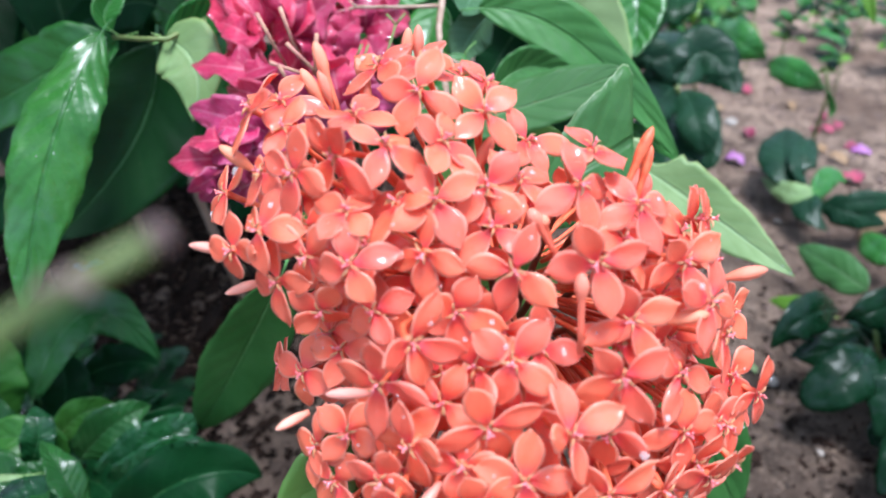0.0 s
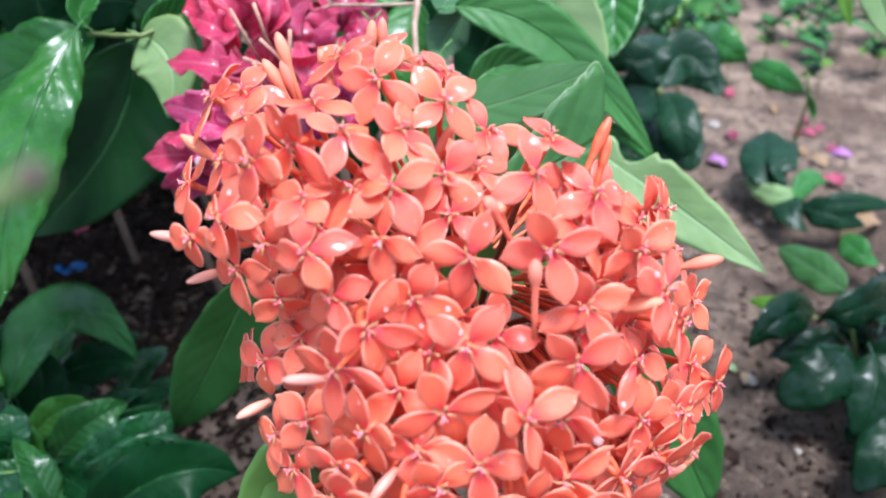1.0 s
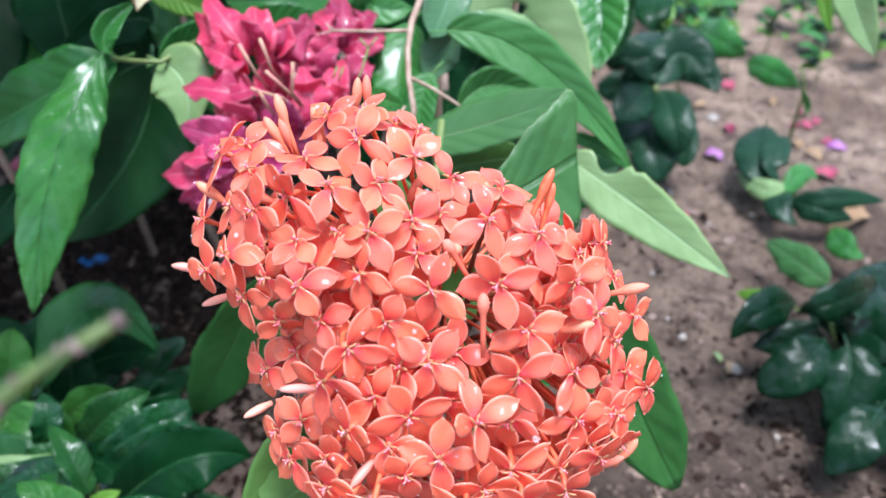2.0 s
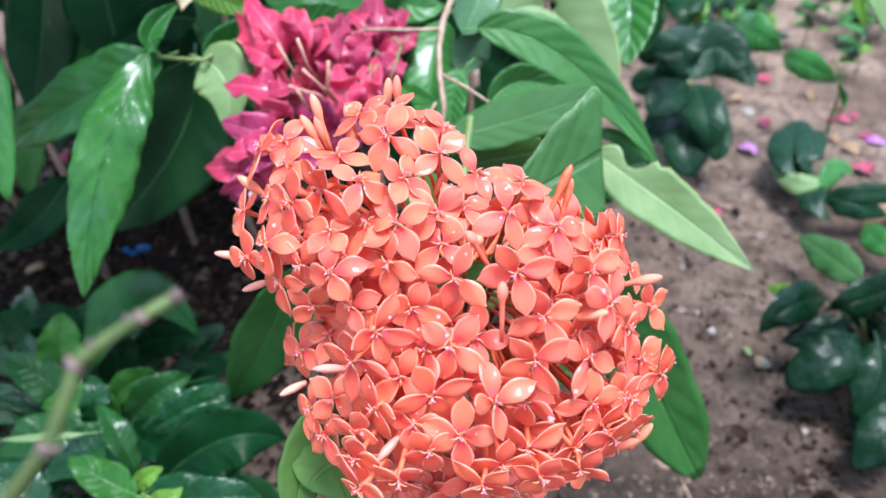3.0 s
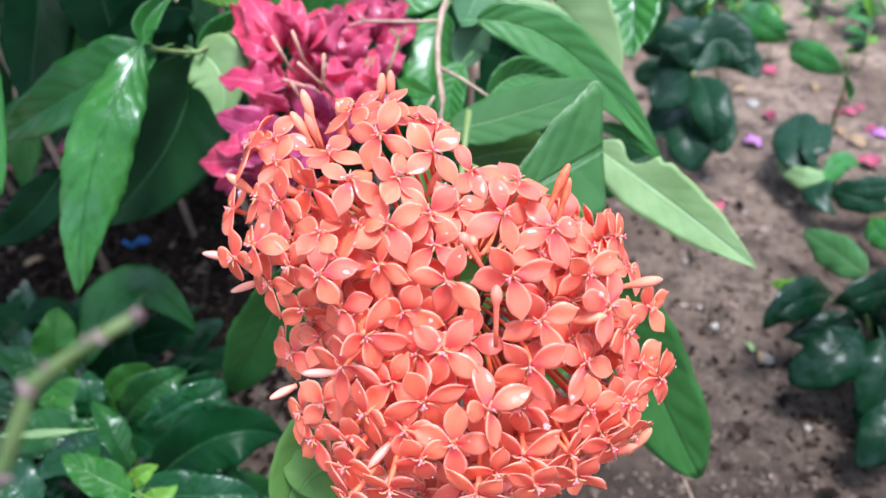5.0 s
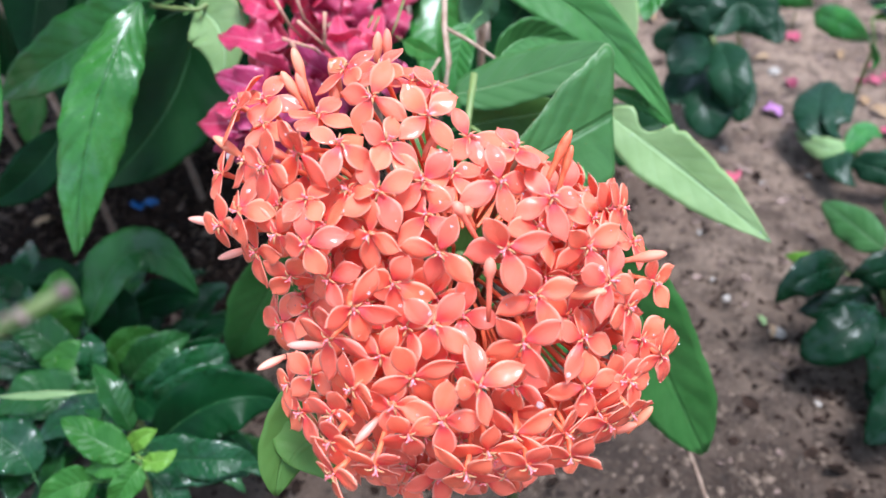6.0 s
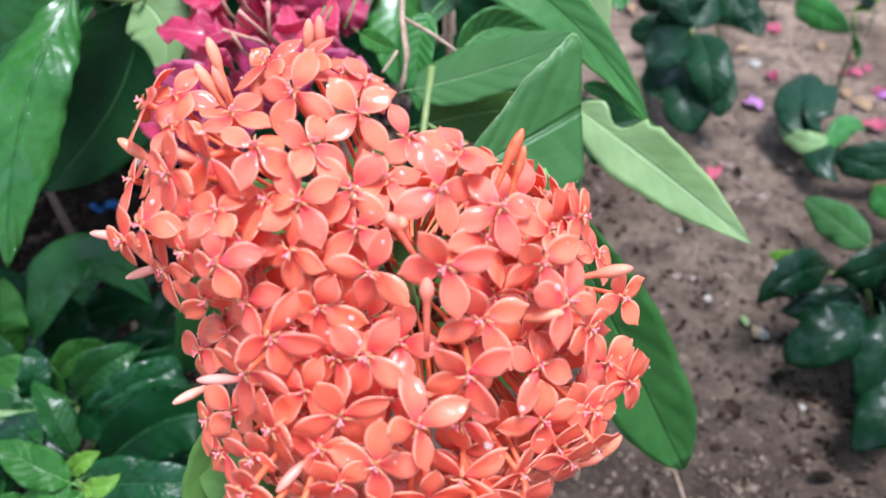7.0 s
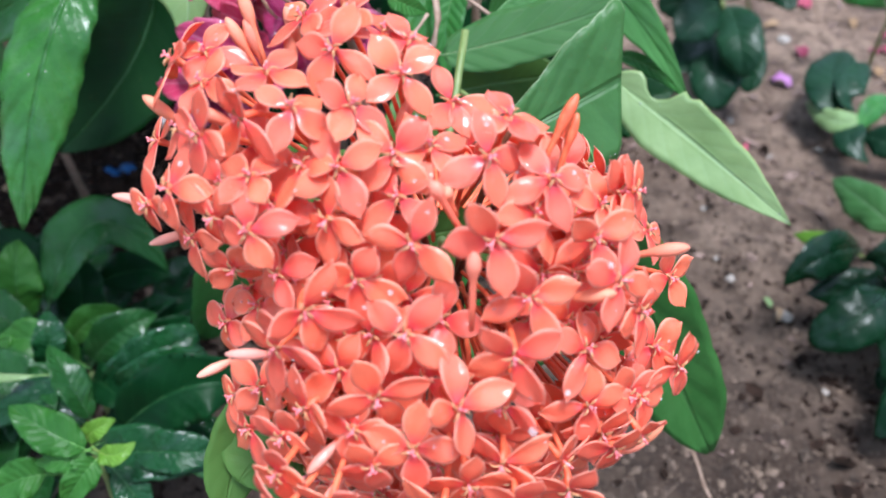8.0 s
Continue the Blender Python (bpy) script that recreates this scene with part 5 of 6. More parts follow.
bract(BOUG, BRACT, (-0.0616, 0.5149, 0.4188), (-0.0678, 0.5075, 0.4297), (-0.0802, 0.5308, 0.4287), 0.0232, (0.19, -0.35, 0.92), 16, 0.3)
bract(BOUG, BRACT, (-0.0503, 0.5277, 0.4176), (-0.042, 0.5205, 0.427), (-0.0382, 0.5441, 0.4243), 0.0216, (0.10, -0.44, 0.89), 16, 0.3)
bract(BOUG, BRACT_PURPLE, (-0.0915, 0.3959, 0.3824), (-0.094, 0.3798, 0.3816), (-0.1053, 0.3904, 0.3638), 0.0203, (-0.09, -0.94, 0.34), 16, 0.3)
bract(BOUG, BRACT, (-0.083, 0.487, 0.4181), (-0.0781, 0.4834, 0.4324), (-0.0803, 0.51, 0.4346), 0.0224, (0.79, -0.42, 0.45), 16, 0.3)
bract(BOUG, BRACT_PURPLE, (-0.109, 0.3839, 0.3771), (-0.1163, 0.3711, 0.3812), (-0.1341, 0.3847, 0.3682), 0.0184, (-0.01, -1.00, -0.08), 16, 0.3)
tube("flower_tube", [(-0.0929, 0.4169, 0.4217), (-0.0917, 0.3938, 0.4409), (-0.099, 0.3946, 0.4593)], [0.0007, 0.0009, 0.0012], PINK_STALK, BOUG, "pink tube of a small bougainvillea flower", 7)
tube("flower_tube", [(-0.0726, 0.4112, 0.4117), (-0.0727, 0.3884, 0.4315), (-0.0838, 0.3861, 0.4462)], [0.0007, 0.0009, 0.0012], PINK_STALK, BOUG, "pink tube of a small bougainvillea flower", 7)
tube("flower_tube", [(-0.0835, 0.4196, 0.4241), (-0.083, 0.3964, 0.4432), (-0.087, 0.3973, 0.4614)], [0.0007, 0.0009, 0.0012], PINK_STALK, BOUG, "pink tube of a small bougainvillea flower", 7)
tube("flower_tube", [(-0.0763, 0.4087, 0.4089), (-0.0762, 0.3861, 0.4289), (-0.0924, 0.3794, 0.4386)], [0.0007, 0.0009, 0.0012], PINK_STALK, BOUG, "pink tube of a small bougainvillea flower", 7)
tube("flower_tube", [(-0.0707, 0.4113, 0.4116), (-0.0709, 0.3885, 0.4314), (-0.0683, 0.39, 0.4495)], [0.0007, 0.0009, 0.0012], PINK_STALK, BOUG, "pink tube of a small bougainvillea flower", 7)
tube("flower_tube", [(-0.0857, 0.4048, 0.405), (-0.085, 0.3825, 0.4252), (-0.0873, 0.3786, 0.4369)], [0.0007, 0.0009, 0.0012], PINK_STALK, BOUG, "pink tube of a small bougainvillea flower", 7)
tube("stalk", [(-0.033, 0.4599, 0.4292), (-0.0379, 0.4497, 0.4165), (-0.0419, 0.4436, 0.4089)], [0.0008, 0.0008, 0.0008], STEM, BOUG, "", 6)
tube("stalk", [(-0.033, 0.4599, 0.4292), (-0.0271, 0.4645, 0.4345)], [0.0008, 0.0008], STEM, BOUG, "", 6)
tube("stalk", [(-0.033, 0.4599, 0.4292), (-0.0384, 0.4635, 0.4345)], [0.0008, 0.0008], STEM, BOUG, "", 6)
tube("stalk", [(-0.0528, 0.4454, 0.4127), (-0.0495, 0.4515, 0.4202)], [0.0008, 0.0008], STEM, BOUG, "", 6)
tube("stalk", [(-0.0566, 0.4464, 0.4144), (-0.0534, 0.4513, 0.4204)], [0.0008, 0.0008], STEM, BOUG, "", 6)
tube("twig", [(0.0072, 0.5254, 0.4718), (0.0031, 0.4979, 0.453), (-0.0043, 0.4753, 0.4407), (-0.0068, 0.459, 0.428), (-0.0061, 0.4437, 0.4163), (-0.0022, 0.4254, 0.4001), (-0.0042, 0.4172, 0.3896), (-0.0079, 0.4156, 0.3796)], [0.0022, 0.0022, 0.0022, 0.0019, 0.0019, 0.0019, 0.0019, 0.0019], WOOD, BOUG, "pale brown woody twig", 9)
tube("twig", [(-0.005, 0.4697, 0.4369), (-0.0301, 0.4746, 0.4349), (-0.0588, 0.4829, 0.4328), (-0.0707, 0.4851, 0.4289), (-0.0799, 0.4884, 0.4261)], [0.0013, 0.0012, 0.0012, 0.0010, 0.0007], WOOD, BOUG, "thin pale side twig", 7)
tube("twig", [(-0.0588, 0.4829, 0.4328), (-0.0643, 0.4856, 0.437)], [0.0010, 0.0005], WOOD, BOUG, "", 7)
tube("twig", [(-0.0061, 0.4435, 0.4159), (0.0105, 0.4301, 0.4129), (0.0276, 0.4153, 0.4079)], [0.0013, 0.0012, 0.0010], WOOD, BOUG, "thin pale side twig", 7)
tube("twig", [(-0.0084, 0.4285, 0.4016), (-0.0121, 0.4226, 0.3976), (-0.0162, 0.414, 0.3951)], [0.0010, 0.0009, 0.0008], WOOD, BOUG, "", 7)
leaf(HERB, LEAF_YOUNG, (-0.35, 0.4013, 0.1443), (-0.3415, 0.4095, 0.187), (-0.3449, 0.4349, 0.2043), 0.0392, (0.51, -0.77, 0.39), 14, 0.2, shape=(0.6, 0.9), quilt=0.09)
leaf(HERB, LEAF_ARCH, (-0.3219, 0.4056, 0.163), (-0.2769, 0.4409, 0.2201), (-0.2296, 0.4356, 0.1742), 0.0454, (0.08, -0.56, 0.83), 14, 0.08, shape=(0.62, 0.92), quilt=0.09)
leaf(HERB, LEAF_DARK_SHADED, (-0.3065, 0.4537, 0.1415), (-0.2747, 0.4619, 0.1482), (-0.2456, 0.4618, 0.1444), 0.0358, (0.07, -0.74, 0.67), 14, 0.13, shape=(0.62, 0.92), quilt=0.09)
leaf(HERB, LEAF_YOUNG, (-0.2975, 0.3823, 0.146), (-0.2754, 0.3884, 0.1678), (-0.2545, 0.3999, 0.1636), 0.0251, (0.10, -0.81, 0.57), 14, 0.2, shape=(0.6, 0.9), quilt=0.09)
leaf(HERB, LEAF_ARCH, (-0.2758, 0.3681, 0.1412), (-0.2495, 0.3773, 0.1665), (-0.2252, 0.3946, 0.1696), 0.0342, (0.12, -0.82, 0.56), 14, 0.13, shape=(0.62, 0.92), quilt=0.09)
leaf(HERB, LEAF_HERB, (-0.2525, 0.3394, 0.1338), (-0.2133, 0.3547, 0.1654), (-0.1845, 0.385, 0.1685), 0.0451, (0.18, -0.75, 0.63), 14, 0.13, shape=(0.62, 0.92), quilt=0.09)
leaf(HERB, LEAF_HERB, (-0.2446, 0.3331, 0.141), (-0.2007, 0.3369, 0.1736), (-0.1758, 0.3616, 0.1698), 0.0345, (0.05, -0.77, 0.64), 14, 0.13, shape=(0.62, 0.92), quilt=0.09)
leaf(HERB, LEAF_DARK_SHADED, (-0.2277, 0.31, 0.1418), (-0.1751, 0.3265, 0.1734), (-0.1341, 0.3414, 0.1547), 0.0542, (0.18, -0.77, 0.61), 14, 0.13, shape=(0.62, 0.92), quilt=0.09)
leaf(HERB, LEAF_HERB, (-0.194, 0.2742, 0.1707), (-0.1605, 0.2718, 0.1783), (-0.1347, 0.2793, 0.1681), 0.0281, (0.08, -0.53, 0.85), 14, 0.13, shape=(0.62, 0.92), quilt=0.09)
leaf(HERB, LEAF_YOUNG, (-0.2107, 0.2571, 0.1987), (-0.2323, 0.2604, 0.2126), (-0.2582, 0.2707, 0.2199), 0.0259, (0.28, -0.40, 0.88), 14, 0.2, shape=(0.6, 0.9), quilt=0.09)
leaf(HERB, LEAF_YOUNG, (-0.2106, 0.2559, 0.1975), (-0.2213, 0.2486, 0.1984), (-0.2413, 0.2483, 0.1934), 0.0156, (0.05, -0.62, 0.78), 14, 0.2, shape=(0.6, 0.9), quilt=0.09)
leaf(HERB, LEAF_LIME, (-0.202, 0.2567, 0.1972), (-0.1891, 0.254, 0.1999), (-0.1799, 0.2631, 0.201), 0.0138, (0.05, -0.63, 0.77), 14, 0.2, shape=(0.6, 0.9), quilt=0.09)
leaf(HERB, LEAF_LIME, (-0.2164, 0.2657, 0.1941), (-0.207, 0.2686, 0.2032), (-0.1976, 0.2767, 0.2033), 0.0141, (0.13, -0.76, 0.64), 14, 0.2, shape=(0.6, 0.9), quilt=0.09)
leaf(HERB, LEAF_YOUNG, (-0.2035, 0.253, 0.1934), (-0.2106, 0.2414, 0.1893), (-0.223, 0.2311, 0.1725), 0.0207, (0.26, -0.78, 0.57), 14, 0.2, shape=(0.6, 0.9), quilt=0.09)
leaf(HERB, LEAF_YOUNG, (-0.2401, 0.249, 0.1793), (-0.2544, 0.2426, 0.1817), (-0.2783, 0.2358, 0.1702), 0.0264, (0.06, -0.67, 0.74), 14, 0.2, shape=(0.6, 0.9), quilt=0.09)
leaf(HERB, LEAF_HERB, (-0.2032, 0.2604, 0.1718), (-0.1881, 0.2495, 0.158), (-0.1802, 0.238, 0.1446), 0.0225, (0.46, -0.45, 0.76), 14, 0.13, shape=(0.62, 0.92), quilt=0.09)
leaf(HERB, LEAF_ARCH, (-0.235, 0.2971, 0.1714), (-0.2456, 0.3082, 0.1994), (-0.2656, 0.3281, 0.2089), 0.0234, (0.68, -0.19, 0.71), 14, 0.13, shape=(0.62, 0.92), quilt=0.09)
leaf(HERB, LEAF_YOUNG, (-0.2777, 0.3575, 0.1536), (-0.3062, 0.3598, 0.1747), (-0.3419, 0.3601, 0.1651), 0.0317, (0.12, -0.57, 0.82), 14, 0.2, shape=(0.6, 0.9), quilt=0.09)
leaf(HERB, LEAF_ARCH, (-0.2703, 0.3398, 0.163), (-0.2925, 0.3259, 0.1658), (-0.3272, 0.3259, 0.1559), 0.0294, (0.08, -0.69, 0.72), 14, 0.13, shape=(0.62, 0.92), quilt=0.09)
leaf(HERB, LEAF_HERB, (-0.2442, 0.2995, 0.1604), (-0.2759, 0.3071, 0.1729), (-0.31, 0.2906, 0.1597), 0.0365, (0.05, -0.46, 0.88), 14, 0.13, shape=(0.62, 0.92), quilt=0.09)
leaf(HERB, LEAF_ARCH, (-0.3267, 0.3748, 0.1399), (-0.3541, 0.3872, 0.176), (-0.3939, 0.4008, 0.1822), 0.0348, (0.31, -0.50, 0.81), 14, 0.13, shape=(0.62, 0.92), quilt=0.09)
leaf(HERB, LEAF_DARK_SHADED, (-0.3486, 0.4445, 0.1511), (-0.3744, 0.459, 0.1733), (-0.4005, 0.4544, 0.1706), 0.0326, (0.18, -0.60, 0.78), 14, 0.13, shape=(0.62, 0.92), quilt=0.09)
leaf(HERB, LEAF_DARK_SHADED, (-0.3964, 0.449, 0.1465), (-0.4173, 0.4608, 0.1645), (-0.4384, 0.4629, 0.1699), 0.0330, (0.27, -0.54, 0.80), 14, 0.13, shape=(0.62, 0.92), quilt=0.09)
leaf(HERB, LEAF_HERB, (-0.2953, 0.3448, 0.1627), (-0.2851, 0.3525, 0.1881), (-0.2948, 0.3698, 0.1953), 0.0234, (0.48, -0.70, 0.53), 14, 0.13, shape=(0.62, 0.92), quilt=0.09)
leaf(HERB, LEAF_YOUNG, (-0.3153, 0.3709, 0.1664), (-0.3145, 0.3559, 0.1631), (-0.3009, 0.3453, 0.1476), 0.0257, (0.41, -0.38, 0.83), 14, 0.2, shape=(0.6, 0.9), quilt=0.09)
leaf(HERB, LEAF_DARK_SHADED, (-0.3179, 0.414, 0.1239), (-0.3123, 0.4362, 0.1523), (-0.3223, 0.4513, 0.1733), 0.0375, (0.47, -0.68, 0.56), 14, 0.13, shape=(0.62, 0.92), quilt=0.09)
leaf(HERB, LEAF_ARCH, (-0.2847, 0.319, 0.1607), (-0.3198, 0.3252, 0.1732), (-0.3552, 0.3126, 0.1612), 0.0413, (0.04, -0.42, 0.91), 14, 0.13, shape=(0.62, 0.92), quilt=0.09)
leaf(HERB, LEAF_LIGHT, (-0.2779, 0.316, 0.189), (-0.3059, 0.3061, 0.196), (-0.3352, 0.3033, 0.196), 0.0059, (0.23, -0.62, 0.75), 4, 0.13, shape=(0.62, 0.92), quilt=0.09)
leaf(HERB, LEAF_DARK_SHADED, (-0.2503, 0.3194, 0.1239), (-0.2097, 0.3183, 0.1339), (-0.1695, 0.315, 0.1245), 0.0466, (-0.04, -0.56, 0.83), 14, 0.13, shape=(0.62, 0.92), quilt=0.09)
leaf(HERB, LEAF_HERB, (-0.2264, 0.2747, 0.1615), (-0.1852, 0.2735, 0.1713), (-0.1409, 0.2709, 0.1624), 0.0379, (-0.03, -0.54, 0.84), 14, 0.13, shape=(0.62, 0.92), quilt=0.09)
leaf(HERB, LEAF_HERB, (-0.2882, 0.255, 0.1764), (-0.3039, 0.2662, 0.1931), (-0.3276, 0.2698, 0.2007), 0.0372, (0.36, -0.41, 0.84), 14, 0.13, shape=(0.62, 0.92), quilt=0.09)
leaf(HERB, LEAF_DARK_SHADED, (-0.2881, 0.368, 0.1261), (-0.3024, 0.3791, 0.1424), (-0.2972, 0.3941, 0.1614), 0.0303, (0.49, -0.63, 0.60), 14, 0.13, shape=(0.62, 0.92), quilt=0.09)
leaf(HERB, LEAF_DARK_SHADED, (-0.2532, 0.3796, 0.1039), (-0.2378, 0.3987, 0.1269), (-0.2126, 0.4152, 0.1454), 0.0468, (0.19, -0.83, 0.53), 14, 0.13, shape=(0.62, 0.92), quilt=0.09)
tube("stem", [(-0.2081, 0.2589, 0.193), (-0.2116, 0.26, 0.1577), (-0.2243, 0.2599, 0.0708), (-0.2483, 0.2741, 0)], [0.0017, 0.0018, 0.0025, 0.0027], STEM, HERB, "green herb stem", 8)
tube("stem", [(-0.2832, 0.3683, 0.1259), (-0.281, 0.3629, 0.0856), (-0.3093, 0.3915, 0)], [0.0024, 0.0025, 0.0033], STEM, HERB, "green herb stem", 8)
tube("stem", [(-0.3321, 0.3886, 0.142), (-0.3389, 0.3909, 0.0964), (-0.384, 0.4373, 0)], [0.0025, 0.0026, 0.0035], STEM, HERB, "green herb stem", 8)
leaf(WEED_A, LEAF_WEED, (0.375, 0.5891, 0.09), (0.326, 0.554, 0.11), (0.2948, 0.5395, 0.085), 0.0426, (0.39, -0.69, 0.61), 10, 0.09, cup=0.28)
leaf(WEED_A, LEAF_WEED, (0.4653, 0.6083, 0.1), (0.3948, 0.5548, 0.12), (0.3634, 0.5605, 0.1), 0.0420, (0.37, -0.79, 0.48), 10, 0.09, cup=0.28)
leaf(WEED_A, LEAF_WEED, (0.3904, 0.5442, 0.08), (0.3579, 0.5127, 0.08), (0.3181, 0.5029, 0.05), 0.0527, (-0.07, -0.51, 0.86), 10, 0.09, cup=0.28, shape=(0.5, 0.5))
leaf(WEED_A, LEAF_WEED, (0.4028, 0.5259, 0.09), (0.3957, 0.4922, 0.07), (0.3752, 0.4721, 0.04), 0.0600, (-0.37, -0.53, 0.77), 10, 0.09, cup=0.28)
leaf(WEED_A, LEAF_WEED, (0.4156, 0.464, 0.07), (0.381, 0.4324, 0.06), (0.3563, 0.4185, 0.03), 0.0490, (-0.24, -0.45, 0.86), 10, 0.09, cup=0.28)
leaf(WEED_A, LEAF_WEED, (0.4317, 0.5886, 0.07), (0.438, 0.5337, 0.09), (0.4648, 0.5071, 0.07), 0.0558, (-0.67, -0.27, 0.69), 10, 0.09, cup=0.28)
leaf(WEED_A, LEAF_WEED, (0.4057, 0.5733, 0.06), (0.3684, 0.5649, 0.06), (0.3306, 0.5668, 0.05), 0.0416, (-0.04, -0.68, 0.73), 10, 0.09, cup=0.28)
leaf(WEED_A, LEAF_WEED, (0.4243, 0.532, 0.06), (0.4221, 0.4727, 0.06), (0.4331, 0.4358, 0.04), 0.0591, (-0.52, -0.22, 0.83), 10, 0.09, cup=0.28)
leaf(WEED_A, LEAF_GREY, (0.4412, 0.6564, 0.06), (0.4192, 0.7037, 0.06), (0.4053, 0.7546, 0.05), 0.0437, (-0.73, -0.20, 0.65), 10, 0.09, cup=0.28)
leaf(WEED_A, LEAF_LIME, (0.3913, 0.6295, 0.05), (0.3648, 0.6443, 0.05), (0.3444, 0.6661, 0.04), 0.0219, (-0.57, -0.57, 0.60), 10, 0.09, cup=0.28)
leaf(WEED_A, LEAF_WEED, (0.4222, 0.5558, 0.1), (0.4596, 0.6083, 0.1), (0.5128, 0.6586, 0.09), 0.0477, (0.22, -0.10, 0.97), 10, 0.09, cup=0.28)
tube("stem", [(0.4047, 0.5724, 0.085), (0.4205, 0.575, 0.05), (0.4483, 0.5904, 0)], [0.0023, 0.0024, 0.0032], STEM, WEED_A, "green weed stem", 8)
leaf(WEED_B, LEAF_DULL, (0.4629, 0.9015, 0.05), (0.4441, 0.9302, 0.07), (0.4782, 1.0188, 0.07), 0.0679, (-0.37, -0.11, 0.92), 18, 0.09, cup=0.28, shape=(0.5, 0.45))
leaf(WEED_B, LEAF_DULL, (0.4705, 0.9012, 0.05), (0.461, 0.9132, 0.075), (0.5041, 0.9845, 0.07), 0.0393, (0.04, -0.25, 0.97), 18, 0.09, cup=0.28, shape=(0.5, 0.45))
leaf(WEED_B, LEAF_LIGHT, (0.4859, 0.8944, 0.04), (0.4392, 0.8732, 0.05), (0.4216, 0.9344, 0.04), 0.0310, (-0.45, -0.73, 0.52), 10, 0.09, cup=0.28)
leaf(WEED_B, LEAF_MID, (0.4715, 0.8734, 0.04), (0.5055, 0.9149, 0.05), (0.5311, 0.915, 0.04), 0.0318, (0.37, -0.54, 0.76), 10, 0.09, cup=0.28)
leaf(WEED_B, LEAF_DULL, (0.476, 0.8875, 0.04), (0.4505, 0.8456, 0.045), (0.4693, 0.8139, 0.03), 0.0380, (-0.42, -0.08, 0.90), 10, 0.09, cup=0.28)
leaf(WEED_B, LEAF_DULL, (0.4673, 0.8445, 0.05), (0.4925, 0.8163, 0.055), (0.5371, 0.8109, 0.04), 0.0405, (-0.31, -0.80, 0.51), 10, 0.09, cup=0.28)
leaf(WEED_B, LEAF_DULL, (0.4814, 0.829, 0.06), (0.518, 0.8194, 0.07), (0.5797, 0.8259, 0.06), 0.0292, (-0.03, -0.83, 0.55), 10, 0.09, cup=0.28)
leaf(WEED_B, LEAF_MID, (0.5021, 0.7928, 0.04), (0.495, 0.7433, 0.05), (0.5205, 0.7331, 0.04), 0.0348, (-0.71, -0.22, 0.67), 10, 0.09, cup=0.28)
tube("stem", [(0.478, 0.9009, 0.05), (0.4923, 0.9025, 0.03), (0.5133, 0.9256, 0)], [0.0032, 0.0032, 0.0033], STEM, WEED_B, "pale weed stem", 8)
leaf(WEED_C, LEAF_DULL, (0.3003, 0.9894, 0.15), (0.2617, 0.9983, 0.19), (0.2398, 1.0066, 0.17), 0.0596, (-0.14, -0.92, 0.38), 12, 0.09, cup=0.28, shape=(0.5, 0.5))
leaf(WEED_C, LEAF_DULL, (0.2985, 0.9867, 0.16), (0.2864, 1.0123, 0.2), (0.3074, 1.0988, 0.19), 0.0638, (-0.24, -0.23, 0.94), 12, 0.09, cup=0.28, shape=(0.5, 0.5))
leaf(WEED_C, LEAF_DULL, (0.3006, 0.9774, 0.16), (0.3346, 1.0123, 0.19), (0.3688, 0.9787, 0.17), 0.0759, (-0.04, -0.90, 0.42), 12, 0.09, cup=0.28, shape=(0.5, 0.5))
leaf(WEED_C, LEAF_DULL, (0.2986, 0.9804, 0.15), (0.2609, 0.9272, 0.16), (0.2401, 0.9014, 0.14), 0.0575, (0.41, -0.41, 0.82), 12, 0.09, cup=0.28, shape=(0.5, 0.5))
leaf(WEED_C, LEAF_DULL, (0.3063, 0.9799, 0.15), (0.3061, 0.903, 0.15), (0.3124, 0.8703, 0.11), 0.0566, (-0.36, -0.34, 0.87), 12, 0.09, cup=0.28, shape=(0.5, 0.5))
leaf(WEED_C, LEAF_DULL, (0.3098, 1.0344, 0.11), (0.2874, 0.9144, 0.11), (0.2944, 0.864, 0.07), 0.0702, (-0.23, -0.20, 0.95), 12, 0.09, cup=0.28, shape=(0.5, 0.5))
leaf(WEED_C, LEAF_DULL, (0.353, 1.0891, 0.12), (0.3997, 1.1066, 0.12), (0.4199, 1.0771, 0.1), 0.0441, (-0.06, -0.94, 0.35), 12, 0.09, cup=0.28, shape=(0.5, 0.5))
leaf(WEED_C, LEAF_DULL, (0.2982, 1.0164, 0.11), (0.2623, 0.9482, 0.11), (0.2407, 0.9028, 0.1), 0.0481, (0.30, -0.24, 0.92), 12, 0.09, cup=0.28, shape=(0.5, 0.5))
leaf(WEED_C, LEAF_DULL, (0.3184, 1.0737, 0.1), (0.2746, 1.0754, 0.11), (0.2371, 1.0787, 0.1), 0.0525, (-0.06, -0.90, 0.43), 12, 0.09, cup=0.28, shape=(0.5, 0.5))
leaf(WEED_C, LEAF_DULL, (0.3211, 1.0362, 0.09), (0.3393, 0.9646, 0.09), (0.3382, 0.9202, 0.06), 0.0489, (-0.46, -0.29, 0.84), 12, 0.09, cup=0.28, shape=(0.5, 0.5))
tube("stem", [(0.2958, 0.9687, 0.16), (0.3176, 1.0181, 0.09), (0.3341, 1.0197, 0)], [0.0032, 0.0034, 0.0044], STEM, WEED_C, "brownish plant stem", 8)
leaf(WEED_D, LEAF_DARK_SHADED, (0.2816, 0.9746, 0.3), (0.2641, 0.9123, 0.29), (0.2668, 0.8949, 0.27), 0.0490, (-0.13, -0.33, 0.94), 12, 0.09, cup=0.28)
leaf(WEED_D, LEAF_LIME, (0.295, 0.9811, 0.29), (0.2877, 0.9274, 0.28), (0.2853, 0.9224, 0.26), 0.0157, (-0.18, -0.42, 0.89), 12, 0.09, cup=0.28)
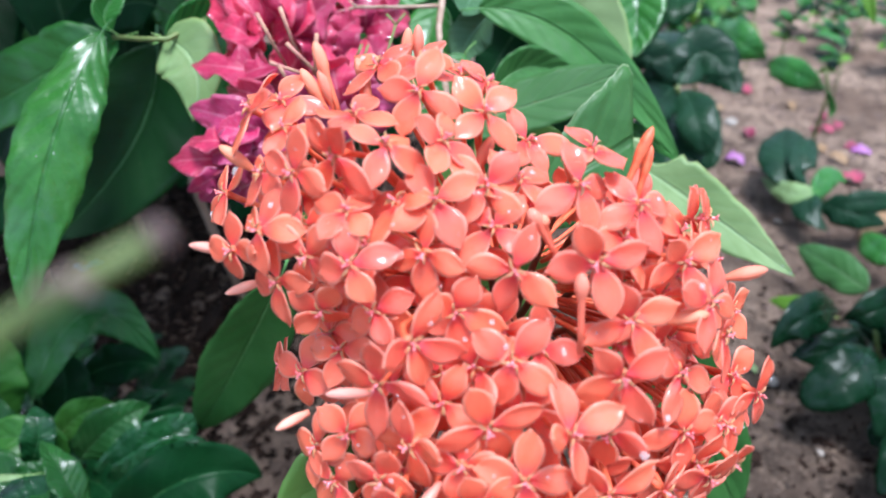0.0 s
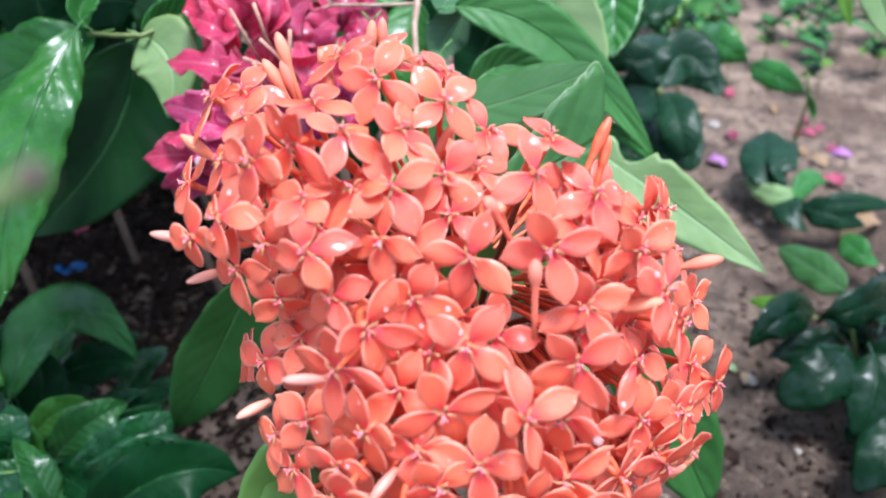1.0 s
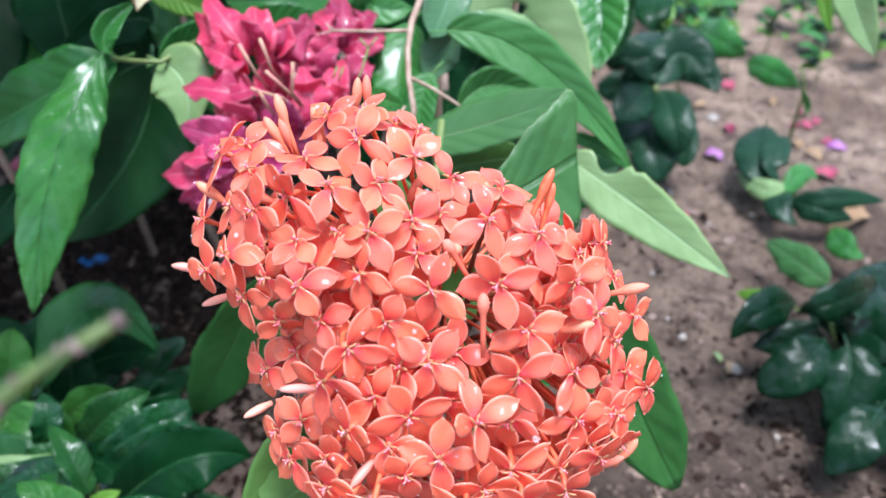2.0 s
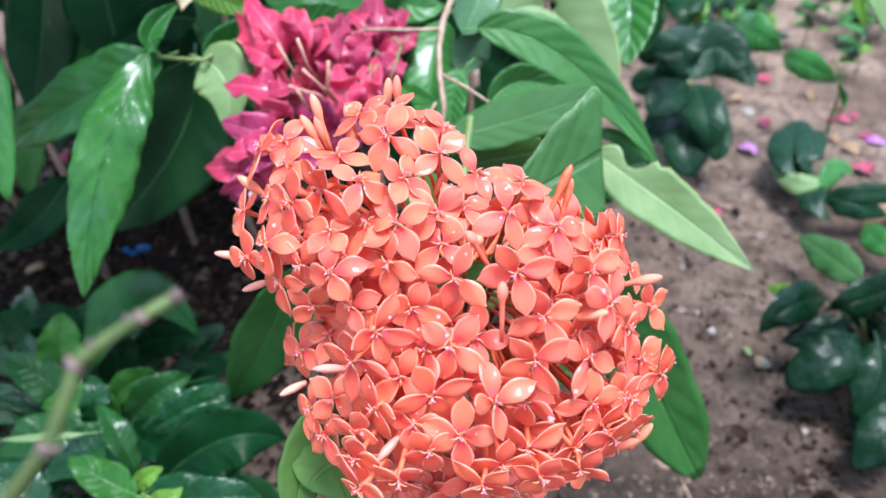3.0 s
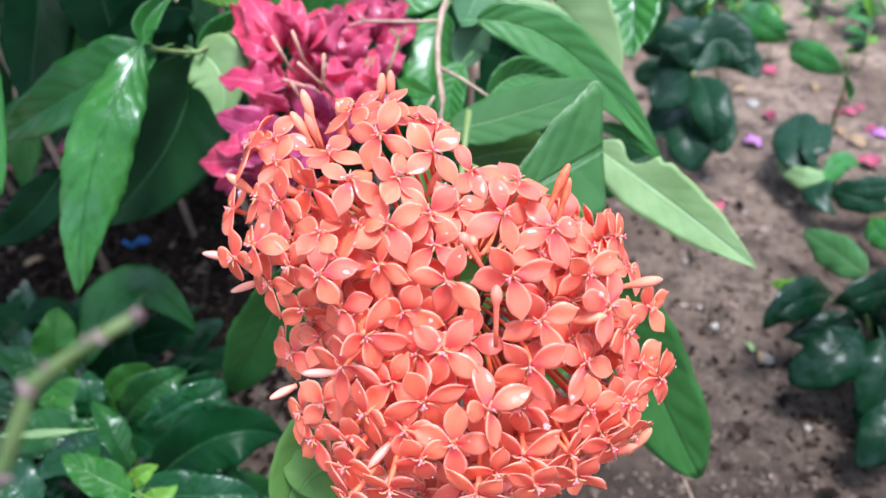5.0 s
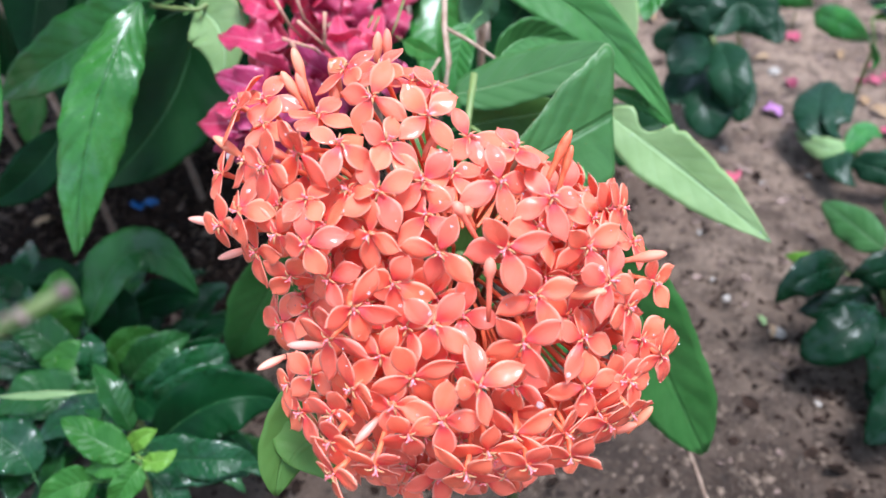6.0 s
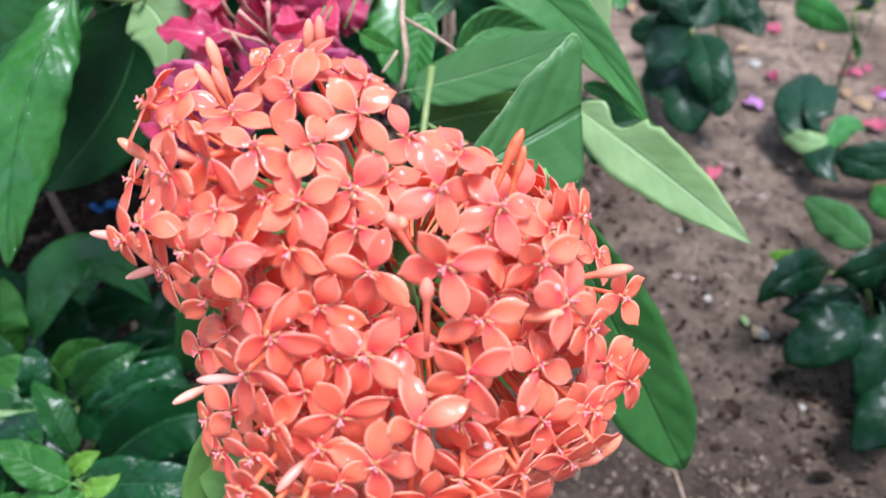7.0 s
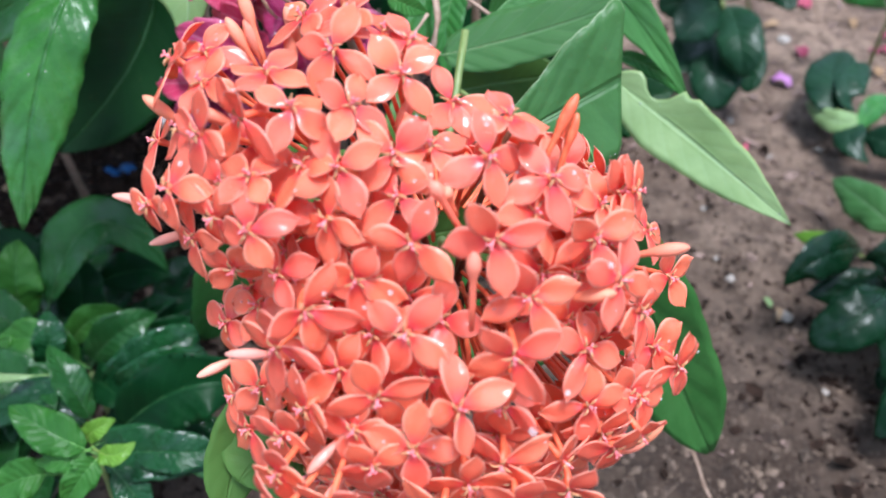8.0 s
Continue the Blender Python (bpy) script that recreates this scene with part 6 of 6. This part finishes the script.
leaf(WEED_D, LEAF_MID, (0.4339, 1.2919, 0.12), (0.443, 1.19, 0.14), (0.4937, 1.1837, 0.11), 0.0643, (-0.73, -0.45, 0.52), 10, 0.09, cup=0.28)
leaf(WEED_D, LEAF_MID, (0.4829, 1.1433, 0.12), (0.4994, 1.0772, 0.13), (0.5511, 1.0866, 0.1), 0.0427, (-0.49, -0.75, 0.44), 10, 0.09, cup=0.28)
leaf(WEED_D, LEAF_MID, (0.5299, 1.0378, 0.12), (0.5483, 1.0418, 0.09), (0.5384, 1.0344, 0.08), 0.0102, (-0.33, -0.94, 0.01), 10, 0.09, cup=0.28)
tube("stem", [(0.4339, 1.2919, 0.12), (0.4862, 1.3861, 0.06), (0.5432, 1.4437, 0)], [0.0020, 0.0021, 0.0034], STEM, WEED_D, "thin weed stem", 6)
tube("stem", [(0.5366, 1.0724, 0.14), (0.555, 1.0784, 0.1), (0.5618, 1.0994, 0)], [0.0021, 0.0022, 0.0028], STEM, WEED_D, "thin weed stem", 6)
tube("stem", [(0.2741, 0.9539, 0.3), (0.348, 1.1274, 0.15), (0.4192, 1.2291, 0)], [0.0018, 0.0022, 0.0030], STEM, WEED_D, "thin weed stem", 6)
tube("stem", [(-0.0149, 0.0481, 0.5577), (-0.0203, 0.0453, 0.5557), (-0.0255, 0.0425, 0.5536), (-0.0301, 0.0395, 0.5514), (-0.0313, 0.0367, 0.5488), (-0.0337, 0.0321, 0.5430), (-0.0357, 0.0298, 0.5402), (-0.0429, 0.0254, 0.5322), (-0.0598, 0.0188, 0.5125), (-0.1110, 0.0003, 0.4371), (-0.3647, -0.2288, -0.0100)], [0.0010, 0.0011, 0.0011, 0.0013, 0.0012, 0.0013, 0.0013, 0.0015, 0.0017, 0.0023, 0.0017], STICK, CUTSTEM, "", 12)
tube("node", [(-0.0149, 0.0482, 0.5577), (-0.0154, 0.0479, 0.5575), (-0.0157, 0.0476, 0.5574), (-0.0161, 0.0473, 0.5570)], [0.0010, 0.0013, 0.0013, 0.0010], NODE, CUTSTEM, "", 12)
tube("node", [(-0.0203, 0.0454, 0.5559), (-0.0207, 0.0452, 0.5556), (-0.0211, 0.0449, 0.5554), (-0.0215, 0.0446, 0.5551)], [0.0010, 0.0013, 0.0013, 0.0010], NODE, CUTSTEM, "", 12)
tube("node", [(-0.0299, 0.0392, 0.5511), (-0.0304, 0.0388, 0.5508), (-0.0308, 0.0386, 0.5507), (-0.0312, 0.0383, 0.5504)], [0.0012, 0.0016, 0.0016, 0.0012], NODE, CUTSTEM, "", 12)
tube("node", [(-0.0343, 0.0309, 0.5415), (-0.0347, 0.0306, 0.5412), (-0.0351, 0.0304, 0.5410), (-0.0356, 0.0301, 0.5406)], [0.0012, 0.0016, 0.0016, 0.0012], NODE, CUTSTEM, "", 12)
tube("node", [(-0.0229, 0.0441, 0.5549), (-0.0225, 0.0439, 0.5563), (-0.0226, 0.0443, 0.5567)], [0.0007, 0.0006, 0.0001], NODE, CUTSTEM, "", 8)
tube("node", [(-0.0207, 0.0452, 0.5556), (-0.0198, 0.0438, 0.5558), (-0.0196, 0.0435, 0.5555)], [0.0007, 0.0006, 0.0001], NODE, CUTSTEM, "", 8)
tube("node", [(-0.0311, 0.0393, 0.5514), (-0.0313, 0.0387, 0.5525), (-0.0318, 0.0388, 0.5527)], [0.0007, 0.0006, 0.0001], NODE, CUTSTEM, "", 8)
tube("node", [(-0.0342, 0.0305, 0.5410), (-0.0327, 0.0299, 0.5416), (-0.0322, 0.0298, 0.5414)], [0.0007, 0.0006, 0.0001], NODE, CUTSTEM, "", 8)
tube("node", [(-0.0281, 0.0409, 0.5525), (-0.0280, 0.0407, 0.5538), (-0.0283, 0.0410, 0.5543)], [0.0007, 0.0006, 0.0001], NODE, CUTSTEM, "", 8)
fallen_bract(0.519, 1.311, BRACT, 0.028, 0)
fallen_bract(0.469, 1.127, BRACT, 0.027, 1)
fallen_bract(0.422, 1.042, BRACT_PURPLE, 0.034, 2)
fallen_bract(0.331, 0.864, BRACT, 0.028, 3)
fallen_bract(0.617, 1.196, BRACT, 0.02, 4)
fallen_bract(0.629, 1.164, BRACT, 0.022, 5)
fallen_bract(0.620, 1.087, BRACT, 0.026, 6)
fallen_bract(0.570, 0.978, BRACT, 0.03, 7)
fallen_bract(0.549, 1.678, BRACT, 0.05, 8)
fallen_bract(0.604, 1.146, BRACT_PURPLE, 0.025, 9)
fallen_bract(0.626, 1.069, BRACT_PURPLE, 0.03, 10)
fallen_bract(0.586, 1.147, BRACT_PURPLE, 0.02, 11)
fallen_bract(0.590, 0.993, BRACT, 0.018, 12)
fallen_bract(-0.006, 1.136, BRACT, 0.02, 13)
fallen_bract(0.571, 1.693, BRACT, 0.03, 14)
fallen_bract(-0.567, 0.832, BRACT_PURPLE, 0.04, 15)
fallen_bract(-0.492, 0.873, BRACT_PURPLE, 0.035, 16)
fallen_bract(-0.709, 1.042, BRACT_PURPLE, 0.04, 17)
fallen_bract(-0.763, 0.991, BRACT, 0.03, 18)
fallen_bract(0.683, 1.581, BRACT, 0.02, 19)
stone(0.282, 0.637, 0.0065, 0)
stone(0.332, 0.936, 0.006, 1)
stone(0.456, 1.174, 0.011, 2)
stone(0.326, 0.582, 0.008, 3)
stone(0.436, 0.884, 0.005, 4)
stone(0.369, 0.858, 0.004, 5)
stone(0.342, 0.487, 0.004, 6)
stone(0.271, 0.753, 0.004, 7)
stone(0.272, 0.666, 0.0035, 8)
stone(0.191, 0.591, 0.004, 9)
stone(-0.326, 0.630, 0.005, 10)
stone(-0.597, 0.673, 0.005, 11)
blue_scrap(-0.470, 0.780)
litter_leaf(0.553, 0.847, 0.09, LEAF_DRY, 0)
litter_leaf(0.448, 1.227, 0.03, LEAF_DRY, 1)
litter_leaf(0.321, 1.120, 0.05, LEAF_DRY, 2)
litter_leaf(0.462, 0.927, 0.03, LEAF_DRY, 3)
litter_leaf(0.320, 0.582, 0.02, LEAF_DRY, 4)
litter_leaf(0.313, 0.601, 0.016, LEAF_LIGHT, 5)
litter_leaf(0.359, 1.611, 0.06, LEAF_DRY, 6)
litter_leaf(0.579, 1.242, 0.03, LEAF_DRY, 7)
litter_leaf(0.252, 1.095, 0.05, LEAF_DRY, 8)
litter_leaf(0.281, 1.382, 0.04, LEAF_DRY, 9)
litter_leaf(0.578, 1.044, 0.035, LEAF_DRY, 10)
litter_leaf(0.569, 1.081, 0.03, LEAF_DRY, 11)
litter_leaf(-0.274, 0.774, 0.03, LEAF_DRY, 12)
litter_leaf(-0.600, 0.742, 0.03, LEAF_DRY, 13)
straw(0.207, 0.424, 0.217, 0.364, 0)
straw(0.338, 0.487, 0.342, 0.466, 1)
straw(0.388, 1.108, 0.378, 1.035, 2)
straw(0.403, 1.000, 0.390, 1.018, 3)
straw(0.554, 1.363, 0.533, 1.245, 4)
straw(0.665, 1.521, 0.592, 1.311, 5)
straw(0.621, 1.524, 0.590, 1.386, 6)
straw(0.588, 1.241, 0.584, 1.198, 7)
straw(0.186, 0.444, 0.206, 0.431, 8)
bract(BACK, CREAM, (-0.1878, 0.5071, 0.4772), (-0.1868, 0.4961, 0.4626), (-0.1923, 0.4847, 0.4485), 0.0178, (0.26, -0.78, 0.57), 30, 0.3)
bract(BACK, CREAM, (-0.1969, 0.5167, 0.4744), (-0.1966, 0.5017, 0.463), (-0.196, 0.4919, 0.45), 0.0123, (0.81, -0.39, 0.43), 30, 0.3)
leaf(BACK, LEAF_LIGHT, (-0.0713, 0.6014, 0.4374), (-0.0763, 0.5868, 0.4189), (-0.0906, 0.5746, 0.4048), 0.0236, (0.28, -0.82, 0.51), 14, 0.06)
leaf(BACK, LEAF_MID, (0.1084, 0.6807, 0.4196), (0.1181, 0.653, 0.3822), (0.1433, 0.6262, 0.3439), 0.0515, (-0.18, -0.84, 0.52), 14, 0.06)
leaf(BACK, LEAF_DEEP, (0.1681, 0.7281, 0.3917), (0.1787, 0.7052, 0.3604), (0.1726, 0.678, 0.3256), 0.0387, (-0.19, -0.79, 0.58), 14, 0.06)
leaf(BACK, LEAF_DEEP, (0.0401, 0.5806, 0.3303), (0.0648, 0.5698, 0.313), (0.1044, 0.5536, 0.2869), 0.0751, (-0.04, -0.87, 0.48), 10, 0.05)
leaf(BACK, LEAF_DEEP, (0.112, 0.5249, 0.2815), (0.1266, 0.5286, 0.2845), (0.1607, 0.5363, 0.2904), 0.0535, (0.08, -0.81, 0.58), 10, 0.05)
leaf_drops((FOLDED, HANGING, BITTEN))

# inner foliage of the shrub, dense and dark, stems down to the soil, and unseen leaves added to block light
rs = random.Random(12)
for k in range(750):
    if k < 130:
        x, y = rs.uniform(-0.85, 0.10), rs.uniform(0.66, 1.15)
        z = rs.uniform(0.20, 0.50) + 0.10 * (y - 0.66)
    elif k < 270:
        # mostly above the view, added to block sky light
        x, y, z = rs.uniform(-1.1, 0.12), rs.uniform(0.75, 1.5), rs.uniform(0.45, 1.05)
    elif k < 330:
        # left of the view, added to shade the left soil
        x, y, z = rs.uniform(-1.2, -0.85), rs.uniform(0.2, 1.0), rs.uniform(0.12, 0.85)
    else:
        # unseen canopy overhead, added to keep light off the soil
        x, y = rs.uniform(-1.0, -0.10), rs.uniform(0.46, 1.15)
        z = rs.uniform(0.62, 0.95)
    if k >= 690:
        # canopy leaves further forward, unseen, set there to shade the left soil
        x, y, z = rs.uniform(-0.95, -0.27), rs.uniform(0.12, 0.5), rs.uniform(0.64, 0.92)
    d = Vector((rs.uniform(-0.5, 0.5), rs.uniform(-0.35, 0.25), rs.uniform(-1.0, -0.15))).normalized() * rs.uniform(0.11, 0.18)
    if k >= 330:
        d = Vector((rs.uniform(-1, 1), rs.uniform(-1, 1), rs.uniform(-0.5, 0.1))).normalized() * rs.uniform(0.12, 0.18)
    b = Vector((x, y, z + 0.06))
    leaf(BACK, LEAF_DARK_SHADED if rs.random() < 0.75 else LEAF_MID, b, b + d * 0.5 + Vector((0, 0, 0.018)), b + d, rs.uniform(0.045, 0.068), (rs.uniform(-0.4, 0.4), -0.8 if k < 330 else -0.2, rs.uniform(0.3, 0.9)), rs.uniform(8, 22), 0.07, nu=12, nv=3, shape=(0.55, 0.65), rib=k < 130)
# dark leaves added in the void behind, where deep shade should be
for k in range(70):
    b = Vector((rs.uniform(-0.62, -0.12), rs.uniform(0.98, 1.3), rs.uniform(0.04, 0.26)))
    d = Vector((rs.uniform(-0.6, 0.6), rs.uniform(-0.6, 0.2), rs.uniform(-0.5, 0.3))).normalized() * rs.uniform(0.09, 0.15)
    leaf(BACK, LEAF_DARK_SHADED, b, b + d * 0.5 + Vector((0, 0, 0.018)), b + d, rs.uniform(0.04, 0.06), (rs.uniform(-0.4, 0.4), -0.6, 0.8), 14, 0.07, nu=12, nv=3, shape=(0.55, 0.65), rib=False)
for k in range(11):
    x, y = -0.62 + 0.075 * k, 0.80 + 0.12 * math.sin(k * 2.1)
    tube("stem", [(x, y, -0.01), (x + 0.02 * math.sin(k), y - 0.03, 0.2), (x + 0.03, y - 0.07, 0.38), (x + 0.05 * math.cos(k), y + 0.05, 0.70), (x, y + 0.2, 1.0)], [0.0045, 0.004, 0.003, 0.0024, 0.0018], WOOD, BACK, "brown shrub stem", 8)
tube("stem", [(0.045, 0.36, -0.01), (0.04, 0.34, 0.12), (0.035, 0.31, 0.2), (0.05, 0.36, 0.34)], [0.005, 0.0045, 0.0035, 0.0025], STEM, IXORA, "green ixora stem", 9)
tube("twig", [(-0.05, 0.52, -0.01), (-0.06, 0.5, 0.2), (-0.06, 0.46, 0.36), (-0.08, 0.44, 0.42)], [0.004, 0.0035, 0.003, 0.002], WOOD, BOUG, "pale brown woody twig", 9)

# sparse small weeds far off
rs = random.Random(77)
for k in range(84):
    x, y = rs.uniform(0.36, 1.35), rs.uniform(1.28, 2.3)
    w = thing("weed", (x, y, 0.0), "small sparse light green weed on sandy soil", "weed", "weeds on the soil")
    h = rs.uniform(0.05, 0.14)
    top = Vector((x + rs.uniform(-0.03, 0.03), y + rs.uniform(-0.03, 0.03), h))
    tube("stem", [(x, y, swell(x, y) - 0.004), (x, y, h * 0.5), top], [0.0016, 0.0014, 0.001], STEM, w, "", 5)
    for q in range(rs.randint(8, 13)):
        a = rs.uniform(0, 6.28)
        b = Vector((x, y, 0)).lerp(top, rs.uniform(0.3, 1.0))
        b.z = h * rs.uniform(0.35, 1.0)
        d = Vector((math.cos(a), math.sin(a), rs.uniform(-0.2, 0.5))) * rs.uniform(0.03, 0.06)
        leaf(w, rs.choice((LEAF_YOUNG, LEAF_MID, LEAF_MID, LEAF_DULL, LEAF_LIME)), b, b + d * 0.55 + Vector((0, 0, 0.006)), b + d, rs.uniform(0.014, 0.026), (0, -0.3, 1), 12, 0.08, rib=False, nu=8, nv=2)

# low dark leaves of the weed, added to fill the dense shade under it
rs = random.Random(14)
for k in range(34):
    a, r = rs.uniform(0, 6.28), rs.uniform(0.01, 0.08)
    b = Vector((0.475 + 0.7 * r * math.cos(a), 0.53 + r * math.sin(a), rs.uniform(0.015, 0.05)))
    d = Vector((math.cos(a), math.sin(a), rs.uniform(-0.1, 0.3))) * rs.uniform(0.05, 0.075)
    leaf(WEED_A, LEAF_WEED, b, b + d * 0.55 + Vector((0, 0, 0.01)), b + d, rs.uniform(0.03, 0.045), (rs.uniform(-0.3, 0.3), -0.2, 1), 10, 0.09, nu=12, nv=3, shape=(0.5, 0.6), cup=0.28)
# weed leaves beyond the right of view, added to shade the near soil
for k in range(80):
    a, r = rs.uniform(0, 6.28), rs.uniform(0.0, 0.15)
    b = Vector((0.64 + r * math.cos(a), 0.40 + 1.2 * r * math.sin(a), rs.uniform(0.03, 0.17)))
    d = Vector((math.cos(a), math.sin(a), rs.uniform(-0.2, 0.3))) * rs.uniform(0.05, 0.085)
    leaf(WEED_A, LEAF_WEED, b, b + d * 0.55 + Vector((0, 0, 0.01)), b + d, rs.uniform(0.035, 0.055), (rs.uniform(-0.3, 0.3), -0.2, 1), 10, 0.09, nu=12, nv=3, shape=(0.5, 0.6), cup=0.28, rib=False)

# more low dark herb leaves, and shade-darkened leaf mould on soil under the shrub
rs = random.Random(31)
# the low ones are added to darken the soil between the herb's leaves
for k in range(120):
    a, r = rs.uniform(0, 6.28), rs.uniform(0.01, 0.13)
    b = Vector((-0.34 + 1.1 * r * math.cos(a), 0.40 + r * math.sin(a), rs.uniform(0.02, 0.10) if k < 70 else rs.uniform(0.08, 0.14)))
    d = Vector((math.cos(a), math.sin(a), rs.uniform(-0.1, 0.5))) * rs.uniform(0.05, 0.085)
    if b.x + d.x > -0.23 and b.y + d.y > 0.40:
        continue
    leaf(HERB, (LEAF_ARCH, LEAF_HERB, LEAF_DARK_SHADED, LEAF_HERB)[k % 4], b, b + d * 0.55 + Vector((0, 0, 0.012)), b + d, rs.uniform(0.020, 0.032), (rs.uniform(-0.3, 0.3), -0.4, 1), 16, 0.15, nu=12, nv=3, shape=(0.62, 0.95))


def flakes(name, seed, count, mid, spread, size, mat, label, category):
    """Thin flat bits of dead leaf strewn on the soil."""
    rng = random.Random(seed)
    verts, faces = [], []
    for k in range(count):
        x, y = rng.gauss(mid[0], spread[0]), rng.gauss(mid[1], spread[1])
        r = size * math.exp(rng.gauss(0, 0.5))
        a, t1, t2 = rng.uniform(0, 6.28), rng.gauss(0, 0.35), rng.gauss(0, 0.35)
        z = swell(x, y) + 0.0012 + 0.3 * r * (abs(t1) + abs(t2))
        o = len(verts)
        for px, py in ((1, 0), (0.35, 0.5), (-0.6, 0.42), (-1, -0.1), (-0.3, -0.52), (0.55, -0.4)):
            qx, qy = r * px * rng.uniform(0.8, 1.2), r * py * rng.uniform(0.8, 1.2)
            vx, vy = x + qx * math.cos(a) - qy * math.sin(a), y + qx * math.sin(a) + qy * math.cos(a)
            vz = z + qx * t1 + qy * t2
            verts.append((vx, vy, vz))
            verts.append((vx, vy, vz - 0.0004))
        faces.append(tuple(o + 2 * i for i in range(6)))
        faces.append(tuple(o + 2 * i + 1 for i in range(5, -1, -1)))
        for i in range(6):
            j = (i + 1) % 6
            faces.append((o + 2 * i, o + 2 * i + 1, o + 2 * j + 1, o + 2 * j))
    mesh = bpy.data.meshes.new(name)
    mesh.from_pydata(verts, [], faces)
    mesh.materials.append(mat)
    tagged(new(name, mesh), label, category, kind="stuff")


# real leaf flakes, but crowded and blackened to stand in for shrub shade
flakes("leaf_mould", 8, 17000, (-0.44, 0.82), (0.25, 0.22), 0.0046, MOULD_SHADED, "flakes of rotting leaves on the soil, darkened with the shrub's painted shade", "leaf litter")
flakes("dry_litter", 9, 1300, (0.42, 1.05), (0.22, 0.30), 0.0036, FLAKE, "brown bits of dry leaf strewn over sandy soil", "leaf litter")
flakes("dark_litter", 10, 700, (0.40, 0.52), (0.10, 0.12), 0.0030, MOULD_SHADED, "dark bits of leaf on the soil by the weed", "leaf litter")
